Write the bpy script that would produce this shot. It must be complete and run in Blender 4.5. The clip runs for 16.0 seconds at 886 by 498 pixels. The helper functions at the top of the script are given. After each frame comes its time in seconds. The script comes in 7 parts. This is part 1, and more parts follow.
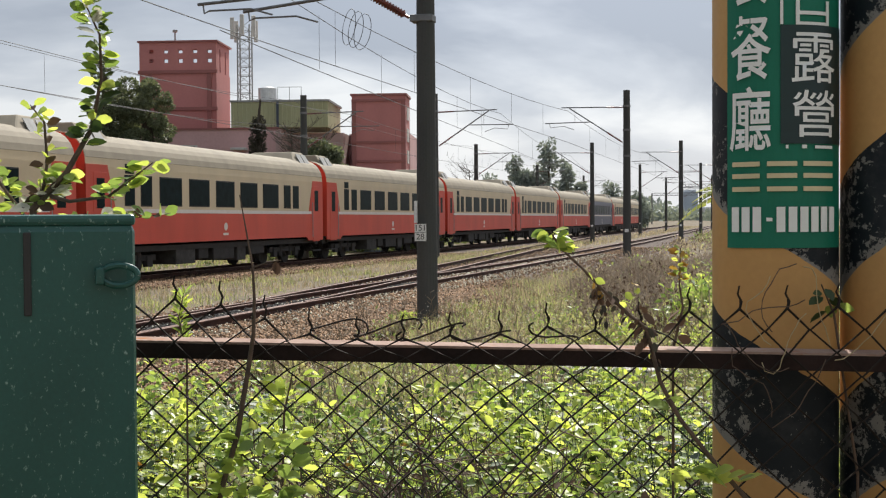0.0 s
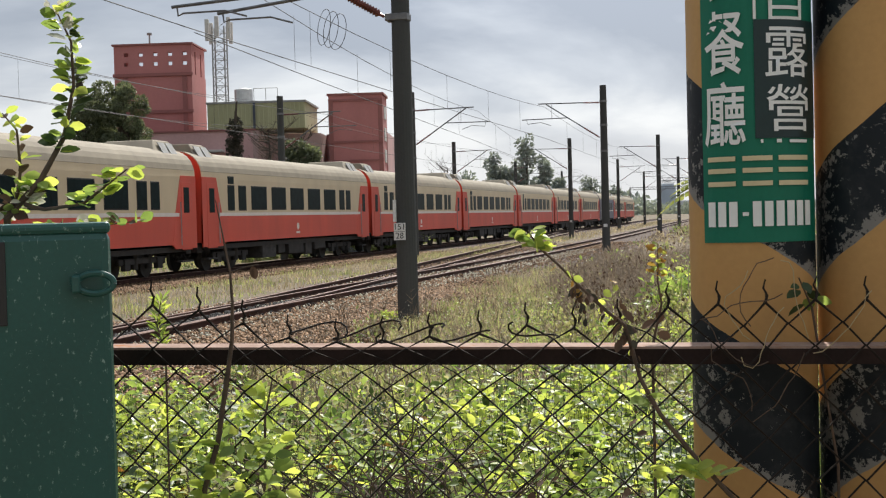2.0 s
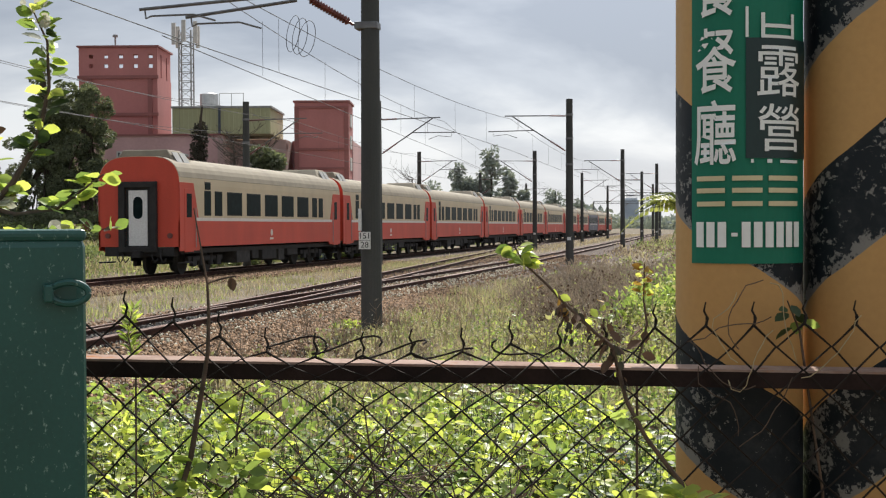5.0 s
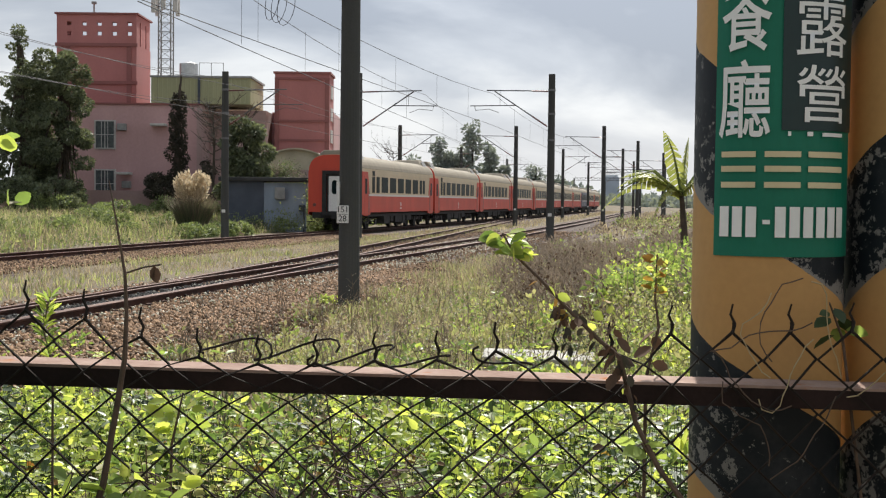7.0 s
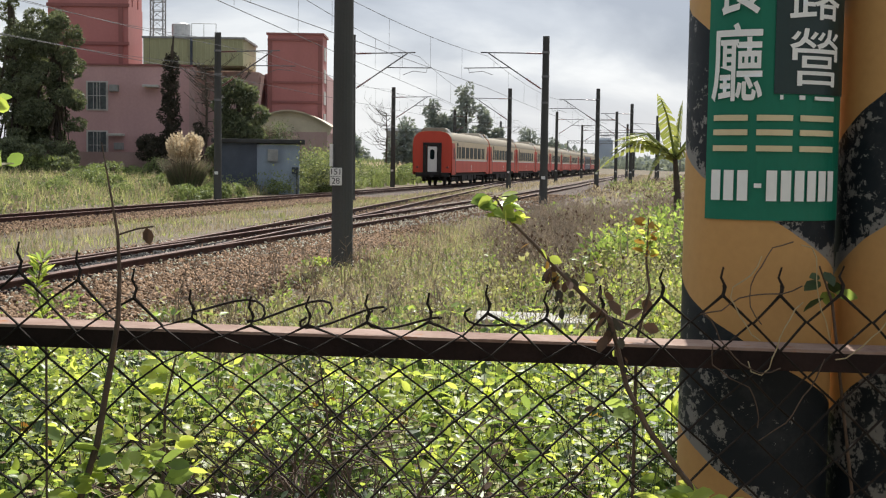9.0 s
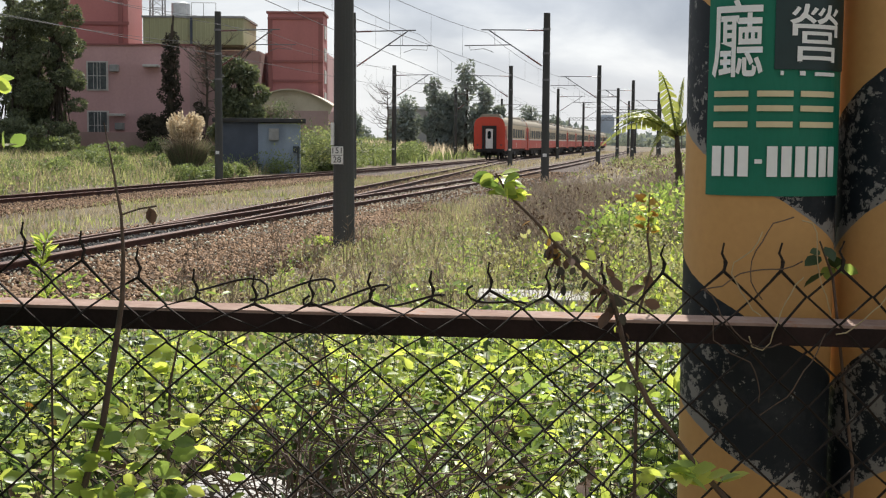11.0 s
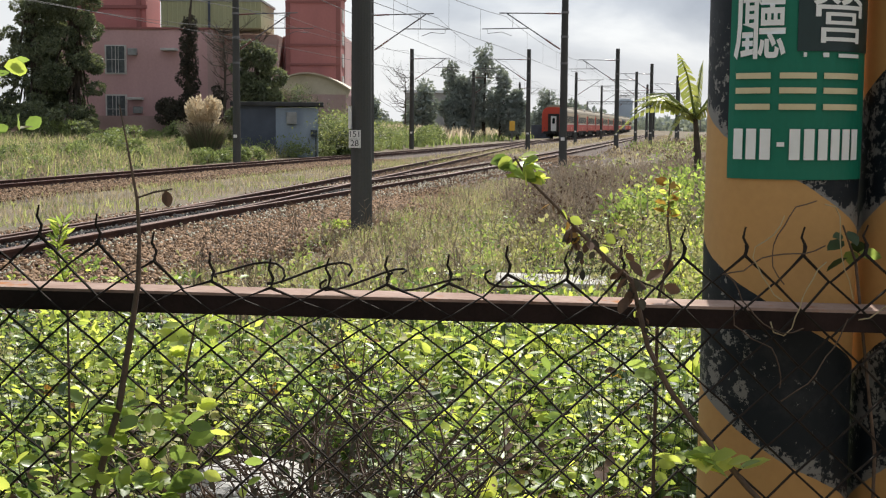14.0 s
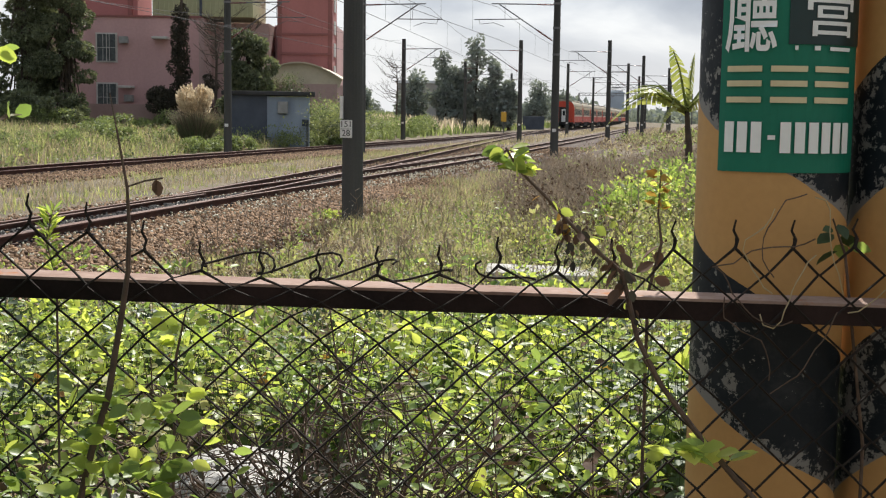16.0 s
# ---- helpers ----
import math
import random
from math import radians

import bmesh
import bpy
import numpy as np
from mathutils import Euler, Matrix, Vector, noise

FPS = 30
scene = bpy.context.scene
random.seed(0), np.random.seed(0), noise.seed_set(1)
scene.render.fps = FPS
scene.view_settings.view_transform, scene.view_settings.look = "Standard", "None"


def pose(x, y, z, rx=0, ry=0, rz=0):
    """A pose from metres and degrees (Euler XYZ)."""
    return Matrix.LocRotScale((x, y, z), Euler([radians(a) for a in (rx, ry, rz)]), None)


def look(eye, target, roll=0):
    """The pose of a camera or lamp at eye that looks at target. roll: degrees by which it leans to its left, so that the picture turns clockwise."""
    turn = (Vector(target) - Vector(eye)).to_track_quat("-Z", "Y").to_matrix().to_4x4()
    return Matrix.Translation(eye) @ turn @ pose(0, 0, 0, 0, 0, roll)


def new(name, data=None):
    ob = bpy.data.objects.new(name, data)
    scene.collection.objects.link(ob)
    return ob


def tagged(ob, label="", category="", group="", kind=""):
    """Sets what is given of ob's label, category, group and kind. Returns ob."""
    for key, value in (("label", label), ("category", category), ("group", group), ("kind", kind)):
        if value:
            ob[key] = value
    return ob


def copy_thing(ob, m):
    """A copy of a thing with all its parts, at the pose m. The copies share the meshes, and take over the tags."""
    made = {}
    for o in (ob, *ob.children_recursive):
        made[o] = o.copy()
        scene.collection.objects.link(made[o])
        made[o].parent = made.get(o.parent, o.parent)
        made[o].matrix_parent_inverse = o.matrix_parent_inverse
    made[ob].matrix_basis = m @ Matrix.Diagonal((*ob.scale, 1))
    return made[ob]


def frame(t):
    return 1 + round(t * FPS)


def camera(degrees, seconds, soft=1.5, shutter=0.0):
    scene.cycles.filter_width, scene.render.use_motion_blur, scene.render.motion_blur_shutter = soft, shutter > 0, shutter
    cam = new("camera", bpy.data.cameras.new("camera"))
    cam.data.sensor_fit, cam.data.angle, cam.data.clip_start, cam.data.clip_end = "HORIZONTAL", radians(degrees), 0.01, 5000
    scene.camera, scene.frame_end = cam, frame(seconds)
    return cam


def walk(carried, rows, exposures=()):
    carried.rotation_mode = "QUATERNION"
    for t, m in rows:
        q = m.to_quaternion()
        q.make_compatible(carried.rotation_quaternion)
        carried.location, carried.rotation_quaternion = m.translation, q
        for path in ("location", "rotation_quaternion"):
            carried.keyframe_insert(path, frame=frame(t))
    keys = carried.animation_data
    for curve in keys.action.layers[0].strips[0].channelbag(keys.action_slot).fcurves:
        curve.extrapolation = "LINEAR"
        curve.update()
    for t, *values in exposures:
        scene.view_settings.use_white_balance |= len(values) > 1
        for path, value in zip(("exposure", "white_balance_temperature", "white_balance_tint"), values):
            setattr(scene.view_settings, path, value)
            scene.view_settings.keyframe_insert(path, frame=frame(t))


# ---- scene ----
# ---- camera and path ----
cam = camera(39.0, 16.0, soft=1.2)
PATH = [
    (0.0, 0.0215, -0.3983, 1.6295, 3.669, -1.346, 0.390),
    (0.5, 0.0212, -0.3956, 1.6298, 3.288, -1.745, 0.398),
    (1.0, 0.0202, -0.3954, 1.6302, 3.069, -1.695, 0.608),
    (1.5, 0.0223, -0.3984, 1.6322, 2.964, -1.330, 1.196),
    (2.0, 0.0245, -0.3946, 1.6336, 2.715, -1.447, 1.500),
    (2.5, 0.0258, -0.3935, 1.6338, 2.306, -1.589, 1.800),
    (3.0, 0.0280, -0.3953, 1.6378, 1.889, -1.265, 1.893),
    (3.5, 0.0264, -0.3979, 1.6362, 2.147, -1.014, 1.381),
    (3.7, 0.0062, -0.3968, 1.6402, 2.073, -1.156, 1.239),
    (5.8, -0.0118, -0.1933, 1.6419, 0.466, -0.949, -0.233),
    (6.0, -0.0007, -0.1170, 1.6476, 0.329, -1.206, -0.304),
    (6.5, -0.0079, -0.0087, 1.6510, -0.205, -1.690, -0.487),
    (7.0, -0.0075, 0.0053, 1.6499, 0.140, -2.194, -0.623),
    (7.5, -0.0059, 0.0021, 1.6498, 0.499, -2.726, -0.518),
    (8.0, -0.0053, -0.0040, 1.6485, 0.213, -3.122, -0.627),
    (8.5, -0.0059, -0.0023, 1.6504, -0.124, -3.543, -0.688),
    (9.0, -0.0062, -0.0000, 1.6500, -0.160, -3.900, -0.800),
    (11.5, -0.0063, -0.0082, 1.6499, -0.091, -5.048, -0.369),
    (12.0, -0.0054, 0.0008, 1.6495, -0.057, -5.172, -0.396),
    (12.5, -0.0051, 0.0028, 1.6485, 0.011, -5.346, -0.593),
    (13.0, -0.0045, 0.0096, 1.6461, 0.206, -5.507, -0.726),
    (13.5, -0.0056, 0.0083, 1.6476, 0.501, -5.620, -0.458),
    (14.0, -0.0067, 0.0076, 1.6484, 0.703, -5.645, -0.427),
    (14.5, -0.0069, 0.0049, 1.6494, 0.738, -5.660, -0.498),
    (15.0, -0.0063, 0.0076, 1.6489, 0.651, -5.819, -0.573),
    (15.5, -0.0058, 0.0113, 1.6487, 0.480, -6.027, -0.634),
    (16.0, -0.0064, 0.0082, 1.6487, 0.320, -6.071, -0.823),
]
walk(cam, [(r[0], pose(r[1], r[2], r[3], 90 + r[5], r[6], r[4])) for r in PATH], [(0.0, 0.3), (16.0, 0.3)])

# ---- track axes: s runs along the line, off to its right, from the first standpoint ----
TURN = 10.14
TC, TS = math.cos(radians(TURN)), math.sin(radians(TURN))
RAIL = 0.03            # top of the rails


def T(s, off, z=0.0):
    return Vector((s * TS + off * TC, s * TC - off * TS, z))


def lerp_table(x, table):
    return float(np.interp(x, [a for a, b in table], [b for a, b in table]))


def main_off(s):
    """Offset of the line the train runs on."""
    return lerp_table(s, [(-60, -18.3), (30, -18.1), (45, -17.85), (60, -17.35), (75, -16.95), (90, -16.65), (120, -16.2), (150, -15.95), (420, -15.9)])


def siding_off(s):
    return lerp_table(s, [(-60, -9.3), (22, -9.0), (40, -8.3), (60, -7.7), (100, -7.3), (400, -7.0)])


def branch_off(s):
    return lerp_table(s, [(22, -9.0), (38, -9.85), (100, -13.5), (125, -15.0), (140, -15.95), (190, -15.95)])


# ---- world and sun ----
SUN_AZ, SUN_EL = 9.0, 46.0      # degrees to the right of straight ahead, and up
sun_dir = Vector((math.sin(radians(SUN_AZ)) * math.cos(radians(SUN_EL)),
                  math.cos(radians(SUN_AZ)) * math.cos(radians(SUN_EL)), math.sin(radians(SUN_EL))))
world = bpy.data.worlds.new("sky")
scene.world = world
world.use_nodes = True
wn, wl = world.node_tree.nodes, world.node_tree.links
wn.clear()


def wnode(kind, **kw):
    n = wn.new(kind)
    for k, v in kw.items():
        n.inputs[k].default_value = v
    return n


sky = wn.new("ShaderNodeTexSky")
sky.sky_type, sky.sun_disc = "NISHITA", False
sky.sun_elevation, sky.sun_rotation = radians(SUN_EL), radians(SUN_AZ)
sky.air_density, sky.dust_density = 1.0, 3.0
sky_bg = wn.new("ShaderNodeBackground")
sky_bg.inputs["Strength"].default_value = 0.07
wl.new(sky.outputs[0], sky_bg.inputs[0])
tc = wn.new("ShaderNodeTexCoord")
sep = wn.new("ShaderNodeSeparateXYZ")
wl.new(tc.outputs["Generated"], sep.inputs[0])
# cloud layer: the direction is spread over a flat sheet so that clouds narrow towards the horizon
zmax = wn.new("ShaderNodeMath"); zmax.operation = "MAXIMUM"; zmax.inputs[1].default_value = 0.0
wl.new(sep.outputs[2], zmax.inputs[0])
zadd = wn.new("ShaderNodeMath"); zadd.operation = "ADD"; zadd.inputs[1].default_value = 0.30
wl.new(zmax.outputs[0], zadd.inputs[0])
div = wn.new("ShaderNodeVectorMath"); div.operation = "DIVIDE"
comb = wn.new("ShaderNodeCombineXYZ")
for i in range(3):
    wl.new(zadd.outputs[0], comb.inputs[i])
wl.new(tc.outputs["Generated"], div.inputs[0])
wl.new(comb.outputs[0], div.inputs[1])
cloud = wnode("ShaderNodeTexNoise", Scale=1.25, Detail=7.0, Roughness=0.52, Distortion=0.35)
shift = wn.new("ShaderNodeMapping"); shift.inputs["Location"].default_value = (3.1, 7.4, 0.0)
wl.new(div.outputs[0], shift.inputs[0])
wl.new(shift.outputs[0], cloud.inputs["Vector"])
ramp = wn.new("ShaderNodeValToRGB")
ramp.color_ramp.elements[0].position, ramp.color_ramp.elements[0].color = 0.38, (0.40, 0.46, 0.56, 1)
ramp.color_ramp.elements[1].position, ramp.color_ramp.elements[1].color = 0.61, (0.98, 1.02, 1.06, 1)
mid = ramp.color_ramp.elements.new(0.5); mid.color = (0.63, 0.69, 0.78, 1)
wl.new(cloud.outputs[0], ramp.inputs[0])
# thin cloud glows round the veiled sun
dot = wn.new("ShaderNodeVectorMath"); dot.operation = "DOT_PRODUCT"
dot.inputs[1].default_value = sun_dir
wl.new(tc.outputs["Generated"], dot.inputs[0])
half = wn.new("ShaderNodeMath"); half.operation = "MULTIPLY_ADD"
half.inputs[1].default_value, half.inputs[2].default_value = 0.5, 0.5
wl.new(dot.outputs["Value"], half.inputs[0])
glow = wn.new("ShaderNodeValToRGB")
for k, (at_, v) in enumerate(((0.0, 0.66), (0.55, 0.66), (0.855, 0.72), (0.905, 0.93), (0.95, 1.12), (1.0, 1.9))):
    e = glow.color_ramp.elements[k] if k < 2 else glow.color_ramp.elements.new(at_)
    e.position, e.color = at_, (v, v, v, 1)
wl.new(half.outputs[0], glow.inputs[0])
# pale haze on the horizon
haze = wn.new("ShaderNodeMapRange")
haze.inputs["From Min"].default_value, haze.inputs["From Max"].default_value = 0.0, 0.085
haze.inputs["To Min"].default_value, haze.inputs["To Max"].default_value = 0.9, 0.0
wl.new(sep.outputs[2], haze.inputs["Value"])
hmix = wn.new("ShaderNodeMix"); hmix.data_type = "RGBA"
wl.new(haze.outputs[0], hmix.inputs["Factor"])
wl.new(ramp.outputs[0], hmix.inputs["A"])
hmix.inputs["B"].default_value = (1.18, 1.20, 1.22, 1)
cloud_bg = wn.new("ShaderNodeBackground")
wl.new(hmix.outputs["Result"], cloud_bg.inputs[0])
wl.new(glow.outputs[0], cloud_bg.inputs["Strength"])
wmix = wn.new("ShaderNodeMixShader"); wmix.inputs[0].default_value = 0.86
wl.new(sky_bg.outputs[0], wmix.inputs[1])
wl.new(cloud_bg.outputs[0], wmix.inputs[2])
wout = wn.new("ShaderNodeOutputWorld")
wl.new(wmix.outputs[0], wout.inputs[0])
lamp = bpy.data.lights.new("sun", "SUN")
lamp.energy, lamp.angle, lamp.color = 5.0, radians(1.2), (1.0, 0.955, 0.88)
sun = new("sun", lamp)
sun.matrix_world = look(sun_dir * 100, (0, 0, 0))


# ---- materials ----
def mat(name, c1, c2=None, rough=0.7, metal=0.0, scale=4.0, fine=60.0, bump=0.15, bump_dist=0.01, spec=0.5,
        island=False, translucent=0.0, wear=None, wear_at=0.62, wear_scale=12.0, coat=0.0, obj_random=False, streak=0.0):
    """Two-scale varied surface. wear: colour of chips or stains."""
    m = bpy.data.materials.new(name)
    m.use_nodes = True
    nt = m.node_tree
    n, l = nt.nodes, nt.links
    b = n["Principled BSDF"]
    c2 = c2 or tuple(v * 0.72 for v in c1)
    tcn = n.new("ShaderNodeTexCoord")
    mp = n.new("ShaderNodeMapping")
    l.new(tcn.outputs["Object"], mp.inputs[0])
    if streak:
        mp.inputs["Scale"].default_value = (1, 1, streak)
    n1 = n.new("ShaderNodeTexNoise"); n1.inputs["Scale"].default_value = scale; n1.inputs["Detail"].default_value = 6
    n2 = n.new("ShaderNodeTexNoise"); n2.inputs["Scale"].default_value = fine; n2.inputs["Detail"].default_value = 4
    l.new(mp.outputs[0], n1.inputs["Vector"]); l.new(tcn.outputs["Object"], n2.inputs["Vector"])
    mx = n.new("ShaderNodeMath"); mx.operation = "MULTIPLY_ADD"; mx.inputs[1].default_value = 0.35
    l.new(n2.outputs[0], mx.inputs[0]); l.new(n1.outputs[0], mx.inputs[2])
    fac = mx.outputs[0]
    lo, hi = 0.42, 0.92
    if island or obj_random:
        src = n.new("ShaderNodeNewGeometry").outputs["Random Per Island"] if island else n.new("ShaderNodeObjectInfo").outputs["Random"]
        ad = n.new("ShaderNodeMath"); ad.operation = "MULTIPLY_ADD"; ad.inputs[1].default_value = 0.75
        l.new(src, ad.inputs[0]); l.new(fac, ad.inputs[2])
        fac = ad.outputs[0]; lo, hi = 0.5, 1.5
    r = n.new("ShaderNodeMapRange"); r.inputs["From Min"].default_value, r.inputs["From Max"].default_value = lo, hi
    l.new(fac, r.inputs["Value"])
    mix = n.new("ShaderNodeMix"); mix.data_type = "RGBA"
    l.new(r.outputs[0], mix.inputs["Factor"])
    mix.inputs["A"].default_value, mix.inputs["B"].default_value = (*c2, 1), (*c1, 1)
    col = mix.outputs["Result"]
    if wear:
        n3 = n.new("ShaderNodeTexNoise"); n3.inputs["Scale"].default_value = wear_scale; n3.inputs["Detail"].default_value = 9
        n3.inputs["Roughness"].default_value = 0.7
        l.new(mp.outputs[0], n3.inputs["Vector"])
        wr = n.new("ShaderNodeMapRange"); wr.inputs["From Min"].default_value, wr.inputs["From Max"].default_value = wear_at, wear_at + 0.06
        l.new(n3.outputs[0], wr.inputs["Value"])
        m3 = n.new("ShaderNodeMix"); m3.data_type = "RGBA"
        l.new(wr.outputs[0], m3.inputs["Factor"]); l.new(col, m3.inputs["A"]); m3.inputs["B"].default_value = (*wear, 1)
        col = m3.outputs["Result"]
    l.new(col, b.inputs["Base Color"])
    b.inputs["Roughness"].default_value, b.inputs["Metallic"].default_value = rough, metal
    b.inputs["Specular IOR Level"].default_value = spec
    b.inputs["Coat Weight"].default_value = coat
    if bump:
        bp = n.new("ShaderNodeBump"); bp.inputs["Strength"].default_value = bump; bp.inputs["Distance"].default_value = bump_dist
        l.new(n2.outputs[0], bp.inputs["Height"]); l.new(bp.outputs[0], b.inputs["Normal"])
    if translucent:
        tr = n.new("ShaderNodeBsdfTranslucent")
        through_leaf = n.new("ShaderNodeMix"); through_leaf.data_type, through_leaf.blend_type = "RGBA", "MULTIPLY"
        through_leaf.inputs["Factor"].default_value = 1.0
        through_leaf.inputs["B"].default_value = (1.95, 1.88, 1.3, 1) if c1[1] > c1[0] else (1.2, 1.2, 1.2, 1)
        l.new(col, through_leaf.inputs["A"])
        l.new(through_leaf.outputs["Result"], tr.inputs[0])
        ms = n.new("ShaderNodeMixShader"); ms.inputs[0].default_value = translucent
        l.new(b.outputs[0], ms.inputs[1]); l.new(tr.outputs[0], ms.inputs[2])
        l.new(ms.outputs[0], n["Material Output"].inputs[0])
    return m


M = {}
M["ground"] = mat("dry_grass_soil", (0.17, 0.125, 0.075), (0.085, 0.072, 0.04), 0.95, scale=0.6, fine=14, bump=0.8, bump_dist=0.05)
M["ballast"] = mat("ballast", (0.11, 0.07, 0.05), (0.035, 0.023, 0.018), 0.95, scale=1.2, fine=14, bump=1.0, bump_dist=0.05)
M["stone"] = mat("ballast_stone", (0.40, 0.25, 0.145), (0.018, 0.012, 0.009), 0.85, scale=9, fine=60, island=True, spec=0.3)
M["rail"] = mat("rusty_rail", (0.095, 0.040, 0.028), (0.018, 0.010, 0.008), 0.75, scale=3, fine=40, bump=0.3, spec=0.2)
M["rail_top"] = mat("worn_rail_head", (0.27, 0.16, 0.12), (0.09, 0.05, 0.036), 0.5, metal=0.25, scale=2, fine=20, bump=0.05, spec=0.3)
M["sleeper"] = mat("sleeper", (0.085, 0.06, 0.047), (0.03, 0.022, 0.018), 0.9, scale=4, fine=30, bump=0.4, obj_random=True, spec=0.2)
M["concrete"] = mat("pole_concrete", (0.094, 0.095, 0.089), (0.048, 0.049, 0.046), 0.9, scale=1.5, fine=50, bump=0.25, streak=0.15, spec=0.25)
M["steel"] = mat("galvanised_steel", (0.22, 0.22, 0.22), (0.12, 0.12, 0.12), 0.55, metal=0.6, scale=6, fine=60, bump=0.1)
M["wire"] = mat("overhead_wire", (0.10, 0.10, 0.10), (0.06, 0.06, 0.06), 0.6, metal=0.4, bump=0)
M["insulator"] = mat("brown_insulator", (0.20, 0.055, 0.04), (0.10, 0.03, 0.025), 0.35, bump=0)
M["white"] = mat("white_enamel", (0.80, 0.80, 0.78), (0.62, 0.61, 0.58), 0.5, scale=20, fine=90, bump=0.05)
M["ink"] = mat("black_ink", (0.03, 0.03, 0.03), (0.02, 0.02, 0.02), 0.6, bump=0)
M["orange"] = mat("orange_red_coach_paint", (0.64, 0.082, 0.047), (0.50, 0.066, 0.038), 0.5, scale=1.2, fine=30, bump=0.04, streak=0.3, spec=0.3)
M["cream"] = mat("cream_coach_paint", (0.66, 0.53, 0.34), (0.55, 0.44, 0.285), 0.5, scale=1.2, fine=30, bump=0.04, streak=0.3, spec=0.3)
M["roof"] = mat("coach_roof", (0.31, 0.27, 0.20), (0.22, 0.19, 0.145), 0.8, scale=1.5, fine=30, bump=0.08, streak=0.4, spec=0.3)
M["stripe"] = mat("pale_stripe", (0.75, 0.68, 0.62), (0.65, 0.58, 0.52), 0.5, bump=0)
M["coachglass"] = mat("tinted_coach_glass", (0.010, 0.022, 0.023), (0.005, 0.009, 0.009), 0.3, spec=0.02, bump=0)
M["under"] = mat("underframe_black", (0.035, 0.032, 0.03), (0.015, 0.015, 0.015), 0.85, scale=5, fine=30, bump=0.3)
M["undergrey"] = mat("underframe_grey", (0.075, 0.073, 0.07), (0.035, 0.034, 0.033), 0.85, scale=5, fine=30, spec=0.2)
M["navy"] = mat("dark_blue_coach_paint", (0.07, 0.07, 0.12), (0.04, 0.04, 0.08), 0.45, bump=0.03)
M["pink"] = mat("pink_brick_tile", (0.66, 0.41, 0.395), (0.49, 0.295, 0.28), 0.85, scale=0.35, fine=6, bump=0.15, streak=0.2)
M["pinkpale"] = mat("pale_pink_render", (0.50, 0.35, 0.32), (0.38, 0.25, 0.23), 0.9, scale=0.5, fine=6, streak=0.25)
M["pinkred"] = mat("red_brick_tile", (0.51, 0.205, 0.19), (0.40, 0.158, 0.146), 0.85, scale=0.5, fine=6, bump=0.15, streak=0.25)
M["pinkdark"] = mat("dark_red_band", (0.32, 0.125, 0.115), (0.25, 0.10, 0.09), 0.85, scale=0.6, fine=8)
M["sheet"] = mat("yellow_green_sheeting", (0.48, 0.47, 0.27), (0.36, 0.35, 0.2), 0.6, scale=0.8, fine=12, streak=0.2)
M["glass"] = mat("house_glass", (0.16, 0.18, 0.18), (0.07, 0.08, 0.085), 0.12, bump=0)
M["frame"] = mat("window_frame", (0.62, 0.60, 0.56), (0.48, 0.46, 0.43), 0.6, bump=0)
# Hut wall colour made pale to show it sunlit.
M["hutblue"] = mat("blue_grey_sunlit", (0.34, 0.40, 0.48), (0.20, 0.245, 0.30), 0.9, scale=1.2, fine=20, streak=0.3)
M["hutdark"] = mat("dark_blue_sheet", (0.085, 0.10, 0.13), (0.05, 0.06, 0.08), 0.8, scale=1.2, fine=20)
M["felt"] = mat("dark_roof_felt", (0.06, 0.06, 0.06), (0.03, 0.03, 0.03), 0.95, scale=2, fine=20)
M["greypaint"] = mat("grey_paint", (0.35, 0.35, 0.34), (0.22, 0.22, 0.21), 0.7, scale=3, fine=30)
M["greenbox"] = mat("dark_green_enamel", (0.017, 0.100, 0.084), (0.010, 0.066, 0.056), 0.35, scale=5, fine=160, bump=0.08, bump_dist=0.002,
                    wear=(0.24, 0.36, 0.32), wear_at=0.592, wear_scale=120.0, spec=0.5, streak=0.6)
M["rust"] = mat("rusty_angle_iron", (0.036, 0.021, 0.018), (0.014, 0.009, 0.008), 0.8, scale=14, fine=160, bump=0.35, bump_dist=0.003, spec=0.2,
                wear=(0.20, 0.12, 0.09), wear_at=0.70, wear_scale=20)
# Rail rust again, with dust and a sunlit top put into a paler colour.
M["dusty"] = mat("dusty_sunlit_rust", (0.42, 0.31, 0.26), (0.20, 0.12, 0.09), 0.9, scale=9, fine=90, bump=0.3, bump_dist=0.002, spec=0.15, wear=(0.34, 0.14, 0.055), wear_at=0.585, wear_scale=10)
M["mesh"] = mat("rusty_wire", (0.032, 0.024, 0.019), (0.014, 0.012, 0.010), 0.85, scale=40, fine=300, bump=0.4, bump_dist=0.001, spec=0.2)
M["twig"] = mat("brown_stem", (0.15, 0.10, 0.07), (0.06, 0.042, 0.03), 0.9, scale=30, fine=200, bump=0.5, bump_dist=0.002)
# Bark paled for distance haze; bare_tree never applies it.
M["palebark"] = mat("haze_grey_bark", (0.40, 0.38, 0.36), (0.26, 0.25, 0.24), 0.95, scale=1, fine=8)
M["bark"] = mat("bark", (0.10, 0.075, 0.055), (0.04, 0.032, 0.025), 0.95, scale=4, fine=30, bump=0.6, bump_dist=0.02)
M["leaf"] = mat("bush_leaf", (0.32, 0.42, 0.12), (0.038, 0.083, 0.024), 0.4, spec=0.4, scale=1.5, fine=30, bump=0.1, island=True, translucent=0.46)
M["leafbright"] = mat("young_leaf", (0.52, 0.575, 0.145), (0.13, 0.20, 0.042), 0.4, spec=0.4, scale=3, fine=40, bump=0.1, island=True, translucent=0.52)
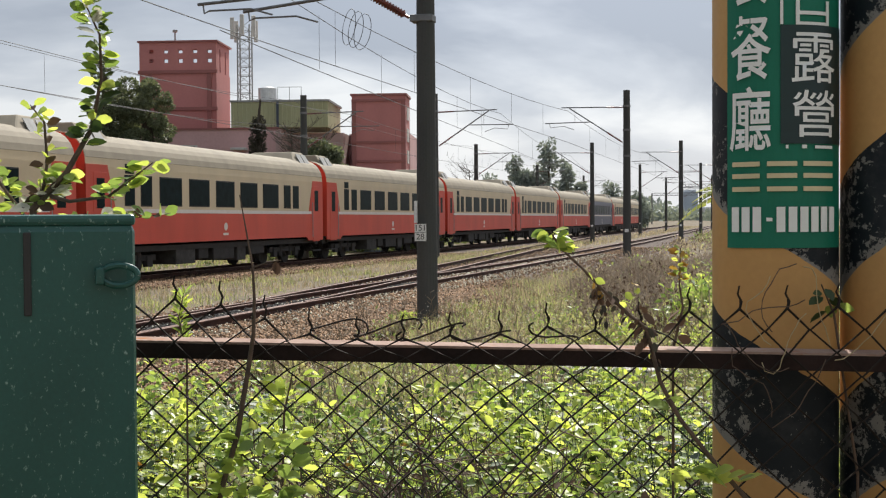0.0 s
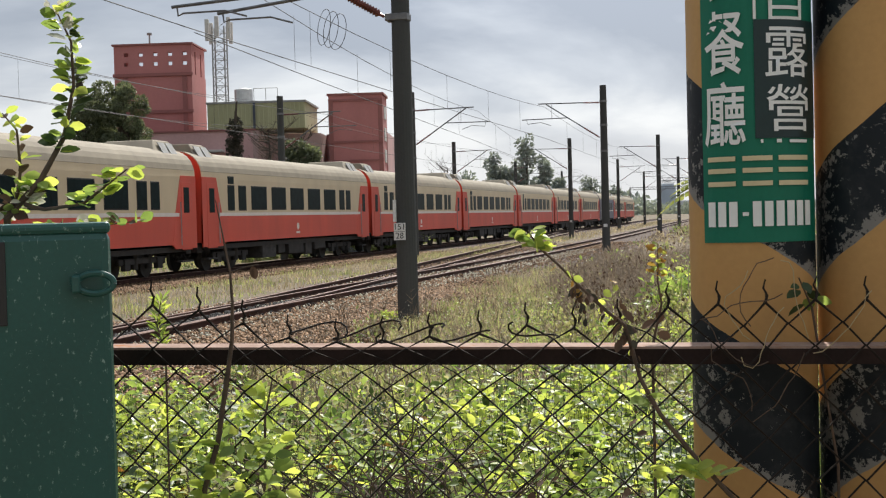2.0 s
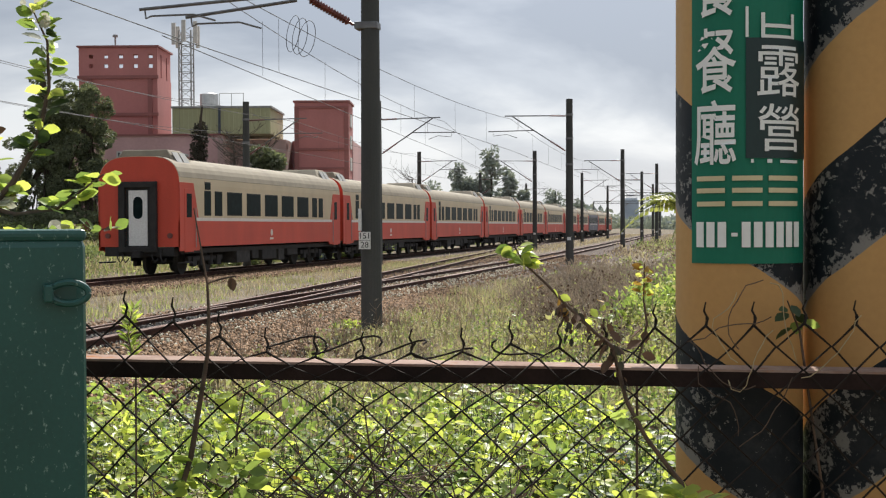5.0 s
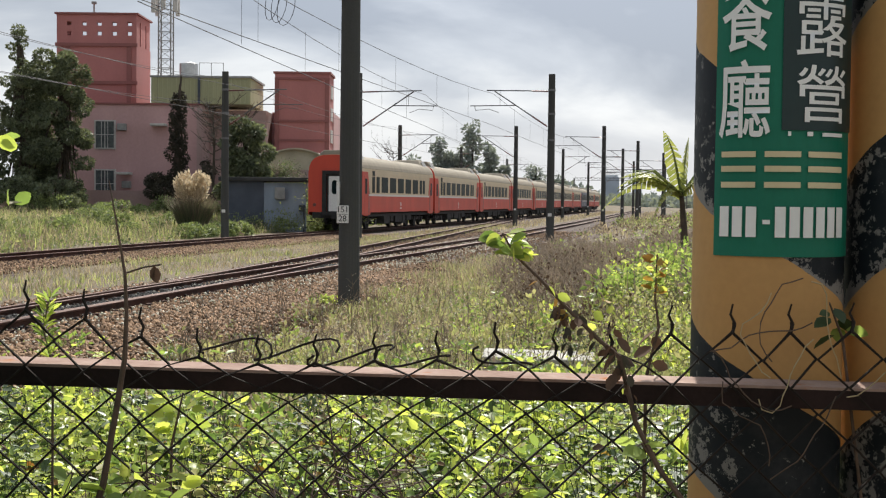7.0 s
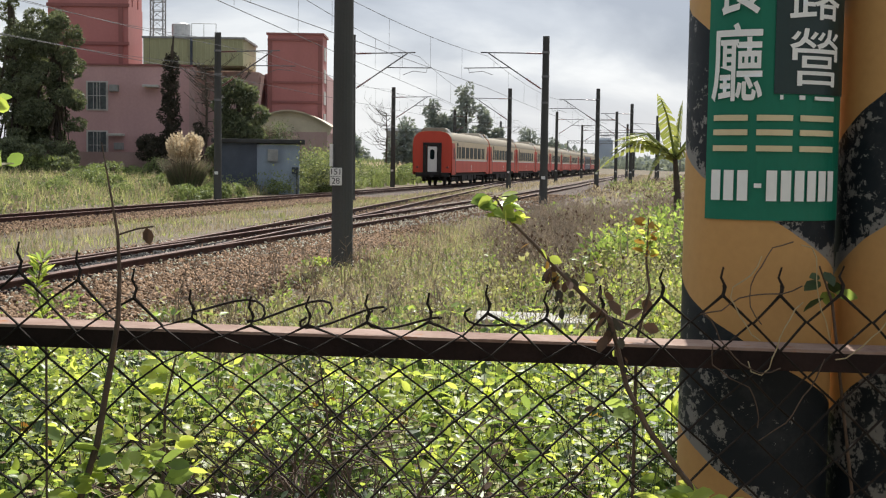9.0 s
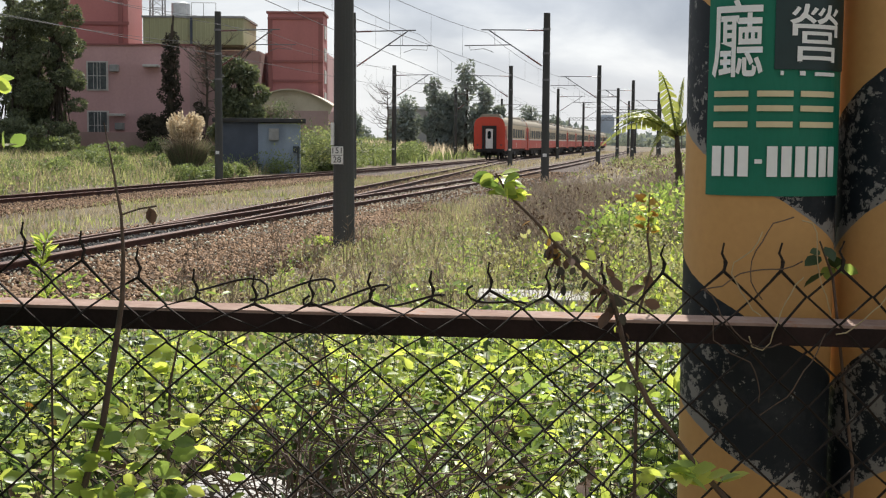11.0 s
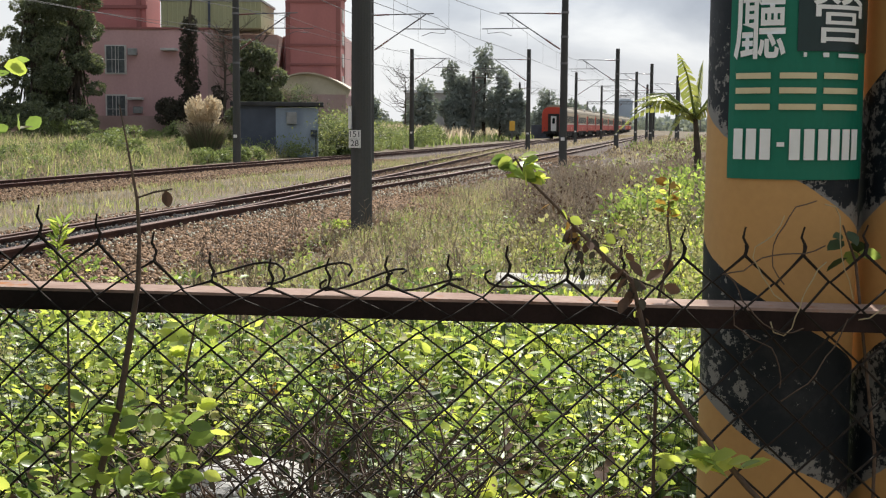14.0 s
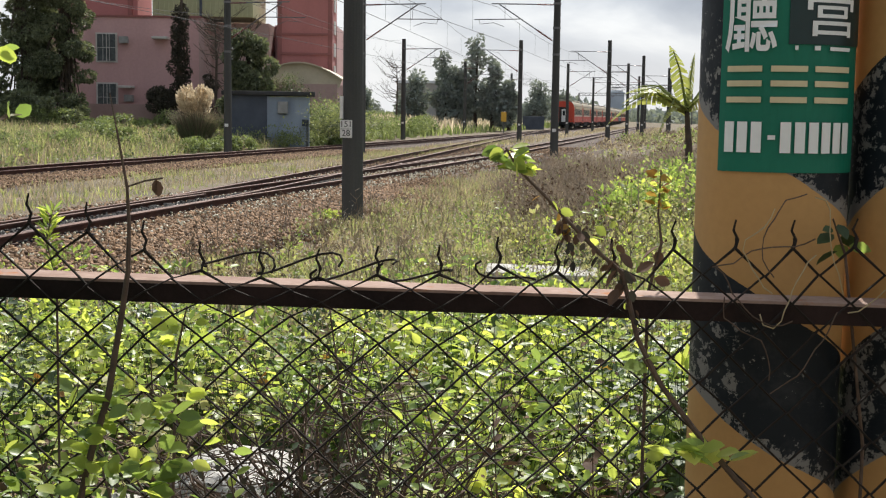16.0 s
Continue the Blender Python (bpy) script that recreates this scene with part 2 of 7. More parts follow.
M["leafyellow"] = mat("yellowed_leaf", (0.42, 0.27, 0.05), (0.24, 0.10, 0.02), 0.6, scale=6, fine=60, island=True, translucent=0.4)
M["leafdead"] = mat("withered_leaf", (0.17, 0.10, 0.06), (0.055, 0.034, 0.024), 0.9, scale=10, fine=60, island=True, translucent=0.1)
M["leafdark"] = mat("dark_foliage", (0.20, 0.225, 0.135), (0.032, 0.046, 0.028), 0.6, scale=0.6, fine=9, island=True, translucent=0.30)
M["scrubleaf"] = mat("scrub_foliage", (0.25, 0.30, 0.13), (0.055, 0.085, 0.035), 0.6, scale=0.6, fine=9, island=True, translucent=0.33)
M["creeper"] = mat("dry_creeper", (0.085, 0.075, 0.05), (0.022, 0.021, 0.016), 0.85, scale=2, fine=20, island=True, translucent=0.12)
M["weedleaf"] = mat("dusty_weed_leaf", (0.58, 0.54, 0.22), (0.17, 0.175, 0.065), 0.6, scale=1.5, fine=30, island=True, translucent=0.42)
# Foliage paled and greyed so its colour carries the distance haze.
M["farleaf"] = mat("far_foliage_haze", (0.30, 0.34, 0.32), (0.15, 0.175, 0.17), 0.8, scale=0.2, fine=3, island=True, translucent=0.2)
M["grass"] = mat("weed_grass", (0.37, 0.39, 0.19), (0.085, 0.115, 0.05), 0.7, scale=0.5, fine=12, island=True, translucent=0.40)
M["straw"] = mat("dry_straw", (0.62, 0.52, 0.32), (0.20, 0.155, 0.09), 0.85, scale=0.6, fine=12, island=True, translucent=0.32)
M["dryweed"] = mat("dry_brown_weed", (0.36, 0.285, 0.205), (0.11, 0.085, 0.063), 0.9, scale=0.8, fine=12, island=True, translucent=0.25)
M["plume"] = mat("pampas_plume", (0.72, 0.61, 0.43), (0.46, 0.37, 0.25), 0.9, scale=4, fine=30, island=True, translucent=0.4)
M["banana"] = mat("banana_leaf", (0.36, 0.38, 0.13), (0.15, 0.19, 0.06), 0.4, scale=2, fine=20, island=True, translucent=0.32)
M["petal"] = mat("white_petal", (0.74, 0.72, 0.62), (0.55, 0.52, 0.40), 0.7, bump=0, island=True, translucent=0.25)
M["rock"] = mat("pale_rock", (0.56, 0.54, 0.50), (0.28, 0.265, 0.245), 0.9, scale=5, fine=45, bump=0.7, bump_dist=0.02)
M["slab"] = mat("old_concrete", (0.50, 0.48, 0.43), (0.30, 0.285, 0.25), 0.9, scale=3, fine=40, bump=0.3)
# Dark leaf colour; inside the shrubs it carries their shade.
M["leafshade"] = mat("dark_shaded_leaf", (0.06, 0.10, 0.028), (0.012, 0.024, 0.008), 0.6, scale=2, fine=30, island=True, translucent=0.15)
# Blue-grey of the towers, with distance haze mixed into the colour.
M["bluetower"] = mat("far_blue_haze", (0.42, 0.49, 0.58), (0.33, 0.39, 0.47), 0.6, scale=0.2, fine=2, bump=0)
# Grey of the unseen wall, set by how much light it returns.
M["darkwall"] = mat("unseen_wall_grey", (0.27, 0.26, 0.245), (0.17, 0.165, 0.155), 0.9, scale=1, fine=12)
# Town colour lifted towards white to stand for haze.
M["distance"] = mat("far_town_haze", (0.66, 0.69, 0.72), (0.56, 0.59, 0.62), 0.95, scale=0.05, fine=1, bump=0)
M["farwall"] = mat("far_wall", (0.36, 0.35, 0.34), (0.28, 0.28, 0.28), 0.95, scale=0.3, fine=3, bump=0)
M["signgreen"] = mat("green_vinyl", (0.010, 0.19, 0.118), (0.008, 0.15, 0.092), 0.5, scale=6, fine=120, bump=0.03, bump_dist=0.001, spec=0.3)
M["signdark"] = mat("dark_green_vinyl", (0.008, 0.035, 0.038), (0.006, 0.026, 0.028), 0.4, scale=6, fine=120, bump=0.03, bump_dist=0.001)
M["signwhite"] = mat("white_vinyl", (0.88, 0.90, 0.88), (0.76, 0.79, 0.76), 0.5, scale=10, fine=120, bump=0.02, bump_dist=0.001)
M["signcream"] = mat("cream_vinyl", (0.72, 0.64, 0.40), (0.60, 0.52, 0.31), 0.5, scale=10, fine=120, bump=0.02, bump_dist=0.001)
M["yellowbox"] = mat("yellow_paint", (0.70, 0.42, 0.05), (0.55, 0.32, 0.04), 0.6)
M["tank"] = mat("steel_tank", (0.55, 0.55, 0.54), (0.42, 0.42, 0.41), 0.35, metal=0.7, bump=0.03)


# ---- mesh helpers ----
def finish(name, bm, material, smooth=False):
    me = bpy.data.meshes.new(name)
    bm.to_mesh(me)
    bm.free()
    me.materials.append(material)
    if smooth:
        me.polygons.foreach_set("use_smooth", [True] * len(me.polygons))
    return me


def part(name, bm, material, parent=None, label="", smooth=False):
    """Links a bmesh as one mesh object, under a thing or part if given."""
    ob = new(name, finish(name, bm, material, smooth))
    ob.parent = parent
    return tagged(ob, label)


def thing(name, m=None, label="", category="", group="", kind=""):
    ob = new(name)
    ob.empty_display_size = 0.2
    if m is not None:
        ob.matrix_basis = m
    return tagged(ob, label, category, group, kind)


def box(bm, x0, x1, y0, y1, z0, z1, bevel=0.0, m=None):
    r = bmesh.ops.create_cube(bm, size=1.0)
    v = r["verts"]
    bmesh.ops.transform(bm, verts=v, matrix=Matrix.Translation(((x0 + x1) / 2, (y0 + y1) / 2, (z0 + z1) / 2)) @
                        Matrix.Diagonal((abs(x1 - x0), abs(y1 - y0), abs(z1 - z0), 1)))
    if bevel:
        e = list({e for w in v for e in w.link_edges})
        out = bmesh.ops.bevel(bm, geom=e, offset=bevel, segments=2, affect="EDGES", profile=0.5)
        v = list({w for f in out["faces"] for w in f.verts} | {w for w in v if w.is_valid})
    if m is not None:
        bmesh.ops.transform(bm, verts=v, matrix=m)
    return bm


def boxm(*a, **k):
    return box(bmesh.new(), *a, **k)


def rod(bm, p0, p1, r0, r1=None, seg=6, caps=True):
    p0, p1 = Vector(p0), Vector(p1)
    d = p1 - p0
    if d.length < 1e-6:
        return bm
    q = d.to_track_quat("Z", "Y").to_matrix()
    r1 = r0 if r1 is None else r1
    rings = []
    for p, r in ((p0, r0), (p1, r1)):
        rings.append([bm.verts.new(p + q @ Vector((math.cos(2 * math.pi * i / seg) * r, math.sin(2 * math.pi * i / seg) * r, 0))) for i in range(seg)])
    for i in range(seg):
        bm.faces.new((rings[0][i], rings[0][(i + 1) % seg], rings[1][(i + 1) % seg], rings[1][i]))
    if caps:
        bm.faces.new(rings[0][::-1]); bm.faces.new(rings[1])
    return bm


def pipe(bm, pts, radii, seg=6):
    """A tube along points, radius a number or one a point."""
    pts = [Vector(p) for p in pts]
    if not hasattr(radii, "__len__"):
        radii = [radii] * len(pts)
    prev = None
    ref = Vector((0.31, 0.17, 0.93)).normalized()
    for i, (p, r) in enumerate(zip(pts, radii)):
        d = (pts[min(i + 1, len(pts) - 1)] - pts[max(i - 1, 0)]).normalized()
        a = d.cross(ref)
        if a.length < 1e-3:
            a = d.cross(Vector((1, 0, 0)))
        a.normalize()
        b = d.cross(a)
        ring = [bm.verts.new(p + (a * math.cos(2 * math.pi * k / seg) + b * math.sin(2 * math.pi * k / seg)) * r) for k in range(seg)]
        if prev:
            for k in range(seg):
                bm.faces.new((prev[k], prev[(k + 1) % seg], ring[(k + 1) % seg], ring[k]))
        else:
            bm.faces.new(ring[::-1])
        prev = ring
    bm.faces.new(prev)
    return bm


def sweep(bm, profile, pts, close=True):
    """A cross-section (x, z) carried along level points, standing upright."""
    prev = None
    for i, p in enumerate(pts):
        a, b = Vector(pts[max(i - 1, 0)]), Vector(pts[min(i + 1, len(pts) - 1)])
        d = (b - a); d.z = 0; d.normalize()
        side = Vector((d.y, -d.x, 0))
        ring = [bm.verts.new(Vector(p) + side * x + Vector((0, 0, z))) for x, z in profile]
        k = len(ring)
        if prev:
            for j in range(k if close else k - 1):
                bm.faces.new((prev[j], ring[j], ring[(j + 1) % k], prev[(j + 1) % k]))
        elif close:
            bm.faces.new(ring)
        prev = ring
    if close:
        bm.faces.new(prev[::-1])
    bmesh.ops.recalc_face_normals(bm, faces=bm.faces)
    return bm


LEAF = (np.array([(0, 0, 0), (0.35, 0.26, 0.05), (0.72, 0.20, 0.03), (1, 0, -0.08), (0.72, -0.20, 0.03), (0.35, -0.26, 0.05), (0.5, 0, -0.03)]),
        [(0, 6, 1), (1, 6, 2), (2, 6, 3), (3, 6, 4), (4, 6, 5), (5, 6, 0)])
BROAD_LEAF = (np.array([(0, 0, 0), (0.22, 0.27, 0.05), (0.55, 0.36, 0.05), (0.84, 0.20, 0.0), (1, 0, -0.09), (0.84, -0.20, 0.0), (0.55, -0.36, 0.05), (0.22, -0.27, 0.05), (0.5, 0, -0.03)]),
              [(0, 8, 1), (1, 8, 2), (2, 8, 3), (3, 8, 4), (4, 8, 5), (5, 8, 6), (6, 8, 7), (7, 8, 0)])
SMALL_LEAF = (np.array([(0, 0, 0), (0.5, 0.27, 0.06), (1, 0, -0.05), (0.5, -0.27, 0.06)]), [(0, 2, 1), (0, 3, 2)])
BLADE = (np.array([(0, 0.5, 0), (0, -0.5, 0), (0.55, 0.35, 0.06), (0.55, -0.35, 0.06), (1, 0, 0.25)]), [(0, 1, 3), (0, 3, 2), (2, 3, 4)])
PEBBLE = (np.array([(0.5, 0.05, 0), (-0.45, 0.1, 0.05), (0.05, 0.5, -0.05), (0, -0.42, 0.1), (0.08, 0, 0.38), (-0.05, 0.05, -0.35)]),
          [(0, 2, 4), (2, 1, 4), (1, 3, 4), (3, 0, 4), (2, 0, 5), (1, 2, 5), (3, 1, 5), (0, 3, 5)])
rng = np.random.default_rng(7)


def scatter(name, template, pos, aim, up, length, width=None, material=None, parent=None):
    """One mesh of many small pieces: along aim, broad across, standing along up."""
    tv, tf = template
    pos, aim, up = (np.asarray(a, float) for a in (pos, aim, up))
    n = len(pos)
    length = np.broadcast_to(np.asarray(length, float), (n,))
    width = length if width is None else np.broadcast_to(np.asarray(width, float), (n,))
    aim = aim / np.maximum(np.linalg.norm(aim, axis=1, keepdims=True), 1e-9)
    side = np.cross(up, aim)
    side /= np.maximum(np.linalg.norm(side, axis=1, keepdims=True), 1e-9)
    upn = np.cross(aim, side)
    v = (pos[:, None] + tv[None, :, 0, None] * aim[:, None] * length[:, None, None]
         + tv[None, :, 1, None] * side[:, None] * width[:, None, None] + tv[None, :, 2, None] * upn[:, None] * length[:, None, None])
    k = len(tv)
    f = (np.arange(n)[:, None, None] * k + np.array(tf)[None]).reshape(-1, 3)
    me = bpy.data.meshes.new(name)
    me.vertices.add(n * k)
    me.vertices.foreach_set("co", v.reshape(-1).astype(np.float32))
    me.loops.add(len(f) * 3)
    me.loops.foreach_set("vertex_index", f.reshape(-1).astype(np.int32))
    me.polygons.add(len(f))
    me.polygons.foreach_set("loop_start", np.arange(len(f), dtype=np.int32) * 3)
    me.update(calc_edges=True)
    me.materials.append(material)
    ob = new(name, me)
    ob.parent = parent
    return ob


def rand_dirs(n, zlo=-1.0, zhi=1.0):
    z = rng.uniform(zlo, zhi, n)
    a = rng.uniform(0, 2 * np.pi, n)
    r = np.sqrt(np.maximum(0, 1 - z * z))
    return np.stack([r * np.cos(a), r * np.sin(a), z], 1)


def patch_noise(x, y, size, seed=0.0):
    return np.array([noise.noise(Vector((a / size + seed, b / size - seed, seed))) for a, b in zip(x, y)])


# ---- ground ----
def smooth01(a, b, x):
    t = np.clip((np.asarray(x, float) - a) / (b - a), 0, 1)
    return t * t * (3 - 2 * t)


def ground_z(x, y):
    """Height of the ground sheet: a low bank by the fence, level track bed, a mound by the banana plant, a bank behind the line."""
    x, y = np.asarray(x, float), np.asarray(y, float)
    s, off = x * TS + y * TC, x * TC - y * TS
    z = -0.15 + 0.35 * (1 - smooth01(2.5, 9.0, y - 0.6 * np.minimum(x, 0)))
    z = z + 0.45 * smooth01(-1.8, 1.5, off) * smooth01(9, 18, s)
    z = z + 0.55 * smooth01(-20.3, -30, off) + 1.0 * smooth01(-30, -45, off)
    return z


def build_ground():
    xs = np.concatenate([np.linspace(-2500, -120, 8), np.linspace(-100, 100, 101), np.linspace(120, 2500, 8)])
    ys = np.concatenate([np.linspace(-2500, -40, 6), np.linspace(-20, 240, 131), np.linspace(270, 2500, 9)])
    gx, gy = np.meshgrid(xs, ys)
    gz = ground_z(gx, gy)
    near = (np.abs(gx) < 100) & (gy > -20) & (gy < 240)
    gz = gz + near * 0.04 * np.sin(gx * 1.7 + gy * 0.9) * np.cos(gy * 1.3 - gx * 0.4)
    w, h = len(xs), len(ys)
    faces = [(j * w + i, j * w + i + 1, (j + 1) * w + i + 1, (j + 1) * w + i) for j in range(h - 1) for i in range(w - 1)]
    me = bpy.data.meshes.new("ground")
    me.from_pydata(np.stack([gx.ravel(), gy.ravel(), gz.ravel()], 1).tolist(), [], faces)
    me.materials.append(M["ground"])
    tagged(new("ground", me), "rough dry grass and bare soil beside the railway", "ground", kind="structure")


build_ground()

# ---- ballast beds, rails, sleepers ----
RAIL_PROFILE = [(-0.065, -0.15), (0.065, -0.15), (0.065, -0.135), (0.012, -0.115), (0.012, -0.04), (0.034, -0.03), (0.034, -0.004),
                (-0.034, -0.004), (-0.034, -0.03), (-0.012, -0.04), (-0.012, -0.115), (-0.065, -0.135)]
TOP_PROFILE = [(-0.033, -0.004), (0.033, -0.004), (0.031, 0.004), (-0.031, 0.004)]


def bed(name, off_of, s0, s1, half, label, near=0.1):
    bm = bmesh.new()
    n = int((s1 - s0) / 4)
    prof = [(-half - 0.7, -0.22), (-half, -0.125), (half, -0.125), (half + near, -0.128), (half + near + 0.8, -0.21)]
    sweep(bm, prof, [T(s0 + (s1 - s0) * i / n, off_of(s0 + (s1 - s0) * i / n)) for i in range(n + 1)])
    tagged(part(name, bm, M["ballast"]), label, "ballast", kind="structure")


bed("ballast_bed", main_off, -60, 420, 1.6, "grey-brown crushed stone bed under the main line", 1.3)
bed("ballast_bed", lambda s: siding_off(s) - 0.002, -60, 420, 1.75, "brown crushed stone bed under the siding", 2.0)
bed("ballast_bed", lambda s: branch_off(s) - 0.001, 26, 190, 1.45, "brown crushed stone bed under the crossover")


def track(name, off_of, s0, s1, label, lift=0.0, step=2.0):
    t = thing(name, Matrix.Identity(4), label, "railway track", kind="structure")
    n = int((s1 - s0) / step)
    for side in (-0.5335 - 0.033, 0.5335 + 0.033):
        pts = [T(s0 + (s1 - s0) * i / n, off_of(s0 + (s1 - s0) * i / n) + side, RAIL - 0.004 + lift) for i in range(n + 1)]
        r = part("rail", sweep(bmesh.new(), RAIL_PROFILE, pts), M["rail"], t)
        part("rail_head", sweep(bmesh.new(), TOP_PROFILE, pts), M["rail_top"], r, "worn bright running surface")
    return t


line_main = track("main_track", main_off, -60, 420, "rusty rails with bright heads on wooden sleepers, main line", step=4)
line_side = track("siding_track", siding_off, -40, 420, "rusty siding rails on dark sleepers in brown ballast")
line_cross = track("crossover_track", branch_off, 23, 189, "crossover rails leaving the siding for the main line", lift=0.003)
# point blades and check rails of the turnout
for a, b, o in ((13, 24, 0.40), (13, 24, -0.40), (40, 47, 0.43), (41, 47.5, -0.9)):
    pts = [T(a + (b - a) * i / 6, siding_off(a + (b - a) * i / 6) + o, RAIL - 0.02) for i in range(7)]
    br = part("point_rail", sweep(bmesh.new(), RAIL_PROFILE, pts), M["rail"], line_side)
    part("rail_head", sweep(bmesh.new(), TOP_PROFILE, pts), M["rail_top"], br)


def sleepers(t, off_of, s0, s1, step, half=1.05):
    me = finish("sleeper", boxm(-half, half, -0.11, 0.11, -0.16, -0.105, bevel=0.012), M["sleeper"])
    bolts = bmesh.new()
    for x in (-0.68, -0.45, 0.45, 0.68):
        box(bolts, x - 0.035, x + 0.035, -0.05, 0.05, -0.105, -0.07)
    bm_me = finish("rail_clip", bolts, M["rail"])
    s = s0
    while s < s1:
        p = T(s, off_of(s))
        for nm, data in (("sleeper", me), ("rail_clip", bm_me)):
            ob = new(nm, data)
            ob.parent = t
            ob.matrix_basis = Matrix.Translation(p) @ pose(0, 0, 0.0, 0, 0, -TURN)
        s += step


sleepers(line_side, siding_off, 8, 62, 0.62)
sleepers(line_main, main_off, 22, 90, 0.66)
sleepers(line_cross, branch_off, 30, 70, 0.64)


def stones():
    pos = []
    for off_of, s0, s1, half, n in ((siding_off, 9, 34, 2.6, 20000), (lambda s: siding_off(s) + 2.4, 9, 30, 1.6, 13000), (lambda s: main_off(s) + 2.0, 24, 62, 1.0, 8000), (siding_off, 34, 75, 2.3, 9000), (main_off, 22, 60, 2.3, 11000),
                                    (branch_off, 30, 75, 1.5, 5000)):
        s = rng.uniform(s0, s1, n)
        d = np.clip(rng.normal(0.25, half * 0.55, n), -half, half * 1.3)
        o = np.array([off_of(v) for v in s]) + d
        z = -0.115 - 0.03 * np.clip((d - 3.0) / 0.9, 0, 1) - 0.09 * np.clip((-d - 1.5) / 0.9, 0, 1) + rng.uniform(-0.01, 0.02, n)
        pos.append(np.stack([s * TS + o * TC, s * TC - o * TS, z], 1))
    pos = np.concatenate(pos)
    n = len(pos)
    tagged(scatter("ballast_stones", PEBBLE, pos, rand_dirs(n), rand_dirs(n), rng.uniform(0.05, 0.11, n), None, M["stone"]),
           "loose angular brown and grey ballast stones", "gravel", kind="stuff")

    # stones blackened by oil between the rails of the turnout
    n = 5200
    s = rng.uniform(8.5, 34, n)
    o = np.array([siding_off(v) for v in s]) + np.clip(rng.normal(0, 0.33, n), -0.95, 0.95) * (0.75 + 0.35 * np.sin(s * 0.9))
    pos = np.stack([s * TS + o * TC, s * TC - o * TS, np.full(n, -0.085) + rng.uniform(-0.01, 0.02, n)], 1)
    tagged(scatter("oily_stones", PEBBLE, pos, rand_dirs(n), rand_dirs(n), rng.uniform(0.05, 0.10, n), None, M["under"]),
           "oil-blackened ballast stones between the rails", "gravel", kind="stuff")
    # pale chips and dry bits caught between the sleepers
    n = 3600
    s = rng.uniform(9, 60, n)
    o = np.array([siding_off(v) for v in s]) + rng.uniform(-1.5, 1.7, n)
    pos = np.stack([s * TS + o * TC, s * TC - o * TS, np.full(n, -0.09) + rng.uniform(0, 0.03, n)], 1)
    tagged(scatter("pale_chips", PEBBLE, pos, rand_dirs(n), rand_dirs(n), rng.uniform(0.03, 0.075, n), None, M["petal"]),
           "pale stone chips scattered along the siding", "gravel", kind="stuff")


stones()


# ---- catenary poles ----
def concrete_pole(s, off, height, r0, r1, label, arm=0, arm_z=(6.55, 5.55), tip=2.9, plate=True, lean=0.0):
    """Tapered pole; arm -1 reaches left over the line, 1 right, 0 none."""
    p = T(s, off)
    t = thing("catenary_pole", Matrix.Translation(p) @ pose(0, 0, 0, 0, lean, -TURN), label, "pole", "catenary poles")
    bm = bmesh.new()
    rod(bm, (0, 0, -0.5), (0, 0, height), r0, r1, 20)
    part("shaft", bm, M["concrete"], t, smooth=False)
    for z in (arm_z[1] - 0.05, arm_z[0], 4.35) if arm else ():
        part("collar", rod(bmesh.new(), (0, 0, z), (0, 0, z + 0.09), r0 * 0.93, None, 16), M["steel"], t)
    if arm:
        a = arm
        z_top, z_low = arm_z
        part("top_tube", rod(bmesh.new(), (a * 0.9, 0, z_top + 0.02), (a * tip, 0, z_top + 0.05), 0.028), M["steel"], t)
        part("insulator", insulator((a * r1, 0, z_top), (a * 0.9, 0, z_top + 0.02)), M["insulator"], t, "ribbed brown insulator")
        lo = Vector((a * r0, 0, z_low - 0.55)); hi = Vector((a * (tip - 0.35), 0, z_top + 0.02))
        m = lo.lerp(hi, 0.3)
        part("insulator", insulator(lo, m), M["insulator"], t, "ribbed brown insulator")
        part("diagonal_tube", rod(bmesh.new(), m, hi, 0.030), M["steel"], t)
        q = m.lerp(hi, 0.42)
        part("registration_tube", rod(bmesh.new(), (q.x, 0, q.z), (a * (tip + 0.75), 0, q.z - 0.02), 0.024), M["steel"], t)
        bm = bmesh.new()
        pipe(bm, [(a * (tip + 0.55), 0, q.z - 0.02), (a * (tip + 0.5), 0, q.z - 0.22), (a * (tip - 0.1), 0, q.z - 0.16), (a * (tip - 0.55), 0, q.z - 0.32)], 0.014, 5)
        part("steady_arm", bm, M["steel"], t)
        part("dropper", rod(bmesh.new(), (a * (tip - 0.6), 0, q.z), (a * (tip - 0.6), 0, z_top), 0.008, None, 4), M["wire"], t)
    if plate:
        bm = bmesh.new()
        box(bm, -0.085, 0.085, -r0 - 0.012, -r0 + 0.004, 1.02, 1.16)
        part("plate", bm, M["white"], t, "small white number plate")
    return t


def insulator(a, b, r=0.055, n=9):
    a, b = Vector(a), Vector(b)
    bm = bmesh.new()
    rod(bm, a, b, 0.028, None, 8)
    for i in range(n):
        c = a.lerp(b, 0.12 + 0.76 * i / (n - 1))
        d = (b - a) * (0.02)
        rod(bm, c - d, c + d, r * 0.55, r, 10)
    return bm


POLE_LABEL = "grey weathered concrete catenary pole with steel cantilever arm"
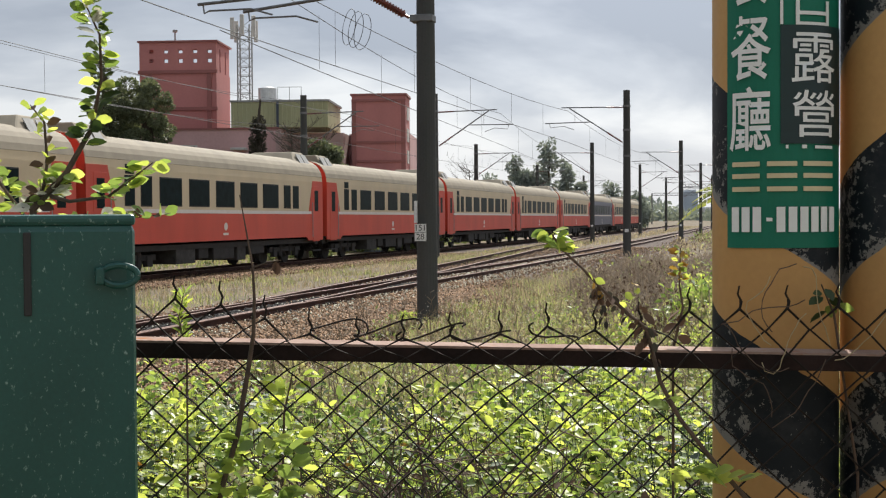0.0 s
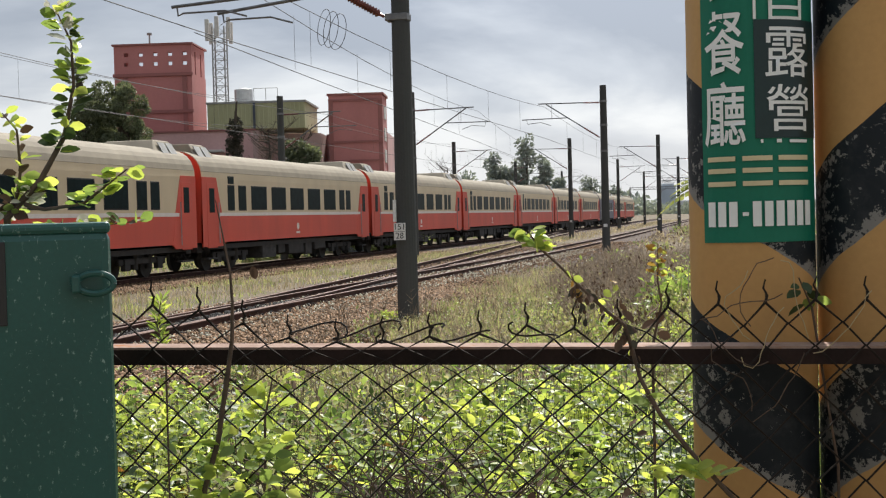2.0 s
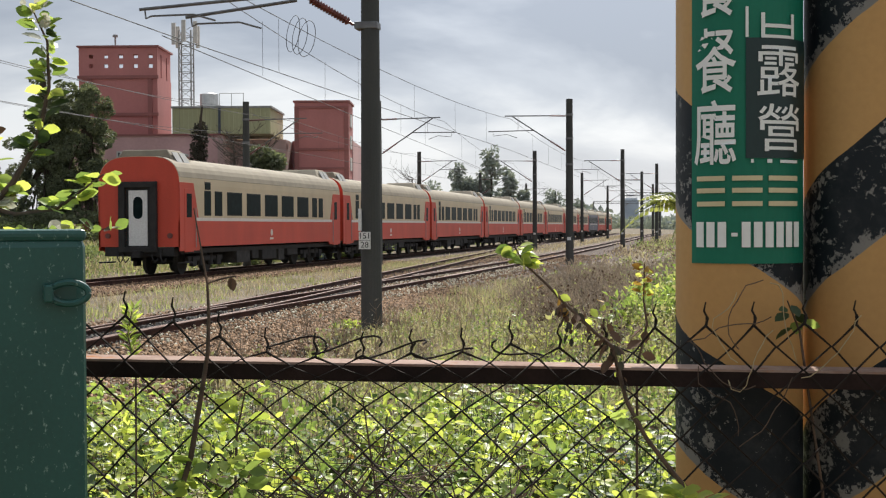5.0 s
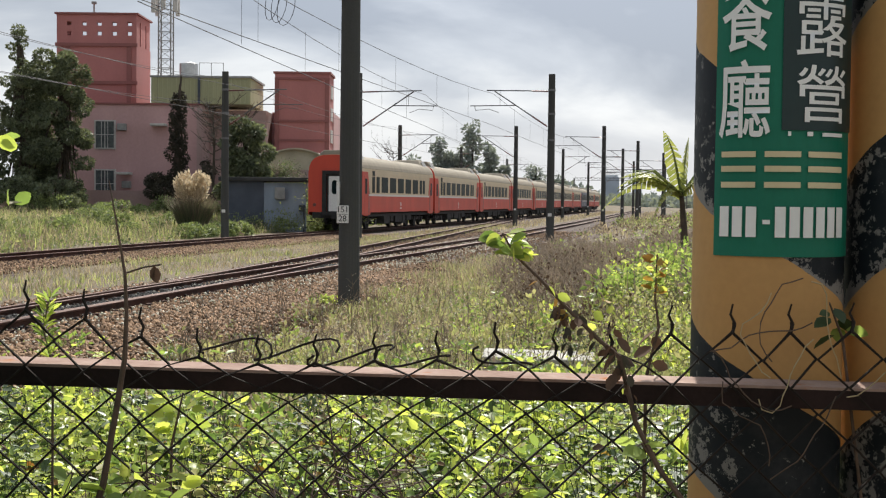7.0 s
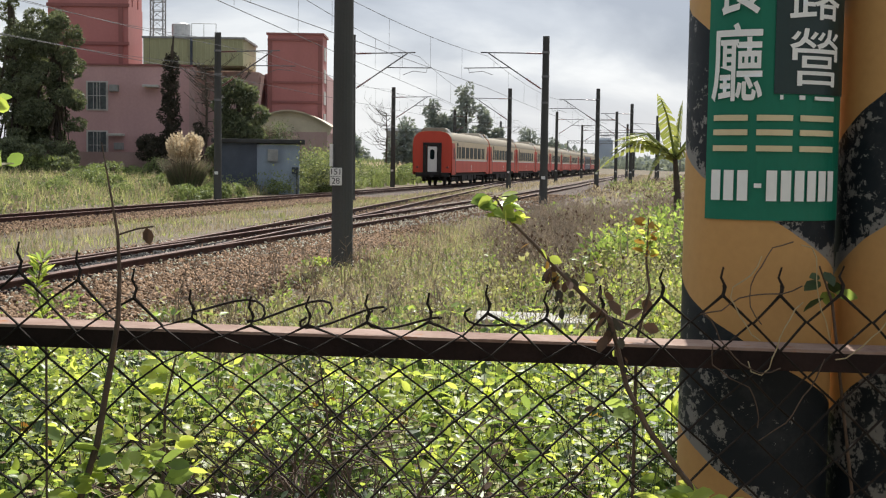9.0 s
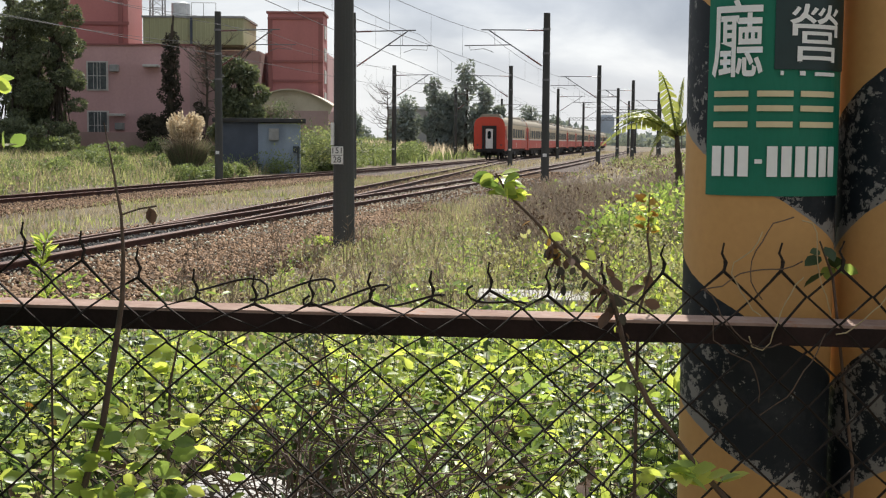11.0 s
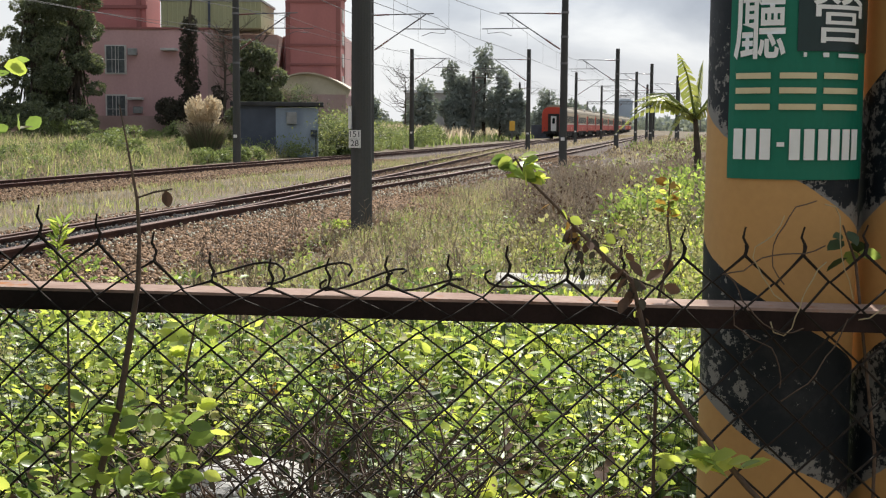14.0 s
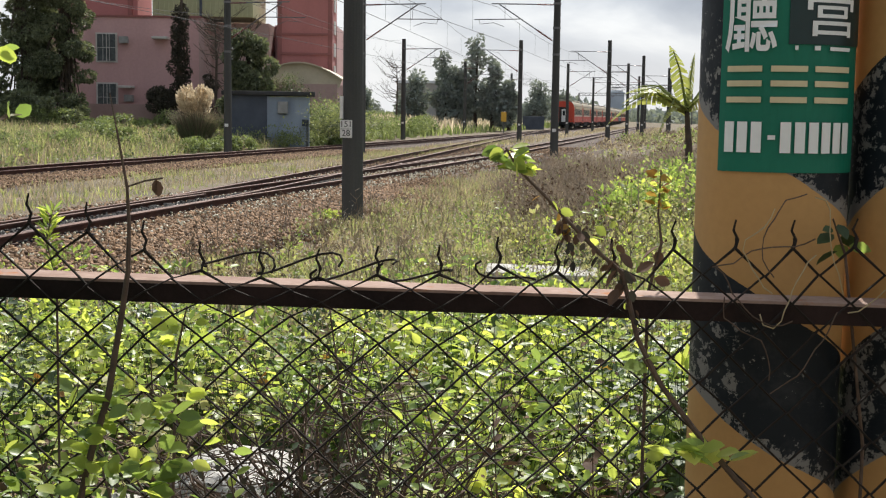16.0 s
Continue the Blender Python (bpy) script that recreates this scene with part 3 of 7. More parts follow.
POLES = [  # s, off, height, arm
    (55.45, -5.23, 7.30, -1), (94.6, -4.95, 7.40, -1), (134.0, -5.0, 7.4, -1), (174, -5.0, 7.4, -1), (214, -5, 7.4, -1),
    (55.40, -13.98, 7.40, 1), (93.45, -11.44, 7.32, -1), (135.1, -11.42, 7.4, 1), (175.8, -11.3, 7.3, 1), (216, -11.3, 7.3, 1),
    (54.34, -19.96, 7.41, 1), (91.92, -20.0, 7.29, 1), (128.2, -21.4, 7.25, 1), (163.8, -21.2, 7.3, 1), (200, -21.2, 7.3, 1),
    (119.3, -3.06, 7.5, -1), (147.2, -0.84, 7.5, -1), (188, -0.8, 7.5, -1)]
for s, o, h, a in POLES:
    concrete_pole(s, o, h, 0.185, 0.145, POLE_LABEL, a)

# the nearest pole, with its plate and heavier arm at the bracket
p_near = concrete_pole(20.2, -5.25, 8.6, 0.182, 0.138, "tall dark grey concrete catenary pole with white number plate", 0, plate=False)
bm = bmesh.new()
box(bm, -0.165, 0.035, -0.199, -0.180, 1.27, 1.56)
plate = part("number_plate", bm, M["white"], p_near, "white plate with painted black numbers")


def flat_text(name, text, xc, y, zc, h, material, parent):
    """Upright lettering that faces the viewer."""
    cu = bpy.data.curves.new(name, "FONT")
    cu.body, cu.size, cu.align_x, cu.align_y, cu.extrude = text, h * 1.35, "CENTER", "CENTER", 0.0015
    tmp = new(name, cu)
    bpy.context.view_layer.update()
    me = bpy.data.meshes.new_from_object(tmp.evaluated_get(bpy.context.evaluated_depsgraph_get()))
    bpy.data.objects.remove(tmp)
    me.transform(Matrix.Translation((xc, y, zc)) @ Matrix.Rotation(radians(90), 4, "X"))
    me.materials.clear()
    me.materials.append(material)
    ob = new(name, me)
    ob.parent = parent
    return ob


flat_text("numerals", "151", -0.065, -0.2005, 1.49, 0.105, M["ink"], plate)
flat_text("numerals", "28", -0.065, -0.2005, 1.34, 0.105, M["ink"], plate)
bm = bmesh.new(); box(bm, -0.155, 0.025, -0.203, -0.198, 1.41, 1.416)
part("divider", bm, M["ink"], plate)
bm = bmesh.new(); box(bm, -0.175, -0.125, -0.19, -0.14, 1.58, 1.95); part("upper_strip", bm, M["white"], p_near, "narrow white marker strip")
bm = bmesh.new(); box(bm, -0.24, 0.155, -0.16, 0.12, 4.97, 5.09, bevel=0.015)
part("arm_bracket", bm, M["steel"], p_near)
part("insulator", insulator((-0.28, -0.03, 5.06), (-1.1, -0.03, 5.55), 0.075, 14), M["insulator"], p_near, "long ribbed red-brown insulator")
part("diagonal_tube", rod(bmesh.new(), (-1.1, -0.03, 5.55), (-3.4, -0.03, 6.9), 0.035), M["steel"], p_near)
part("registration_tube", rod(bmesh.new(), (-1.25, -0.03, 5.62), (-4.15, -0.03, 5.46), 0.030), M["steel"], p_near)
part("second_tube", rod(bmesh.new(), (-1.4, 0.35, 5.58), (-3.45, 0.35, 5.36), 0.030), M["steel"], p_near)
for x0, z0, y0 in ((-4.05, 5.44, -0.03), (-3.35, 5.34, 0.35)):
    bm = bmesh.new()
    pipe(bm, [(x0, y0, z0), (x0 + 0.02, y0, z0 - 0.14), (x0 + 0.12, y0, z0 - 0.10), (x0 + 0.9, y0, z0 - 0.10), (x0 + 1.3, y0, z0 - 0.22)], 0.017, 6)
    part("steady_arm", bm, M["steel"], p_near)
bm = bmesh.new()
for k in range(3):
    pts = [Vector((-1.36 + 0.09 * k + (0.11 + 0.02 * k) * math.sin(a) + 0.05 * math.cos(a), 0.1 * k, 4.95 - 0.03 * k + 0.31 * math.cos(a))) for a in np.linspace(0, 2 * math.pi, 17)]
    pipe(bm, pts, 0.006, 4)
part("wire_coil", bm, M["wire"], p_near, "coil of spare cable")

# ---- overhead wires ----
def wire(points, r=0.012, sag=0.0, name="overhead_wire", label="thin dark overhead wire between the catenary poles"):
    bm = bmesh.new()
    pts = []
    for a, b in zip(points[:-1], points[1:]):
        a, b = Vector(a), Vector(b)
        for i in range(8):
            f = i / 8
            v = a.lerp(b, f); v.z -= sag * 4 * f * (1 - f)
            pts.append(v)
    pts.append(Vector(points[-1]))
    pipe(bm, pts, r, 4)
    return tagged(part(name, bm, M["wire"]), label, "wire", "overhead wires")


def catenary(off_of, stations, z_contact=5.05, z_top=6.45):
    mess = [T(s, off_of(s), z_top) for s in stations]
    w = wire(mess, 0.009, 0.38)
    wire([T(s, off_of(s), z_contact) for s in stations], 0.009, 0.02)
    for a, b in zip(stations[:-1], stations[1:]):
        n = 6
        for i in range(1, n):
            f = i / n
            s = a + (b - a) * f
            zt = z_top - 0.38 * 4 * f * (1 - f)
            part("dropper", rod(bmesh.new(), T(s, off_of(s), z_contact), T(s, off_of(s), zt), 0.004, None, 4), M["wire"], w)


catenary(main_off, [-22, 17, 54.3, 91.9, 128.2, 163.8, 200, 240])
catenary(lambda s: siding_off(s), [-19, 20.2, 55.4, 94.6, 134, 174, 214, 254])
catenary(lambda s: branch_off(s), [20.2, 55.4, 93.5, 135, 175.8], 5.0, 6.4)
wire([T(s, -20.4, 7.15) for s in (-20, 17, 54.3, 91.9, 128, 164)], 0.008, 0.5)
wire([T(s, -20.6, 6.0) for s in (-20, 17, 54.3)], 0.008, 0.5)

# ---- the train ----
CAR = 18.1
BODY = 17.6
SIDE = 1.46


def car_profile(inset=0.0):
    pts = [(SIDE - inset, 0.98), (SIDE - inset, 3.08)]
    for i in range(1, 8):
        a = i / 8 * math.pi / 2
        pts.append(((SIDE - inset) * math.cos(a) ** 0.55, 3.08 + (0.92 - inset) * math.sin(a) ** 0.9))
    pts.append((0, 4.0 - inset))
    return pts + [(-x, z) for x, z in pts[-2::-1]]


def extrude_profile(bm, prof, y0, y1):
    a = [bm.verts.new((x, y0, z)) for x, z in prof]
    b = [bm.verts.new((x, y1, z)) for x, z in prof]
    k = len(prof)
    for i in range(k):
        bm.faces.new((a[i], a[(i + 1) % k], b[(i + 1) % k], b[i]))
    bm.faces.new(a[::-1]); bm.faces.new(b)
    bmesh.ops.recalc_face_normals(bm, faces=bm.faces)
    return bm


def make_car(lower, upper, label):
    c = thing("passenger_car", None, label, "railway coach", "coaches of the train")
    y0, y1 = 0.28, 0.28 + BODY
    body = part("body", extrude_profile(bmesh.new(), car_profile(), y0 + 0.01, y1 - 0.01), upper, c)
    # roof skin
    prof = [(x * 1.004, z + 0.012) for x, z in car_profile() if z > 3.2]
    prof = prof + [(x * 0.985, z - 0.03) for x, z in prof[::-1]]
    part("roof", extrude_profile(bmesh.new(), prof, y0 + 0.012, y1 - 0.012), M["roof"], c, "pale dusty curved roof")
    for sx in (-1, 1):
        xo = sx * (SIDE + 0.008)
        bm = boxm(min(sx * (SIDE - 0.05), xo), max(sx * (SIDE - 0.05), xo), y0, y1, 0.97, 1.84)
        part("lower_panel", bm, lower, c, "orange-red lower side panel" if lower is M["orange"] else "")
        part("stripe", boxm(sx * SIDE - 0.013, sx * SIDE + 0.013, y0 + 1.25, y1 - 1.25, 1.845, 1.955), M["stripe"], c, "thin pale stripe")
        # orange ends that flare out at the door
        for e, yy in ((1, y0), (-1, y1)):
            bm = bmesh.new()
            pts = [(yy, 0.84), (yy + e * 1.55, 0.84), (yy + e * 1.75, 0.98), (yy + e * 1.55, 1.84), (yy + e * 1.10, 3.12), (yy, 3.12)]
            for x in (sx * (SIDE - 0.03), sx * (SIDE + 0.010)):
                bm.faces.new([bm.verts.new((x, y, z)) for y, z in pts])
            f = list(bm.faces)
            bm.verts.ensure_lookup_table()
            for i in range(6):
                bm.faces.new((bm.verts[i], bm.verts[(i + 1) % 6], bm.verts[6 + (i + 1) % 6], bm.verts[6 + i]))
            bmesh.ops.recalc_face_normals(bm, faces=bm.faces)
            part("end_panel", bm, lower, c)
            ym = yy + e * 0.72
            d = part("door", boxm(sx * SIDE - 0.018, sx * SIDE + 0.018, ym - 0.36, ym + 0.36, 0.80, 2.92, bevel=0.01), lower, c)
            part("door_window", boxm(sx * SIDE - 0.026, sx * SIDE + 0.026, ym - 0.2, ym + 0.2, 1.96, 2.76, bevel=0.006), M["coachglass"], d, "dark door glass")
            part("handrail", rod(bmesh.new(), (sx * (SIDE + 0.05), ym + e * 0.48, 0.95), (sx * (SIDE + 0.05), ym + e * 0.48, 2.3), 0.016), M["greypaint"], d)
            part("step", boxm(sx * SIDE - 0.2, sx * SIDE + 0.03, ym - 0.4, ym + 0.4, 0.42, 0.47), M["under"], c)
        for yc, w, zl, zh in ((2.3, 0.5, 2.06, 2.86), (3.25, 0.6, 2.06, 2.86), (4.75, 1.35, 2.08, 2.86), (6.65, 1.35, 2.08, 2.86), (8.55, 1.35, 2.08, 2.86),
                              (10.45, 1.35, 2.08, 2.86), (12.35, 1.35, 2.08, 2.86), (13.9, 0.58, 2.08, 2.86), (14.75, 0.52, 2.08, 2.86), (2.3, 0.42, 2.96, 3.16)):
            wy = y0 + yc
            fr = part("window_frame", boxm(sx * SIDE - 0.02, sx * SIDE + 0.012, wy - w / 2 - 0.035, wy + w / 2 + 0.035, zl - 0.035, zh + 0.035, bevel=0.008), M["under"], c)
            part("pane", boxm(sx * SIDE - 0.02, sx * SIDE + 0.017, wy - w / 2, wy + w / 2, zl, zh, bevel=0.006), M["coachglass"], fr)
        # emblem and lettering bars
        em = part("emblem", rod(bmesh.new(), (sx * SIDE, y0 + 8.55, 1.42), (sx * (SIDE + 0.014), y0 + 8.55, 1.42), 0.13, None, 14), M["stripe"], c, "small round pale emblem")
        part("number_bar", boxm(sx * SIDE - 0.012, sx * SIDE + 0.012, y0 + 8.35, y0 + 8.75, 1.14, 1.22), M["stripe"], c)
    # roof air-conditioning housings at both ends
    for e, yy in ((1, y0), (-1, y1)):
        bm = bmesh.new()
        ya, yb = yy + e * 0.35, yy + e * 2.3
        lo = [(-1.22, ya, 3.60), (1.22, ya, 3.60), (1.22, yb, 3.60), (-1.22, yb, 3.60)]
        hi = [(-0.80, ya + e * 0.12, 4.24), (0.80, ya + e * 0.12, 4.24), (0.80, yb - e * 0.75, 4.24), (-0.80, yb - e * 0.75, 4.24)]
        a = [bm.verts.new(v) for v in lo]; b = [bm.verts.new(v) for v in hi]
        for i in range(4):
            bm.faces.new((a[i], a[(i + 1) % 4], b[(i + 1) % 4], b[i]))
        bm.faces.new(b); bm.faces.new(a[::-1])
        bmesh.ops.recalc_face_normals(bm, faces=bm.faces)
        bmesh.ops.bevel(bm, geom=list(bm.edges), offset=0.03, segments=1, affect="EDGES")
        h = part("roof_unit", bm, M["roof"], c, "pale louvred air-conditioning housing")
        for sx in (-1, 1):
            g = bmesh.new()
            for k in range(2):
                yk = ya + e * (0.42 + 0.55 * k)
                box(g, -0.012, 0.012, -0.22, 0.22, -0.2, 0.2, m=Matrix.Translation((sx * 1.03, yk, 3.98)) @ Matrix.Rotation(-sx * radians(31), 4, "Y"))
            part("louvre", g, M["greypaint"], h)
        # end wall: orange ring, gangway and door
        part("end_wall", extrude_profile(bmesh.new(), car_profile(0.012), yy - 0.0 if e > 0 else yy - 0.02, yy + 0.02 if e > 0 else yy), lower, c, "orange-red coach end" if lower is M["orange"] else "")
        ys = (yy - e * 0.16, yy + e * 0.0)
        gw = bmesh.new()
        for xa, xb, za, zb in ((-0.68, -0.46, 0.9, 3.1), (0.46, 0.68, 0.9, 3.1), (-0.68, 0.68, 2.95, 3.15), (-0.68, 0.68, 0.8, 0.98)):
            box(gw, xa, xb, min(ys), max(ys), za, zb, bevel=0.02)
        part("gangway", gw, M["under"], c, "black rubber gangway bellows")
        dr = part("end_door", boxm(-0.44, 0.44, min(yy - e * 0.05, yy), max(yy - e * 0.05, yy), 0.98, 2.95), M["under"], c)
        leaf = part("door_leaf", boxm(-0.34, 0.34, min(yy - e * 0.07, yy - e * 0.05), max(yy - e * 0.07, yy - e * 0.05), 1.02, 2.86, bevel=0.008), M["white"], dr, "white end door leaf")
        bm = bmesh.new()
        pane = [(0.17 * math.cos(a), 2.28 + 0.20 * (1 if math.sin(a) > 0 else -1) + 0.17 * math.sin(a)) for a in np.linspace(0.01, 2 * math.pi + 0.01, 24, endpoint=False)]
        extrude_profile(bm, pane, min(yy - e * 0.08, yy - e * 0.07), max(yy - e * 0.08, yy - e * 0.07))
        part("door_pane", bm, M["coachglass"], dr, "dark round-ended door window")
        part("buffer_beam", boxm(-1.25, 1.25, min(yy, yy + e * 0.35), max(yy, yy + e * 0.35), 0.66, 0.97, bevel=0.02), M["under"], c)
        hose = bmesh.new()
        for hx in (-0.75, -0.55, 0.5, 0.8):
            pipe(hose, [(hx, yy - e * 0.02, 0.9), (hx + 0.03, yy - e * 0.14, 0.62), (hx + 0.12, yy - e * 0.12, 0.45), (hx + 0.2, yy - e * 0.04, 0.6)], 0.025, 5)
        part("hoses", hose, M["under"], c, "black brake hoses")
        part("coupler", boxm(-0.14, 0.14, min(yy - e * 0.27, yy + e * 0.6), max(yy - e * 0.27, yy + e * 0.6), 0.62, 0.86, bevel=0.02), M["under"], c)
        for sx in (-1, 1):
            part("tail_lamp", rod(bmesh.new(), (sx * 1.12, yy, 1.35), (sx * 1.12, yy - e * 0.05, 1.35), 0.09, None, 12), M["insulator"], c, "dark red tail lamp")
    # running gear
    part("underframe", boxm(-1.3, 1.3, y0 + 0.4, y1 - 0.4, 0.74, 0.90), M["under"], c)
    for ya, yb, za, w, mt in ((5.4, 6.7, 0.30, 1.28, "undergrey"), (7.0, 7.7, 0.42, 1.25, "under"), (8.0, 9.6, 0.36, 1.28, "under"), (9.9, 10.6, 0.28, 1.26, "undergrey"), (10.9, 12.2, 0.45, 1.27, "under")):
        part("equipment_box", boxm(-w, w, y0 + ya, y0 + yb, za, 0.76, bevel=0.03), M[mt], c)
    for yb in (y0 + 3.0, y1 - 3.0):
        bm = bmesh.new()
        for sx in (-1, 1):
            box(bm, sx * 1.02 - 0.06, sx * 1.02 + 0.06, yb - 1.5, yb + 1.5, 0.46, 0.64, bevel=0.02)
            for yy in (-0.45, 0.45):
                rod(bm, (sx * 1.02, yb + yy, 0.3), (sx * 1.02, yb + yy, 0.74), 0.11, None, 10)
            for yy in (-1.05, 1.05):
                box(bm, sx * 1.05 - 0.08, sx * 1.05 + 0.08, yb + yy - 0.17, yb + yy + 0.17, 0.28, 0.62, bevel=0.02)
        box(bm, -0.95, 0.95, yb - 0.3, yb + 0.3, 0.45, 0.75)
        bg = part("bogie", bm, M["under"], c)
        for yy in (-1.05, 1.05):
            wb = bmesh.new()
            for sx in (-1, 1):
                rod(wb, (sx * 0.50, yb + yy, 0.43), (sx * 0.535, yb + yy, 0.43), 0.455, 0.455, 24)
                rod(wb, (sx * 0.535, yb + yy, 0.43), (sx * 0.64, yb + yy, 0.43), 0.43, 0.425, 24)
            rod(wb, (-0.6, yb + yy, 0.43), (0.6, yb + yy, 0.43), 0.08, None, 10)
            part("wheelset", wb, M["undergrey"], bg)
    return c


CAR_LABEL = "orange-red and cream railway coach with dark tinted windows"
car = make_car(M["orange"], M["cream"], CAR_LABEL)
navy_car = make_car(M["navy"], M["navy"], "dark blue railway coach with dark tinted windows")
cars = [car if i == 0 else navy_car if i == 8 else copy_thing(car, Matrix.Identity(4)) for i in range(11)]


# ---- unseen wall added behind the viewer to cut low sky and return sunlight ----
bm = bmesh.new()
box(bm, -30, 30, -4.8, -4.5, -0.3, 4.2)
tagged(part("unseen_light_wall", bm, M["darkwall"]), "plain grey unseen wall behind the viewer, added to shape the light", "wall", kind="structure")

# ---- buildings behind the line ----
def window_unit(parent, x, y, z, w, h, bars=3):
    wob = part("window", boxm(x - w / 2 - 0.08, x + w / 2 + 0.08, y - 0.06, y + 0.04, z - h / 2 - 0.08, z + h / 2 + 0.08), M["frame"], parent, "pale-framed barred window")
    for k in range(2):
        xa = x - w / 2 + k * w / 2
        part("pane", boxm(xa + 0.03, xa + w / 2 - 0.03, y - 0.075, y - 0.06, z - h / 2, z + h / 2), M["glass"], wob)
    g = bmesh.new()
    for k in range(bars + 1):
        rod(g, (x - w / 2 + w * k / bars, y - 0.16, z - h / 2), (x - w / 2 + w * k / bars, y - 0.16, z + h / 2), 0.018, None, 4)
    for zz in (z - h / 2, z, z + h / 2):
        rod(g, (x - w / 2, y - 0.16, zz), (x + w / 2, y - 0.16, zz), 0.018, None, 4)
    part("grille", g, M["frame"], wob)
    return wob


def wall_with_holes(bm, x0, x1, y0, y1, z0, z1, holes):
    """A wall in strips that leaves square holes (x, z, w, h) in one row set open."""
    zs = sorted({z0, z1} | {z - h / 2 for _, z, _, h in holes} | {z + h / 2 for _, z, _, h in holes})
    for za, zb in zip(zs[:-1], zs[1:]):
        zc = (za + zb) / 2
        row = sorted([(x - w / 2, x + w / 2) for x, z, w, h in holes if abs(z - zc) < h / 2])
        x = x0
        for a, b in row:
            box(bm, x, a, y0, y1, za, zb); x = b
        box(bm, x, x1, y0, y1, za, zb)


# tall tower with an openwork parapet
tower = thing("tower_building", None, "dusty pink tiled tower with openwork parapet", "building")
X0, X1, Y0, Y1 = -26.45, -21.05, 85.0, 89.0
bm = bmesh.new()
box(bm, X0, X1, Y0, Y1, 0, 12.0)
part("wall", bm, M["pinkred"], tower)
bm = bmesh.new()
holes = [(X0 + 0.85 + k * 1.02, z, 0.30, 0.26) for k in range(5) for z in (12.72, 13.38)]
wall_with_holes(bm, X0, X1, Y0, Y0 + 0.2, 12.0, 14.0, holes)
part("parapet", bm, M["pinkred"], tower, "pink parapet pierced by small openings")
bm = bmesh.new()
box(bm, X0 + 0.2, X1 - 0.2, Y1 - 0.2, Y1, 12.0, 13.0)
part("parapet", bm, M["pinkred"], tower)
for xa in (X0, X1 - 0.2):
    bm = bmesh.new()
    for ya, yb in ((Y0 + 0.2, Y0 + 0.9), (Y0 + 1.2, Y0 + 2.5), (Y0 + 2.8, Y1 - 0.2)):
        box(bm, xa, xa + 0.2, ya, yb, 12.0, 13.6)
    box(bm, xa, xa + 0.2, Y0 + 0.2, Y1 - 0.2, 13.6, 14.0)
    part("parapet", bm, M["pinkred"], tower)
bm = bmesh.new(); box(bm, X0 - 0.12, X1 + 0.12, Y0 - 0.12, Y1 + 0.12, 14.0, 14.12)
part("coping", bm, M["pinkdark"], tower)
bm = bmesh.new()
for z in (11.85, 9.3):
    box(bm, X0 - 0.08, X1 + 0.08, Y0 - 0.13, Y0 + 0.01, z, z + 0.22)
for xa in (X0 + 0.9, X1 - 0.35):
    box(bm, xa - 0.3, xa, Y0 - 0.09, Y0 + 0.01, 0, 11.85)
part("band", bm, M["pinkdark"], tower, "darker tile bands")
part("vent_pipe", rod(rod(bmesh.new(), (-24.2, 86, 14.0), (-24.2, 86, 14.9), 0.06), (-24.2, 86, 14.85), (-24.2, 86, 15.0), 0.18, None, 10), M["greypaint"], tower)

# main block
block = thing("house_building", None, "two-storey dusty pink house with barred windows", "building")
part("wall", boxm(-27.5, -16.34, 82.0, 95.0, 0, 7.72), M["pink"], block)
part("side_wall", boxm(-16.34, -12.2, 84.5, 95.0, 0, 7.6), M["pinkpale"], block, "paler pink rendered wall")
part("corner_trim", boxm(-16.36, -16.0, 81.97, 84.5, 0, 7.72), M["pinkpale"], block)
part("rear_wall", boxm(-12.2, -7.9, 87.5, 95.0, 0, 7.7), M["pink"], block)
part("roof_edge", boxm(-27.6, -16.2, 81.9, 95.1, 7.72, 7.84), M["pinkdark"], block)
for z in (5.75, 2.55):
    window_unit(block, -22.35, 82.0, z, 1.25, 1.75)
for x, z in ((-21.2, 6.25), (-20.9, 2.5)):
    a = part("air_conditioner", boxm(x - 0.28, x + 0.28, 81.6, 82.0, z - 0.22, z + 0.22, bevel=0.03), M["greypaint"], block, "grey window air conditioner")
for x, z, w in ((-18.75, 6.32, 1.0), (-21.0, 3.15, 0.9)):
    part("awning", boxm(x - w / 2, x + w / 2, 81.2, 82.0, z, z + 0.16, bevel=0.02), M["frame"], block, "short white awning")
window_unit(block, -14.6, 84.5, 5.9, 0.9, 1.6)
# sheeted rooftop shed
shed = thing("rooftop_shed", None, "yellow-green corrugated rooftop shed", "shed")
bm = bmesh.new(); box(bm, -19.42, -12.9, 82.3, 88.0, 7.84, 9.55)
part("core", bm, M["sheet"], shed)
rib = finish("rib", boxm(-0.05, 0.05, -0.05, 0.0, 7.86, 9.55), M["sheet"])
for k in range(22):
    ob = new("rib", rib); ob.parent = shed; ob.location = (-19.3 + k * 0.3, 82.3, 0)
part("fascia", boxm(-19.5, -12.8, 82.2, 88.1, 9.55, 9.68), M["greypaint"], shed)
part("corner_post", boxm(-16.35, -16.2, 82.2, 82.3, 7.84, 9.55), M["hutdark"], shed)
tank = thing("water_tank", Matrix.Translation((-17.4, 84.5, 9.68)), "round stainless steel rooftop water tank", "water tank")
part("shell", rod(bmesh.new(), (0, 0, 0.12), (0, 0, 1.0), 0.62, None, 24), M["tank"], tank, smooth=False)
part("lid", rod(bmesh.new(), (0, 0, 1.0), (0, 0, 1.12), 0.62, 0.25, 24), M["tank"], tank)
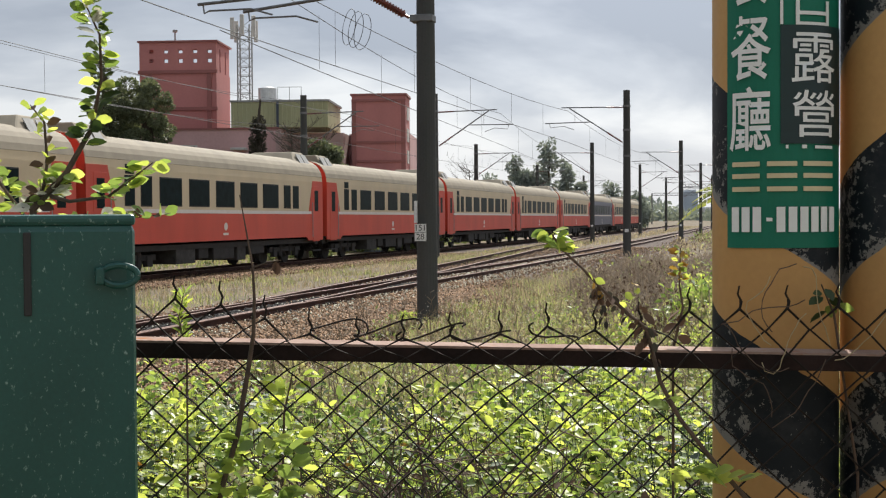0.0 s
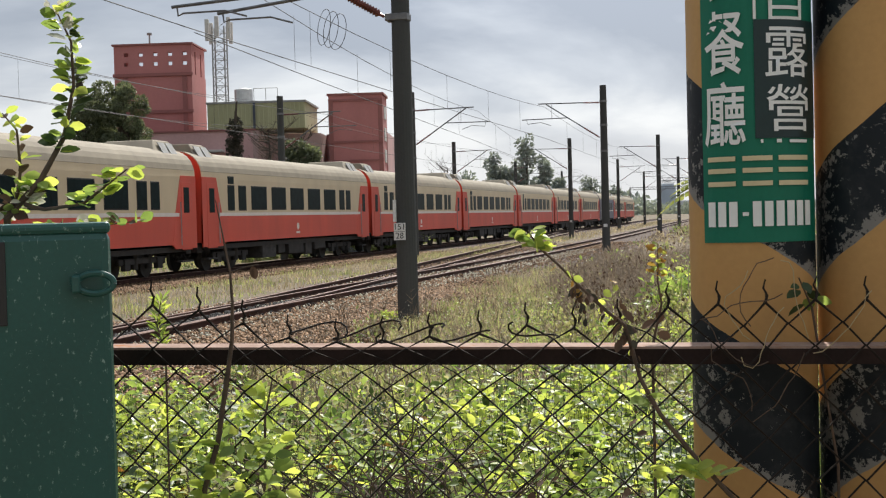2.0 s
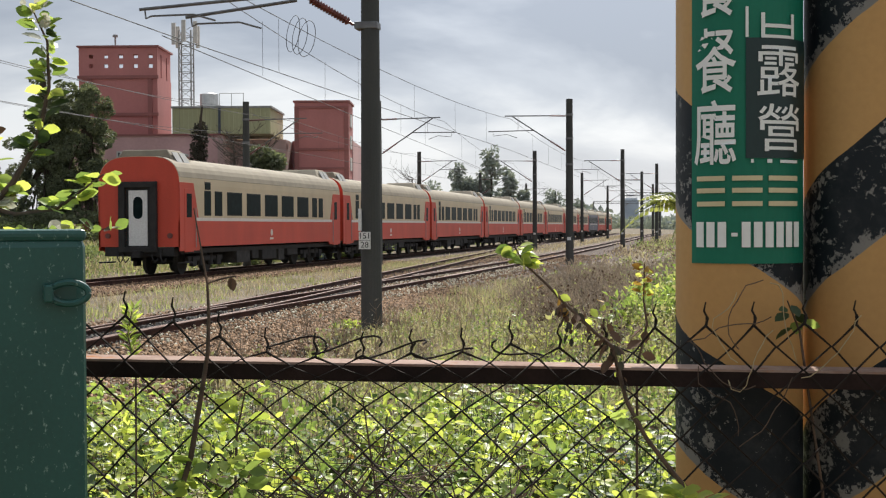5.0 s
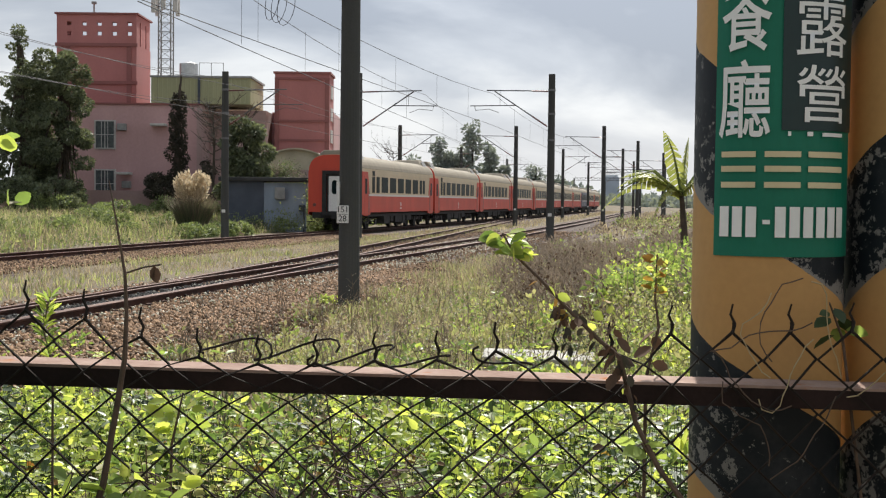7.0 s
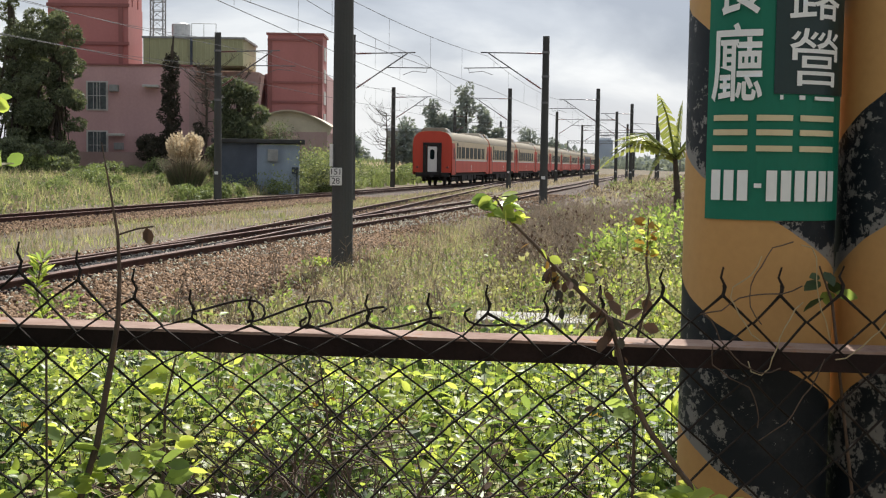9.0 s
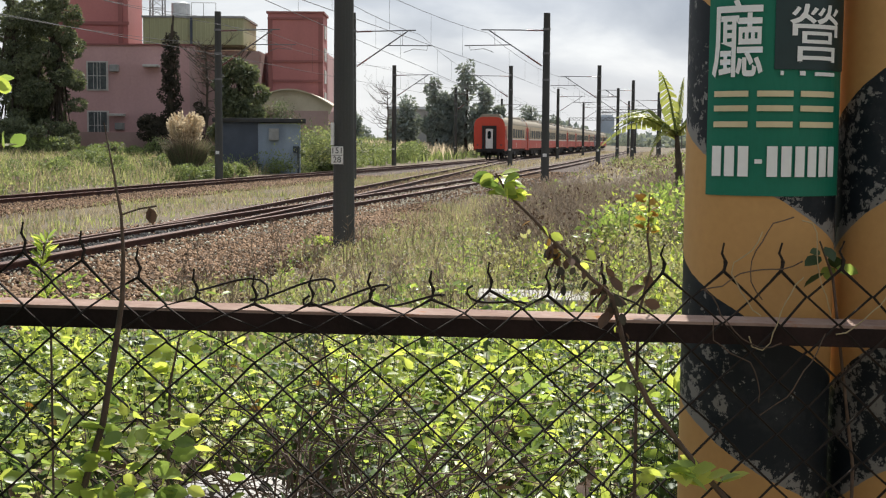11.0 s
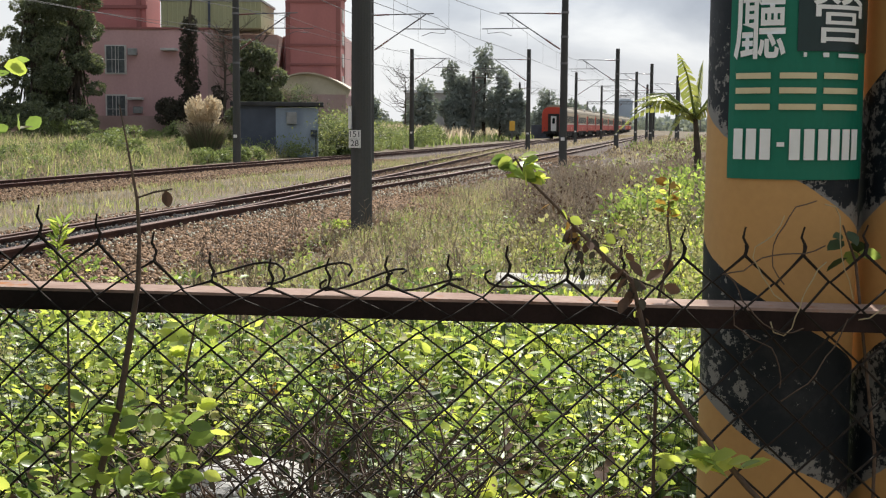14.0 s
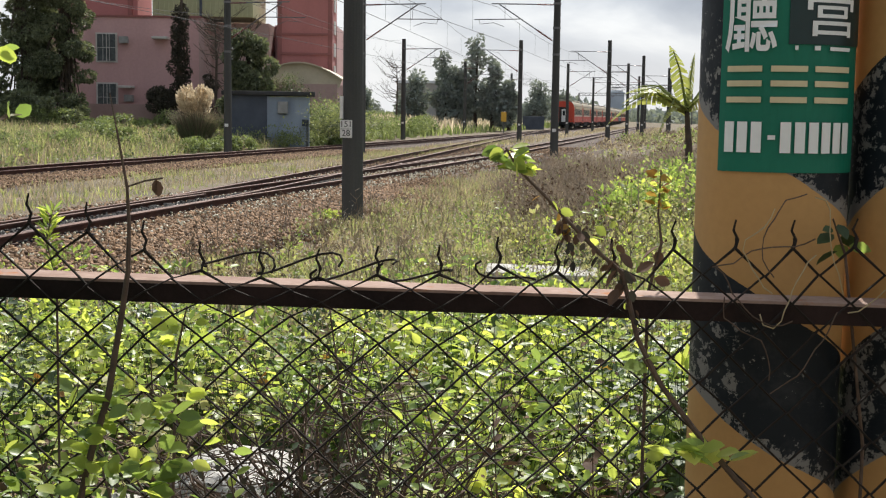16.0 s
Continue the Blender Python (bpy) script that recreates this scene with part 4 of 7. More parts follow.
part("stand", boxm(-0.5, 0.5, -0.5, 0.5, 0, 0.12), M["greypaint"], tank)
rail_r = thing("roof_railing", None, "thin grey rooftop railing", "railing")
for x in (-16.4, -15.6, -14.8):
    part("post", rod(bmesh.new(), (x, 83.0, 9.68), (x, 83.0, 10.6), 0.02, None, 5), M["greypaint"], rail_r)
part("bar", rod(bmesh.new(), (-16.4, 83.0, 10.6), (-14.8, 83.0, 10.6), 0.02, None, 5), M["greypaint"], rail_r)

# lattice mast with antennas
mast = thing("antenna_mast", Matrix.Translation((-19.35, 86.3, 9.68)), "galvanised lattice mast with panel antennas", "antenna mast")
corners = [(-0.42, -0.42), (0.42, -0.42), (0.42, 0.42), (-0.42, 0.42)]
for cx, cy in corners:
    part("leg", rod(bmesh.new(), (cx, cy, 0), (cx, cy, 5.6), 0.05, None, 6), M["greypaint"], mast)
bm = bmesh.new()
for k in range(9):
    z = 0.25 + k * 0.62
    for (ax, ay), (bx, by) in zip(corners, corners[1:] + corners[:1]):
        rod(bm, (ax, ay, z), (bx, by, z), 0.025, None, 4)
        rod(bm, (ax, ay, z), (bx, by, z + 0.62), 0.018, None, 4)
part("lattice", bm, M["greypaint"], mast)
for x, y, z in ((-0.75, -0.5, 4.6), (0.0, -0.8, 4.75), (0.75, -0.5, 4.7), (0.7, 0.5, 4.5), (-0.7, 0.5, 4.5)):
    part("antenna", boxm(x - 0.14, x + 0.14, y - 0.08, y + 0.08, z, z + 1.5, bevel=0.03), M["frame"], mast, "pale panel antenna")
    part("bracket", rod(bmesh.new(), (x, y, z + 0.4), (x * 0.55, y * 0.55, z + 0.4), 0.03, None, 5), M["greypaint"], mast)

# second tower
tower2 = thing("tower_building", None, "plain dusty red tiled tower with banded faces", "building")
X0, X1, Y0, Y1 = -11.67, -7.98, 85.0, 88.2
part("wall", boxm(X0, X1, Y0, Y1, 0, 10.15), M["pinkred"], tower2)
part("coping", boxm(X0 - 0.1, X1 + 0.1, Y0 - 0.1, Y1 + 0.1, 10.15, 10.29), M["pinkdark"], tower2)
bm = bmesh.new()
for z in (9.75, 6.9, 5.6):
    box(bm, X0 - 0.02, X1 + 0.02, Y0 - 0.10, Y0 + 0.01, z, z + 0.14)
box(bm, X0 - 0.01, X0 + 0.3, Y0 - 0.06, Y0 + 0.01, 0, 9.75); box(bm, X1 - 0.3, X1 + 0.01, Y0 - 0.06, Y0 + 0.01, 0, 9.75)
part("band", bm, M["pinkdark"], tower2)
bm = bmesh.new()
for z in (4.5, 6.0, 7.5, 9.0):
    box(bm, X1, X1 + 0.05, Y0 + 0.9, Y0 + 2.2, z - 0.45, z + 0.45)
part("window", bm, M["frame"], tower2, "pale side windows")
# curved-roof shed in front of it
low = thing("low_shed", None, "low shed with a pale curved sheet roof", "shed")
part("wall", boxm(-12.6, -7.0, 78.0, 84.0, 0, 3.5), M["pinkpale"], low)
bm = bmesh.new()
prof = [(-11.2 + 4.5 * k / 10, 3.5 + 1.35 * math.sin(math.pi * (0.22 + 0.70 * k / 10))) for k in range(11)]
bm.faces.new([bm.verts.new((x, 78.1, z - 0.05)) for x, z in prof] + [bm.verts.new((-6.9, 78.1, 3.3)), bm.verts.new((-11.1, 78.1, 3.3))])
a = [bm.verts.new((x, 77.7, z)) for x, z in prof]; b = [bm.verts.new((x, 84.2, z)) for x, z in prof]
for i in range(10):
    bm.faces.new((a[i], a[i + 1], b[i + 1], b[i]))
bmesh.ops.recalc_face_normals(bm, faces=bm.faces)
bmesh.ops.solidify(bm, geom=list(bm.faces), thickness=0.08)
part("roof", bm, mat("pale_sheet_roof", (0.62, 0.54, 0.40), (0.46, 0.39, 0.28), 0.7, scale=1, fine=10), low, "pale weathered curved roof")

# blue hut beside the line
hut = thing("trackside_hut", pose(-8.15 * 68 / 57, 68.0, 0, 0, 0, 6), "small blue-grey rendered hut with dark flat roof", "hut")
part("front_wall", boxm(-2.3, -0.18, 0, 3.0, -0.3, 2.62), M["hutdark"], hut, "dark blue sheeted wall")
# Coloured paler than the front, as if the sun reached it.
part("side_wall", boxm(-0.18, 2.1, 0.05, 3.0, -0.3, 2.55), M["hutblue"], hut, "blue-grey wall, its sunlit paleness put into the colour")
part("roof", boxm(-2.6, 2.4, -0.3, 3.2, 2.62, 2.84, bevel=0.03), M["felt"], hut, "dark flat roof slab")
part("vent_box", boxm(0.4, 0.95, -0.25, 0.05, 1.65, 2.3, bevel=0.03), M["greypaint"], hut, "rusty ventilation box")
part("meter_box", boxm(1.7, 2.05, -0.12, 0.05, 1.0, 1.35, bevel=0.02), M["hutdark"], hut)
part("conduit", rod(bmesh.new(), (1.98, -0.06, -0.2), (1.98, -0.06, 1.0), 0.04), M["hutdark"], hut)
wall_low = part("garden_wall", boxm(-27, -12.5, 79.0, 79.2, 0, 2.1), M["pinkpale"])
tagged(wall_low, "low weathered garden wall before the pink house", "wall", kind="structure")


# ---- trees and bushes ----
def clump_points(blobs, n):
    """Points in shells of blobs (x, y, z, rx, ry, rz)."""
    w = np.array([b[3] * b[5] for b in blobs]); w = w / w.sum()
    idx = rng.choice(len(blobs), n, p=w)
    B = np.array(blobs)[idx]
    d = rand_dirs(n)
    r = rng.uniform(0.35, 1.0, n) ** 0.5
    return B[:, :3] + d * B[:, 3:] * r[:, None], d


def tree(name, base, trunk_top, r, blobs, n, leaf, material, label, limbs=7, spread=0.3, category="tree"):
    t = thing(name, None, label, category)
    base, top = Vector(base), Vector(trunk_top)
    pts = [base.lerp(top, f) + Vector((math.sin(f * 5 + base.x) * 0.12, math.cos(f * 4) * 0.1, 0)) * (0 if f == 0 else 1) for f in np.linspace(0, 1, 7)]
    part("trunk", pipe(bmesh.new(), pts, [r * (1 - 0.75 * f) for f in np.linspace(0, 1, 7)], 8), M["bark"], t)
    for k in range(limbs):
        b = blobs[k % len(blobs)]
        a = base.lerp(top, 0.25 + 0.7 * (k + 0.5) / limbs)
        e = Vector(b[:3]) + Vector(rng.normal(0, 0.35, 3).tolist()) * b[3]
        m_ = a.lerp(e, 0.5) + Vector((0, 0, 0.2))
        part("limb", pipe(bmesh.new(), [a, m_, e], [r * 0.35, r * 0.22, r * 0.08], 5), M["bark"], t)
    pos, d = clump_points(blobs, n)
    aim = d + rand_dirs(n) * 0.8 + np.array([0, 0, -0.25])
    scatter("crown", SMALL_LEAF, pos, aim, rand_dirs(n, 0.2, 1), rng.uniform(0.7, 1.3, n) * leaf, None, material, t)
    return t


def uneven_blobs(cx, cy, z0, z1, rad, n, taper=0.6, lean=0.0):
    out = []
    for i in range(n):
        f = (i + rng.uniform(0, 1)) / n
        rr = rad * (1 - taper * f) * rng.uniform(0.55, 0.9)
        a = rng.uniform(0, 2 * math.pi)
        d = rad * (1 - taper * f) * rng.uniform(0.15, 0.75)
        out.append((cx + d * math.cos(a) + lean * f, cy + d * math.sin(a), z0 + (z1 - z0) * f, rr * 0.75, rr * 0.75, rr * 0.6))
    return out


def crown_lumps(cx, cy, z0, z1, rad, n, size, top=0.25):
    """Foliage masses spread unevenly inside a tall egg-shaped envelope."""
    out = []
    for i in range(n):
        f = (i + rng.uniform(0, 1)) / n
        w = rad * (top + (1 - top) * math.sin(math.pi * min(1.0, 0.30 + 0.70 * f)) ** 0.8)
        a, d = rng.uniform(0, 2 * math.pi), math.sqrt(rng.uniform(0, 1))
        k = size * rng.uniform(0.55, 1.25)
        out.append((cx + w * d * math.cos(a), cy + w * d * math.sin(a), z0 + (z1 - z0) * f, k, k, k * 0.72))
    return out


tree("tree", (-25.2, 75, 0.8), (-25.5, 75, 11.4), 0.35, crown_lumps(-25.3, 75, 0.8, 9.2, 2.7, 70, 0.62, 0.5) + crown_lumps(-25.5, 75, 8.6, 11.7, 0.8, 12, 0.36, 0.15), 42000, 0.16,
     M["leafdark"], "dense dark green tree with a ragged spire", 14)
tree("tree", (-22.9, 75.5, 0.8), (-22.9, 75, 10.0), 0.3, crown_lumps(-23.2, 75, 0.8, 10.2, 2.05, 64, 0.58, 0.5), 36000, 0.16, M["leafdark"], "dense dark green tree beside the pink house", 12)
tree("tree", (-27.8, 72, 0.8), (-28, 72, 4.5), 0.2, crown_lumps(-27.6, 72, 1.2, 4.8, 1.6, 12, 0.7, 0.5), 9000, 0.2, M["leafdark"], "low dark green tree by the house", 6)
tree("bush", (-24.2, 72.5, 0.8), (-24.2, 72.5, 2.2), 0.1, crown_lumps(-24.6, 72.5, 0.8, 2.6, 3.6, 46, 0.42, 0.7), 13000, 0.16, M["leafdark"], "dark undergrowth below the tall trees", 4, category="bush")
# ivy-clad dead trunk
tree("ivy_trunk", (-16.75, 78, 0.8), (-16.6, 78, 9.3), 0.24, [(-16.7 + rng.normal(0, 0.22), 78 + rng.normal(0, 0.2), z, rng.uniform(0.22, 0.55), 0.4, rng.uniform(0.3, 0.6)) for z in np.linspace(1.2, 7.9, 26)], 8000, 0.15,
     M["creeper"], "bare trunk wrapped in dark dry creeper", 16, category="tree")
tree("bush", (-17.3, 77.5, 0.7), (-17.3, 77.5, 2.6), 0.14, crown_lumps(-17.4, 77.5, 1.0, 2.9, 1.0, 9, 0.6, 0.6), 7000, 0.15, M["creeper"], "dark withered creeper thicket", 8, category="bush")
tree("bush", (-14.8, 77.2, 0.7), (-14.8, 77.2, 3.2), 0.12, crown_lumps(-14.9, 77.2, 1.2, 3.9, 1.3, 9, 0.4, 0.5), 3600, 0.14, M["creeper"], "thin brown creeper over bare branches", 14, category="bush")
tree("tree", (-11.9, 73, 0.4), (-11.6, 73, 6.6), 0.16, crown_lumps(-11.7, 73, 2.0, 6.0, 1.35, 18, 0.6, 0.5), 11000, 0.22, M["leafdark"], "dark shrubby tree with broad leaves", 10)


def bare_tree(base, height, spread, n, label, material=None, r=0.12):
    t = thing("bare_tree", None, label, "tree")
    b = Vector(base)
    part("trunk", pipe(bmesh.new(), [b, b + Vector((0.1, 0, height * 0.5)), b + Vector((0, 0, height * 0.8))], [r, r * 0.7, r * 0.35], 6), M["bark"], t)
    for k in range(n):
        bm = bmesh.new()
        a = b + Vector((0.05, 0, height * rng.uniform(0.3, 0.8)))
        an = rng.uniform(0, 2 * math.pi)
        l = spread * rng.uniform(0.4, 1.0)
        e = a + Vector((math.cos(an) * l, math.sin(an) * l * 0.6, rng.uniform(0.15, 0.6) * l + 0.2))
        m_ = a.lerp(e, 0.5) + Vector((0, 0, -0.15 * l))
        pipe(bm, [a, m_, e], [r * 0.35, r * 0.22, r * 0.08], 4)
        for j in range(3):
            s_ = m_.lerp(e, rng.uniform(0, 0.9))
            pipe(bm, [s_, s_ + Vector((rng.normal(0, 0.3), rng.normal(0, 0.3), rng.uniform(0.1, 0.6))) * l * 0.6], [r * 0.12, r * 0.05], 4)
        part("branch", bm, M["bark"], t)
    return t


bare_tree((-12.6, 74, 0.4), 7.8, 2.6, 34, "leafless grey-brown tree with fine branches")
bare_tree((-14.2, 76, 0.6), 8.4, 2.2, 36, "leafless tangled grey tree by the house", r=0.1)

# plumed grass clump
gp = thing("pampas_clump", None, "tall clump of grass with pale feathery plumes", "grass")
c0 = np.array([-10.93 * 60 / 54, 60.0, 0.05])
n = 3600
a = rng.uniform(0, 2 * np.pi, n); rr = np.sqrt(rng.uniform(0, 1, n))
pos = c0 + np.stack([rr * np.cos(a) * 0.55, rr * np.sin(a) * 0.45, np.zeros(n)], 1)
aim = np.stack([np.cos(a) * rr * 0.36, np.sin(a) * rr * 0.34, np.ones(n)], 1)
scatter("foliage", BLADE, pos[1500:], aim[1500:], np.stack([np.cos(a), np.sin(a), np.full(n, 0.2)], 1)[1500:], rng.uniform(0.7, 1.9, n - 1500), 0.03, M["leafdark"], gp)
scatter("foliage", BLADE, pos[:1500] + 0.02, aim[:1500], np.stack([np.cos(a), np.sin(a), np.full(n, 0.2)], 1)[:1500], rng.uniform(0.9, 2.1, 1500), 0.035, M["dryweed"], gp)
pp, aa = [], []
for k in range(46):
    an, r_ = rng.uniform(0, 2 * math.pi), math.sqrt(rng.uniform(0, 1))
    lean_ = np.array([math.cos(an) * r_ * 0.36, math.sin(an) * r_ * 0.34, 1.0])
    top = rng.uniform(2.35, 3.05) - 0.45 * r_
    for j in range(60):
        f = rng.uniform(0, 1)
        z = top - 0.75 * f
        pp.append(c0 + lean_ * z + rng.normal(0, 0.05 + 0.05 * math.sin(f * 3), 3) * np.array([1, 1, 0.4]))
        aa.append(lean_ * 0.9 + rng.normal(0, 0.4, 3))
tagged(scatter("plume", SMALL_LEAF, np.array(pp), np.array(aa), rand_dirs(len(pp)), rng.uniform(0.12, 0.28, len(pp)), 0.16, M["plume"], gp), "pale feathery seed plumes", kind="stuff")


def grass_field(name, region, n, h, w, material, label, lean=0.35, keep=None, category="grass"):
    """Upright blades over a stretch given as (s0, s1, off0, off1)."""
    s0, s1, o0, o1 = region
    s = rng.uniform(s0, s1, n); o = rng.uniform(o0, o1, n)
    x, y = s * TS + o * TC, s * TC - o * TS
    if keep is not None:
        k = keep(s, o, x, y)
        x, y, s, o = x[k], y[k], s[k], o[k]
    m = len(x)
    d = rand_dirs(m, 0, 0.3); d[:, 2] = 0
    aim = d * lean * rng.uniform(0.2, 1.4, (m, 1)) + np.array([0, 0, 1.0])
    size = rng.uniform(*h, m)
    return tagged(scatter(name, BLADE, np.stack([x, y, ground_z(x, y) - 0.03], 1), aim, d, size, w * rng.uniform(0.6, 1.3, m), material), label, category, kind="stuff")


def clear_of_rails(s, o, x, y):
    side = np.array([siding_off(v) for v in s])
    d = o - side
    return ((d < -2.2) | (d > 2.5 + 1.6 * smooth01(40, 14, s) + 0.5 * np.sin(s * 1.3))) & ~((o - np.array([main_off(v) for v in s]) > 0) & (o - np.array([main_off(v) for v in s]) < 3.0)) & (np.abs(o - np.array([main_off(v) for v in s])) > 2.2)


def weedy(size, level, seed):
    return lambda s, o, x, y: clear_of_rails(s, o, x, y) & (patch_noise(x, y, size, seed) + rng.uniform(-0.25, 0.25, len(x)) > level)


# bank behind the main line
grass_field("bank_grass", (28, 85, -36, -20.6), 13000, (0.25, 0.75), 0.04, M["grass"], "long green weeds on the bank behind the line")
grass_field("bank_straw", (28, 85, -36, -20.6), 7000, (0.3, 0.9), 0.03, M["straw"], "dry straw-coloured grass on the bank")
# between the tracks
grass_field("strip_grass", (12, 95, -15.6, -11.4), 15000, (0.08, 0.26), 0.02, M["straw"], "short dry grass between the two tracks", keep=clear_of_rails)
grass_field("strip_weeds", (12, 95, -16.0, -10.8), 18000, (0.08, 0.25), 0.025, M["grass"], "low green weeds between the tracks", keep=weedy(3, -0.08, 2.2))
# verge before the siding
grass_field("verge_grass", (8.0, 40, -7.0, -0.5), 22000, (0.10, 0.40), 0.015, M["straw"], "dry verge grass before the siding", keep=weedy(2.5, -0.25, 1.3))
grass_field("verge_weeds", (7.5, 40, -6.9, 0.5), 24000, (0.08, 0.36), 0.018, M["grass"], "green verge weeds before the siding", keep=weedy(1.8, -0.05, 5.1))
# far stretches
grass_field("far_grass", (85, 260, -60, -20.5), 14000, (0.5, 1.2), 0.16, M["scrubleaf"], "long grass far along the line")
grass_field("far_pampas", (100, 200, -34, -22.5), 1700, (0.9, 1.8), 0.22, M["plume"], "distant pale reeds along the line")
grass_field("far_straw", (70, 260, -16.0, -2), 9000, (0.1, 0.35), 0.08, M["straw"], "short dry grass far along the tracks", keep=clear_of_rails)

# dry brown weeds by the siding, green growth in front
grass_field("dry_weeds", (17, 46, -4.2, 4.5), 15000, (0.3, 0.95), 0.020, M["dryweed"], "thicket of dry brown weed stalks", 0.55,
            keep=lambda s, o, x, y: o > -4.2 + 3.2 * smooth01(30, 14, s) + 0.6 * patch_noise(x, y, 2.0, 3.3))


def leaf_carpet(name, n, x0, x1, y0, y1, zfun, size, material, label, level=-9.0, psize=0.6, seed=0.0, template=LEAF, depth=0.35):
    x, y = rng.uniform(x0, x1, n), rng.uniform(y0, y1, n)
    if level > -5:
        k = patch_noise(x, y, psize, seed) + rng.uniform(-0.2, 0.2, n) > level
        x, y = x[k], y[k]
    m = len(x)
    z = zfun(x, y) - rng.uniform(0, 1, m) ** 1.7 * depth
    d = rand_dirs(m, -0.45, 0.35)
    up = rand_dirs(m, 0.35, 1.0)
    return tagged(scatter(name, template, np.stack([x, y, z], 1), d, up, rng.uniform(0.6, 1.35, m) * size, None, material), label, "bush", kind="stuff")


def bush_top(x, y):
    h = 0.50 + 0.16 * patch_noise(x, y, 0.8, 1.0) + 0.12 * patch_noise(x, y, 0.3, 4.0)
    return ground_z(x, y) + h * (1 - 0.55 * smooth01(6.0, 9.5, y))


def shrubs(name, plots, template, label, category="bush"):
    """plots: (x, y, base z, height, radius, leaf length, leaves, material key); domes of leaves gathered by material."""
    groups = {}
    for x, y, z, h, r, ls, n, mk in plots:
        d = rand_dirs(n, -0.15, 1.0)
        f = rng.uniform(0.45, 1.0, (n, 1))
        lump = 1 + 0.25 * np.sin(d[:, :1] * 5 + x * 7) * np.cos(d[:, 1:2] * 4 + y * 5)
        pos = np.array([x, y, z]) + d * f * lump * np.array([r, r, h])
        aim = d * 0.9 + rand_dirs(n) * 0.7 + np.array([0, 0, -0.1])
        g = groups.setdefault(mk, [[], [], []])
        g[0].append(pos); g[1].append(aim); g[2].append(ls * rng.uniform(0.55, 1.35, n))
    for mk, (a_, b_, c_) in groups.items():
        m = sum(len(v) for v in a_)
        tagged(scatter(name, template, np.concatenate(a_), np.concatenate(b_), rand_dirs(m, 0.3, 1.0), np.concatenate(c_), None, M[mk]), label[mk] if isinstance(label, dict) else label, category, kind="stuff")


def low_before_rock(x, y, h):
    """Growth stays low in the hollow that opens towards the rock."""
    if -0.255 < x / y < -0.085 and y < 4.7:
        return 0.0 if y > 3.5 else min(h, 1.12 - 0.29 * y)
    return h


plots = []
for k in range(680):
    y = 2.9 + 7.4 * rng.uniform(0, 1) ** 1.15
    x = rng.uniform(-0.40 * y - 0.5, min(0.30 * y + 0.4, 2.7))
    if abs(x + 0.68) < 0.42 and y < 4.4:
        continue
    lump = noise.noise(Vector((x / 0.75, y / 0.95, 2.5)))
    if -0.45 < x < -0.2 and y < 3.6 and rng.uniform() < 0.6:
        continue
    h = (0.55 + 1.0 * lump + rng.uniform(-0.18, 0.18)) * (0.70 + 0.30 * float(smooth01(3.2, 5.0, y))) * (1 - 0.35 * float(smooth01(7.5, 10, y)))
    h = max(0.15, min(0.9, h))
    h = low_before_rock(x, y, h)
    if h < 0.1:
        continue
    tone = noise.noise(Vector((x / 0.6 + 9, y / 0.8, 6.0))) + rng.uniform(-0.35, 0.35)
    mk = "leafbright" if tone > 0.08 else ("leaf" if tone > -0.5 else "grass")
    # Shade low behind the fence is coloured in with darker leaves.
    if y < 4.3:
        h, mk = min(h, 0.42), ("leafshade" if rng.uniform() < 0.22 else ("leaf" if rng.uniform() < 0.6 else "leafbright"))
        # This hollow gets its shade from dark leaf colour.
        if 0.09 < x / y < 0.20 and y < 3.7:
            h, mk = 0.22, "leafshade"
    ls = rng.choice([rng.uniform(0.016, 0.03), rng.uniform(0.03, 0.045), rng.uniform(0.05, 0.07)], p=[0.52, 0.36, 0.12])
    z0 = float(ground_z(x, y))
    if lump > -0.12 or rng.uniform() < 0.28:
        plots.append((x, y, z0, h * 0.9, rng.uniform(0.12, 0.34), ls, int(1.7 / ls), mk))
    # Dark-coloured leaves give each shrub a shaded inside.
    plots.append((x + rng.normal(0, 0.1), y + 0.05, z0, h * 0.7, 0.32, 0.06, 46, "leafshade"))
for k in range(230):
    # sprigs of larger leaves standing over the rest
    y = rng.uniform(3.0, 7.5)
    x = rng.uniform(-0.40 * y - 0.3, min(0.30 * y + 0.3, 2.4))
    if noise.noise(Vector((x / 0.75, y / 0.95, 2.5))) < -0.1 or (-0.24 < x / y < -0.06 and y < 4.7):
        continue
    top = float(ground_z(x, y)) + rng.uniform(0.45, 0.85) * (0.65 + 0.35 * float(smooth01(3.2, 5.0, y)))
    for j in range(3):
        plots.append((x + rng.normal(0, 0.03), y + rng.normal(0, 0.03), top - 0.09 * j, 0.05, 0.06 + 0.02 * j, rng.uniform(0.035, 0.06), 12, "leafbright" if k % 3 else "leaf"))
for k in range(60):
    x, y = rng.normal(-0.31, 0.09), rng.uniform(2.5, 3.0)
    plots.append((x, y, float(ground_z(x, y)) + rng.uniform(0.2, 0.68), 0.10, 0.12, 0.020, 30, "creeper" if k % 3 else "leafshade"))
shrubs("bush_leaves", plots, LEAF, {"leaf": "green low shrubs behind the fence", "leafbright": "sunlit yellow-green shrub leaves", "grass": "pale green shrub leaves behind the fence", "leafshade": "shrub leaves coloured dark for the shade within", "creeper": "withered dark leaves on the dead twigs"})


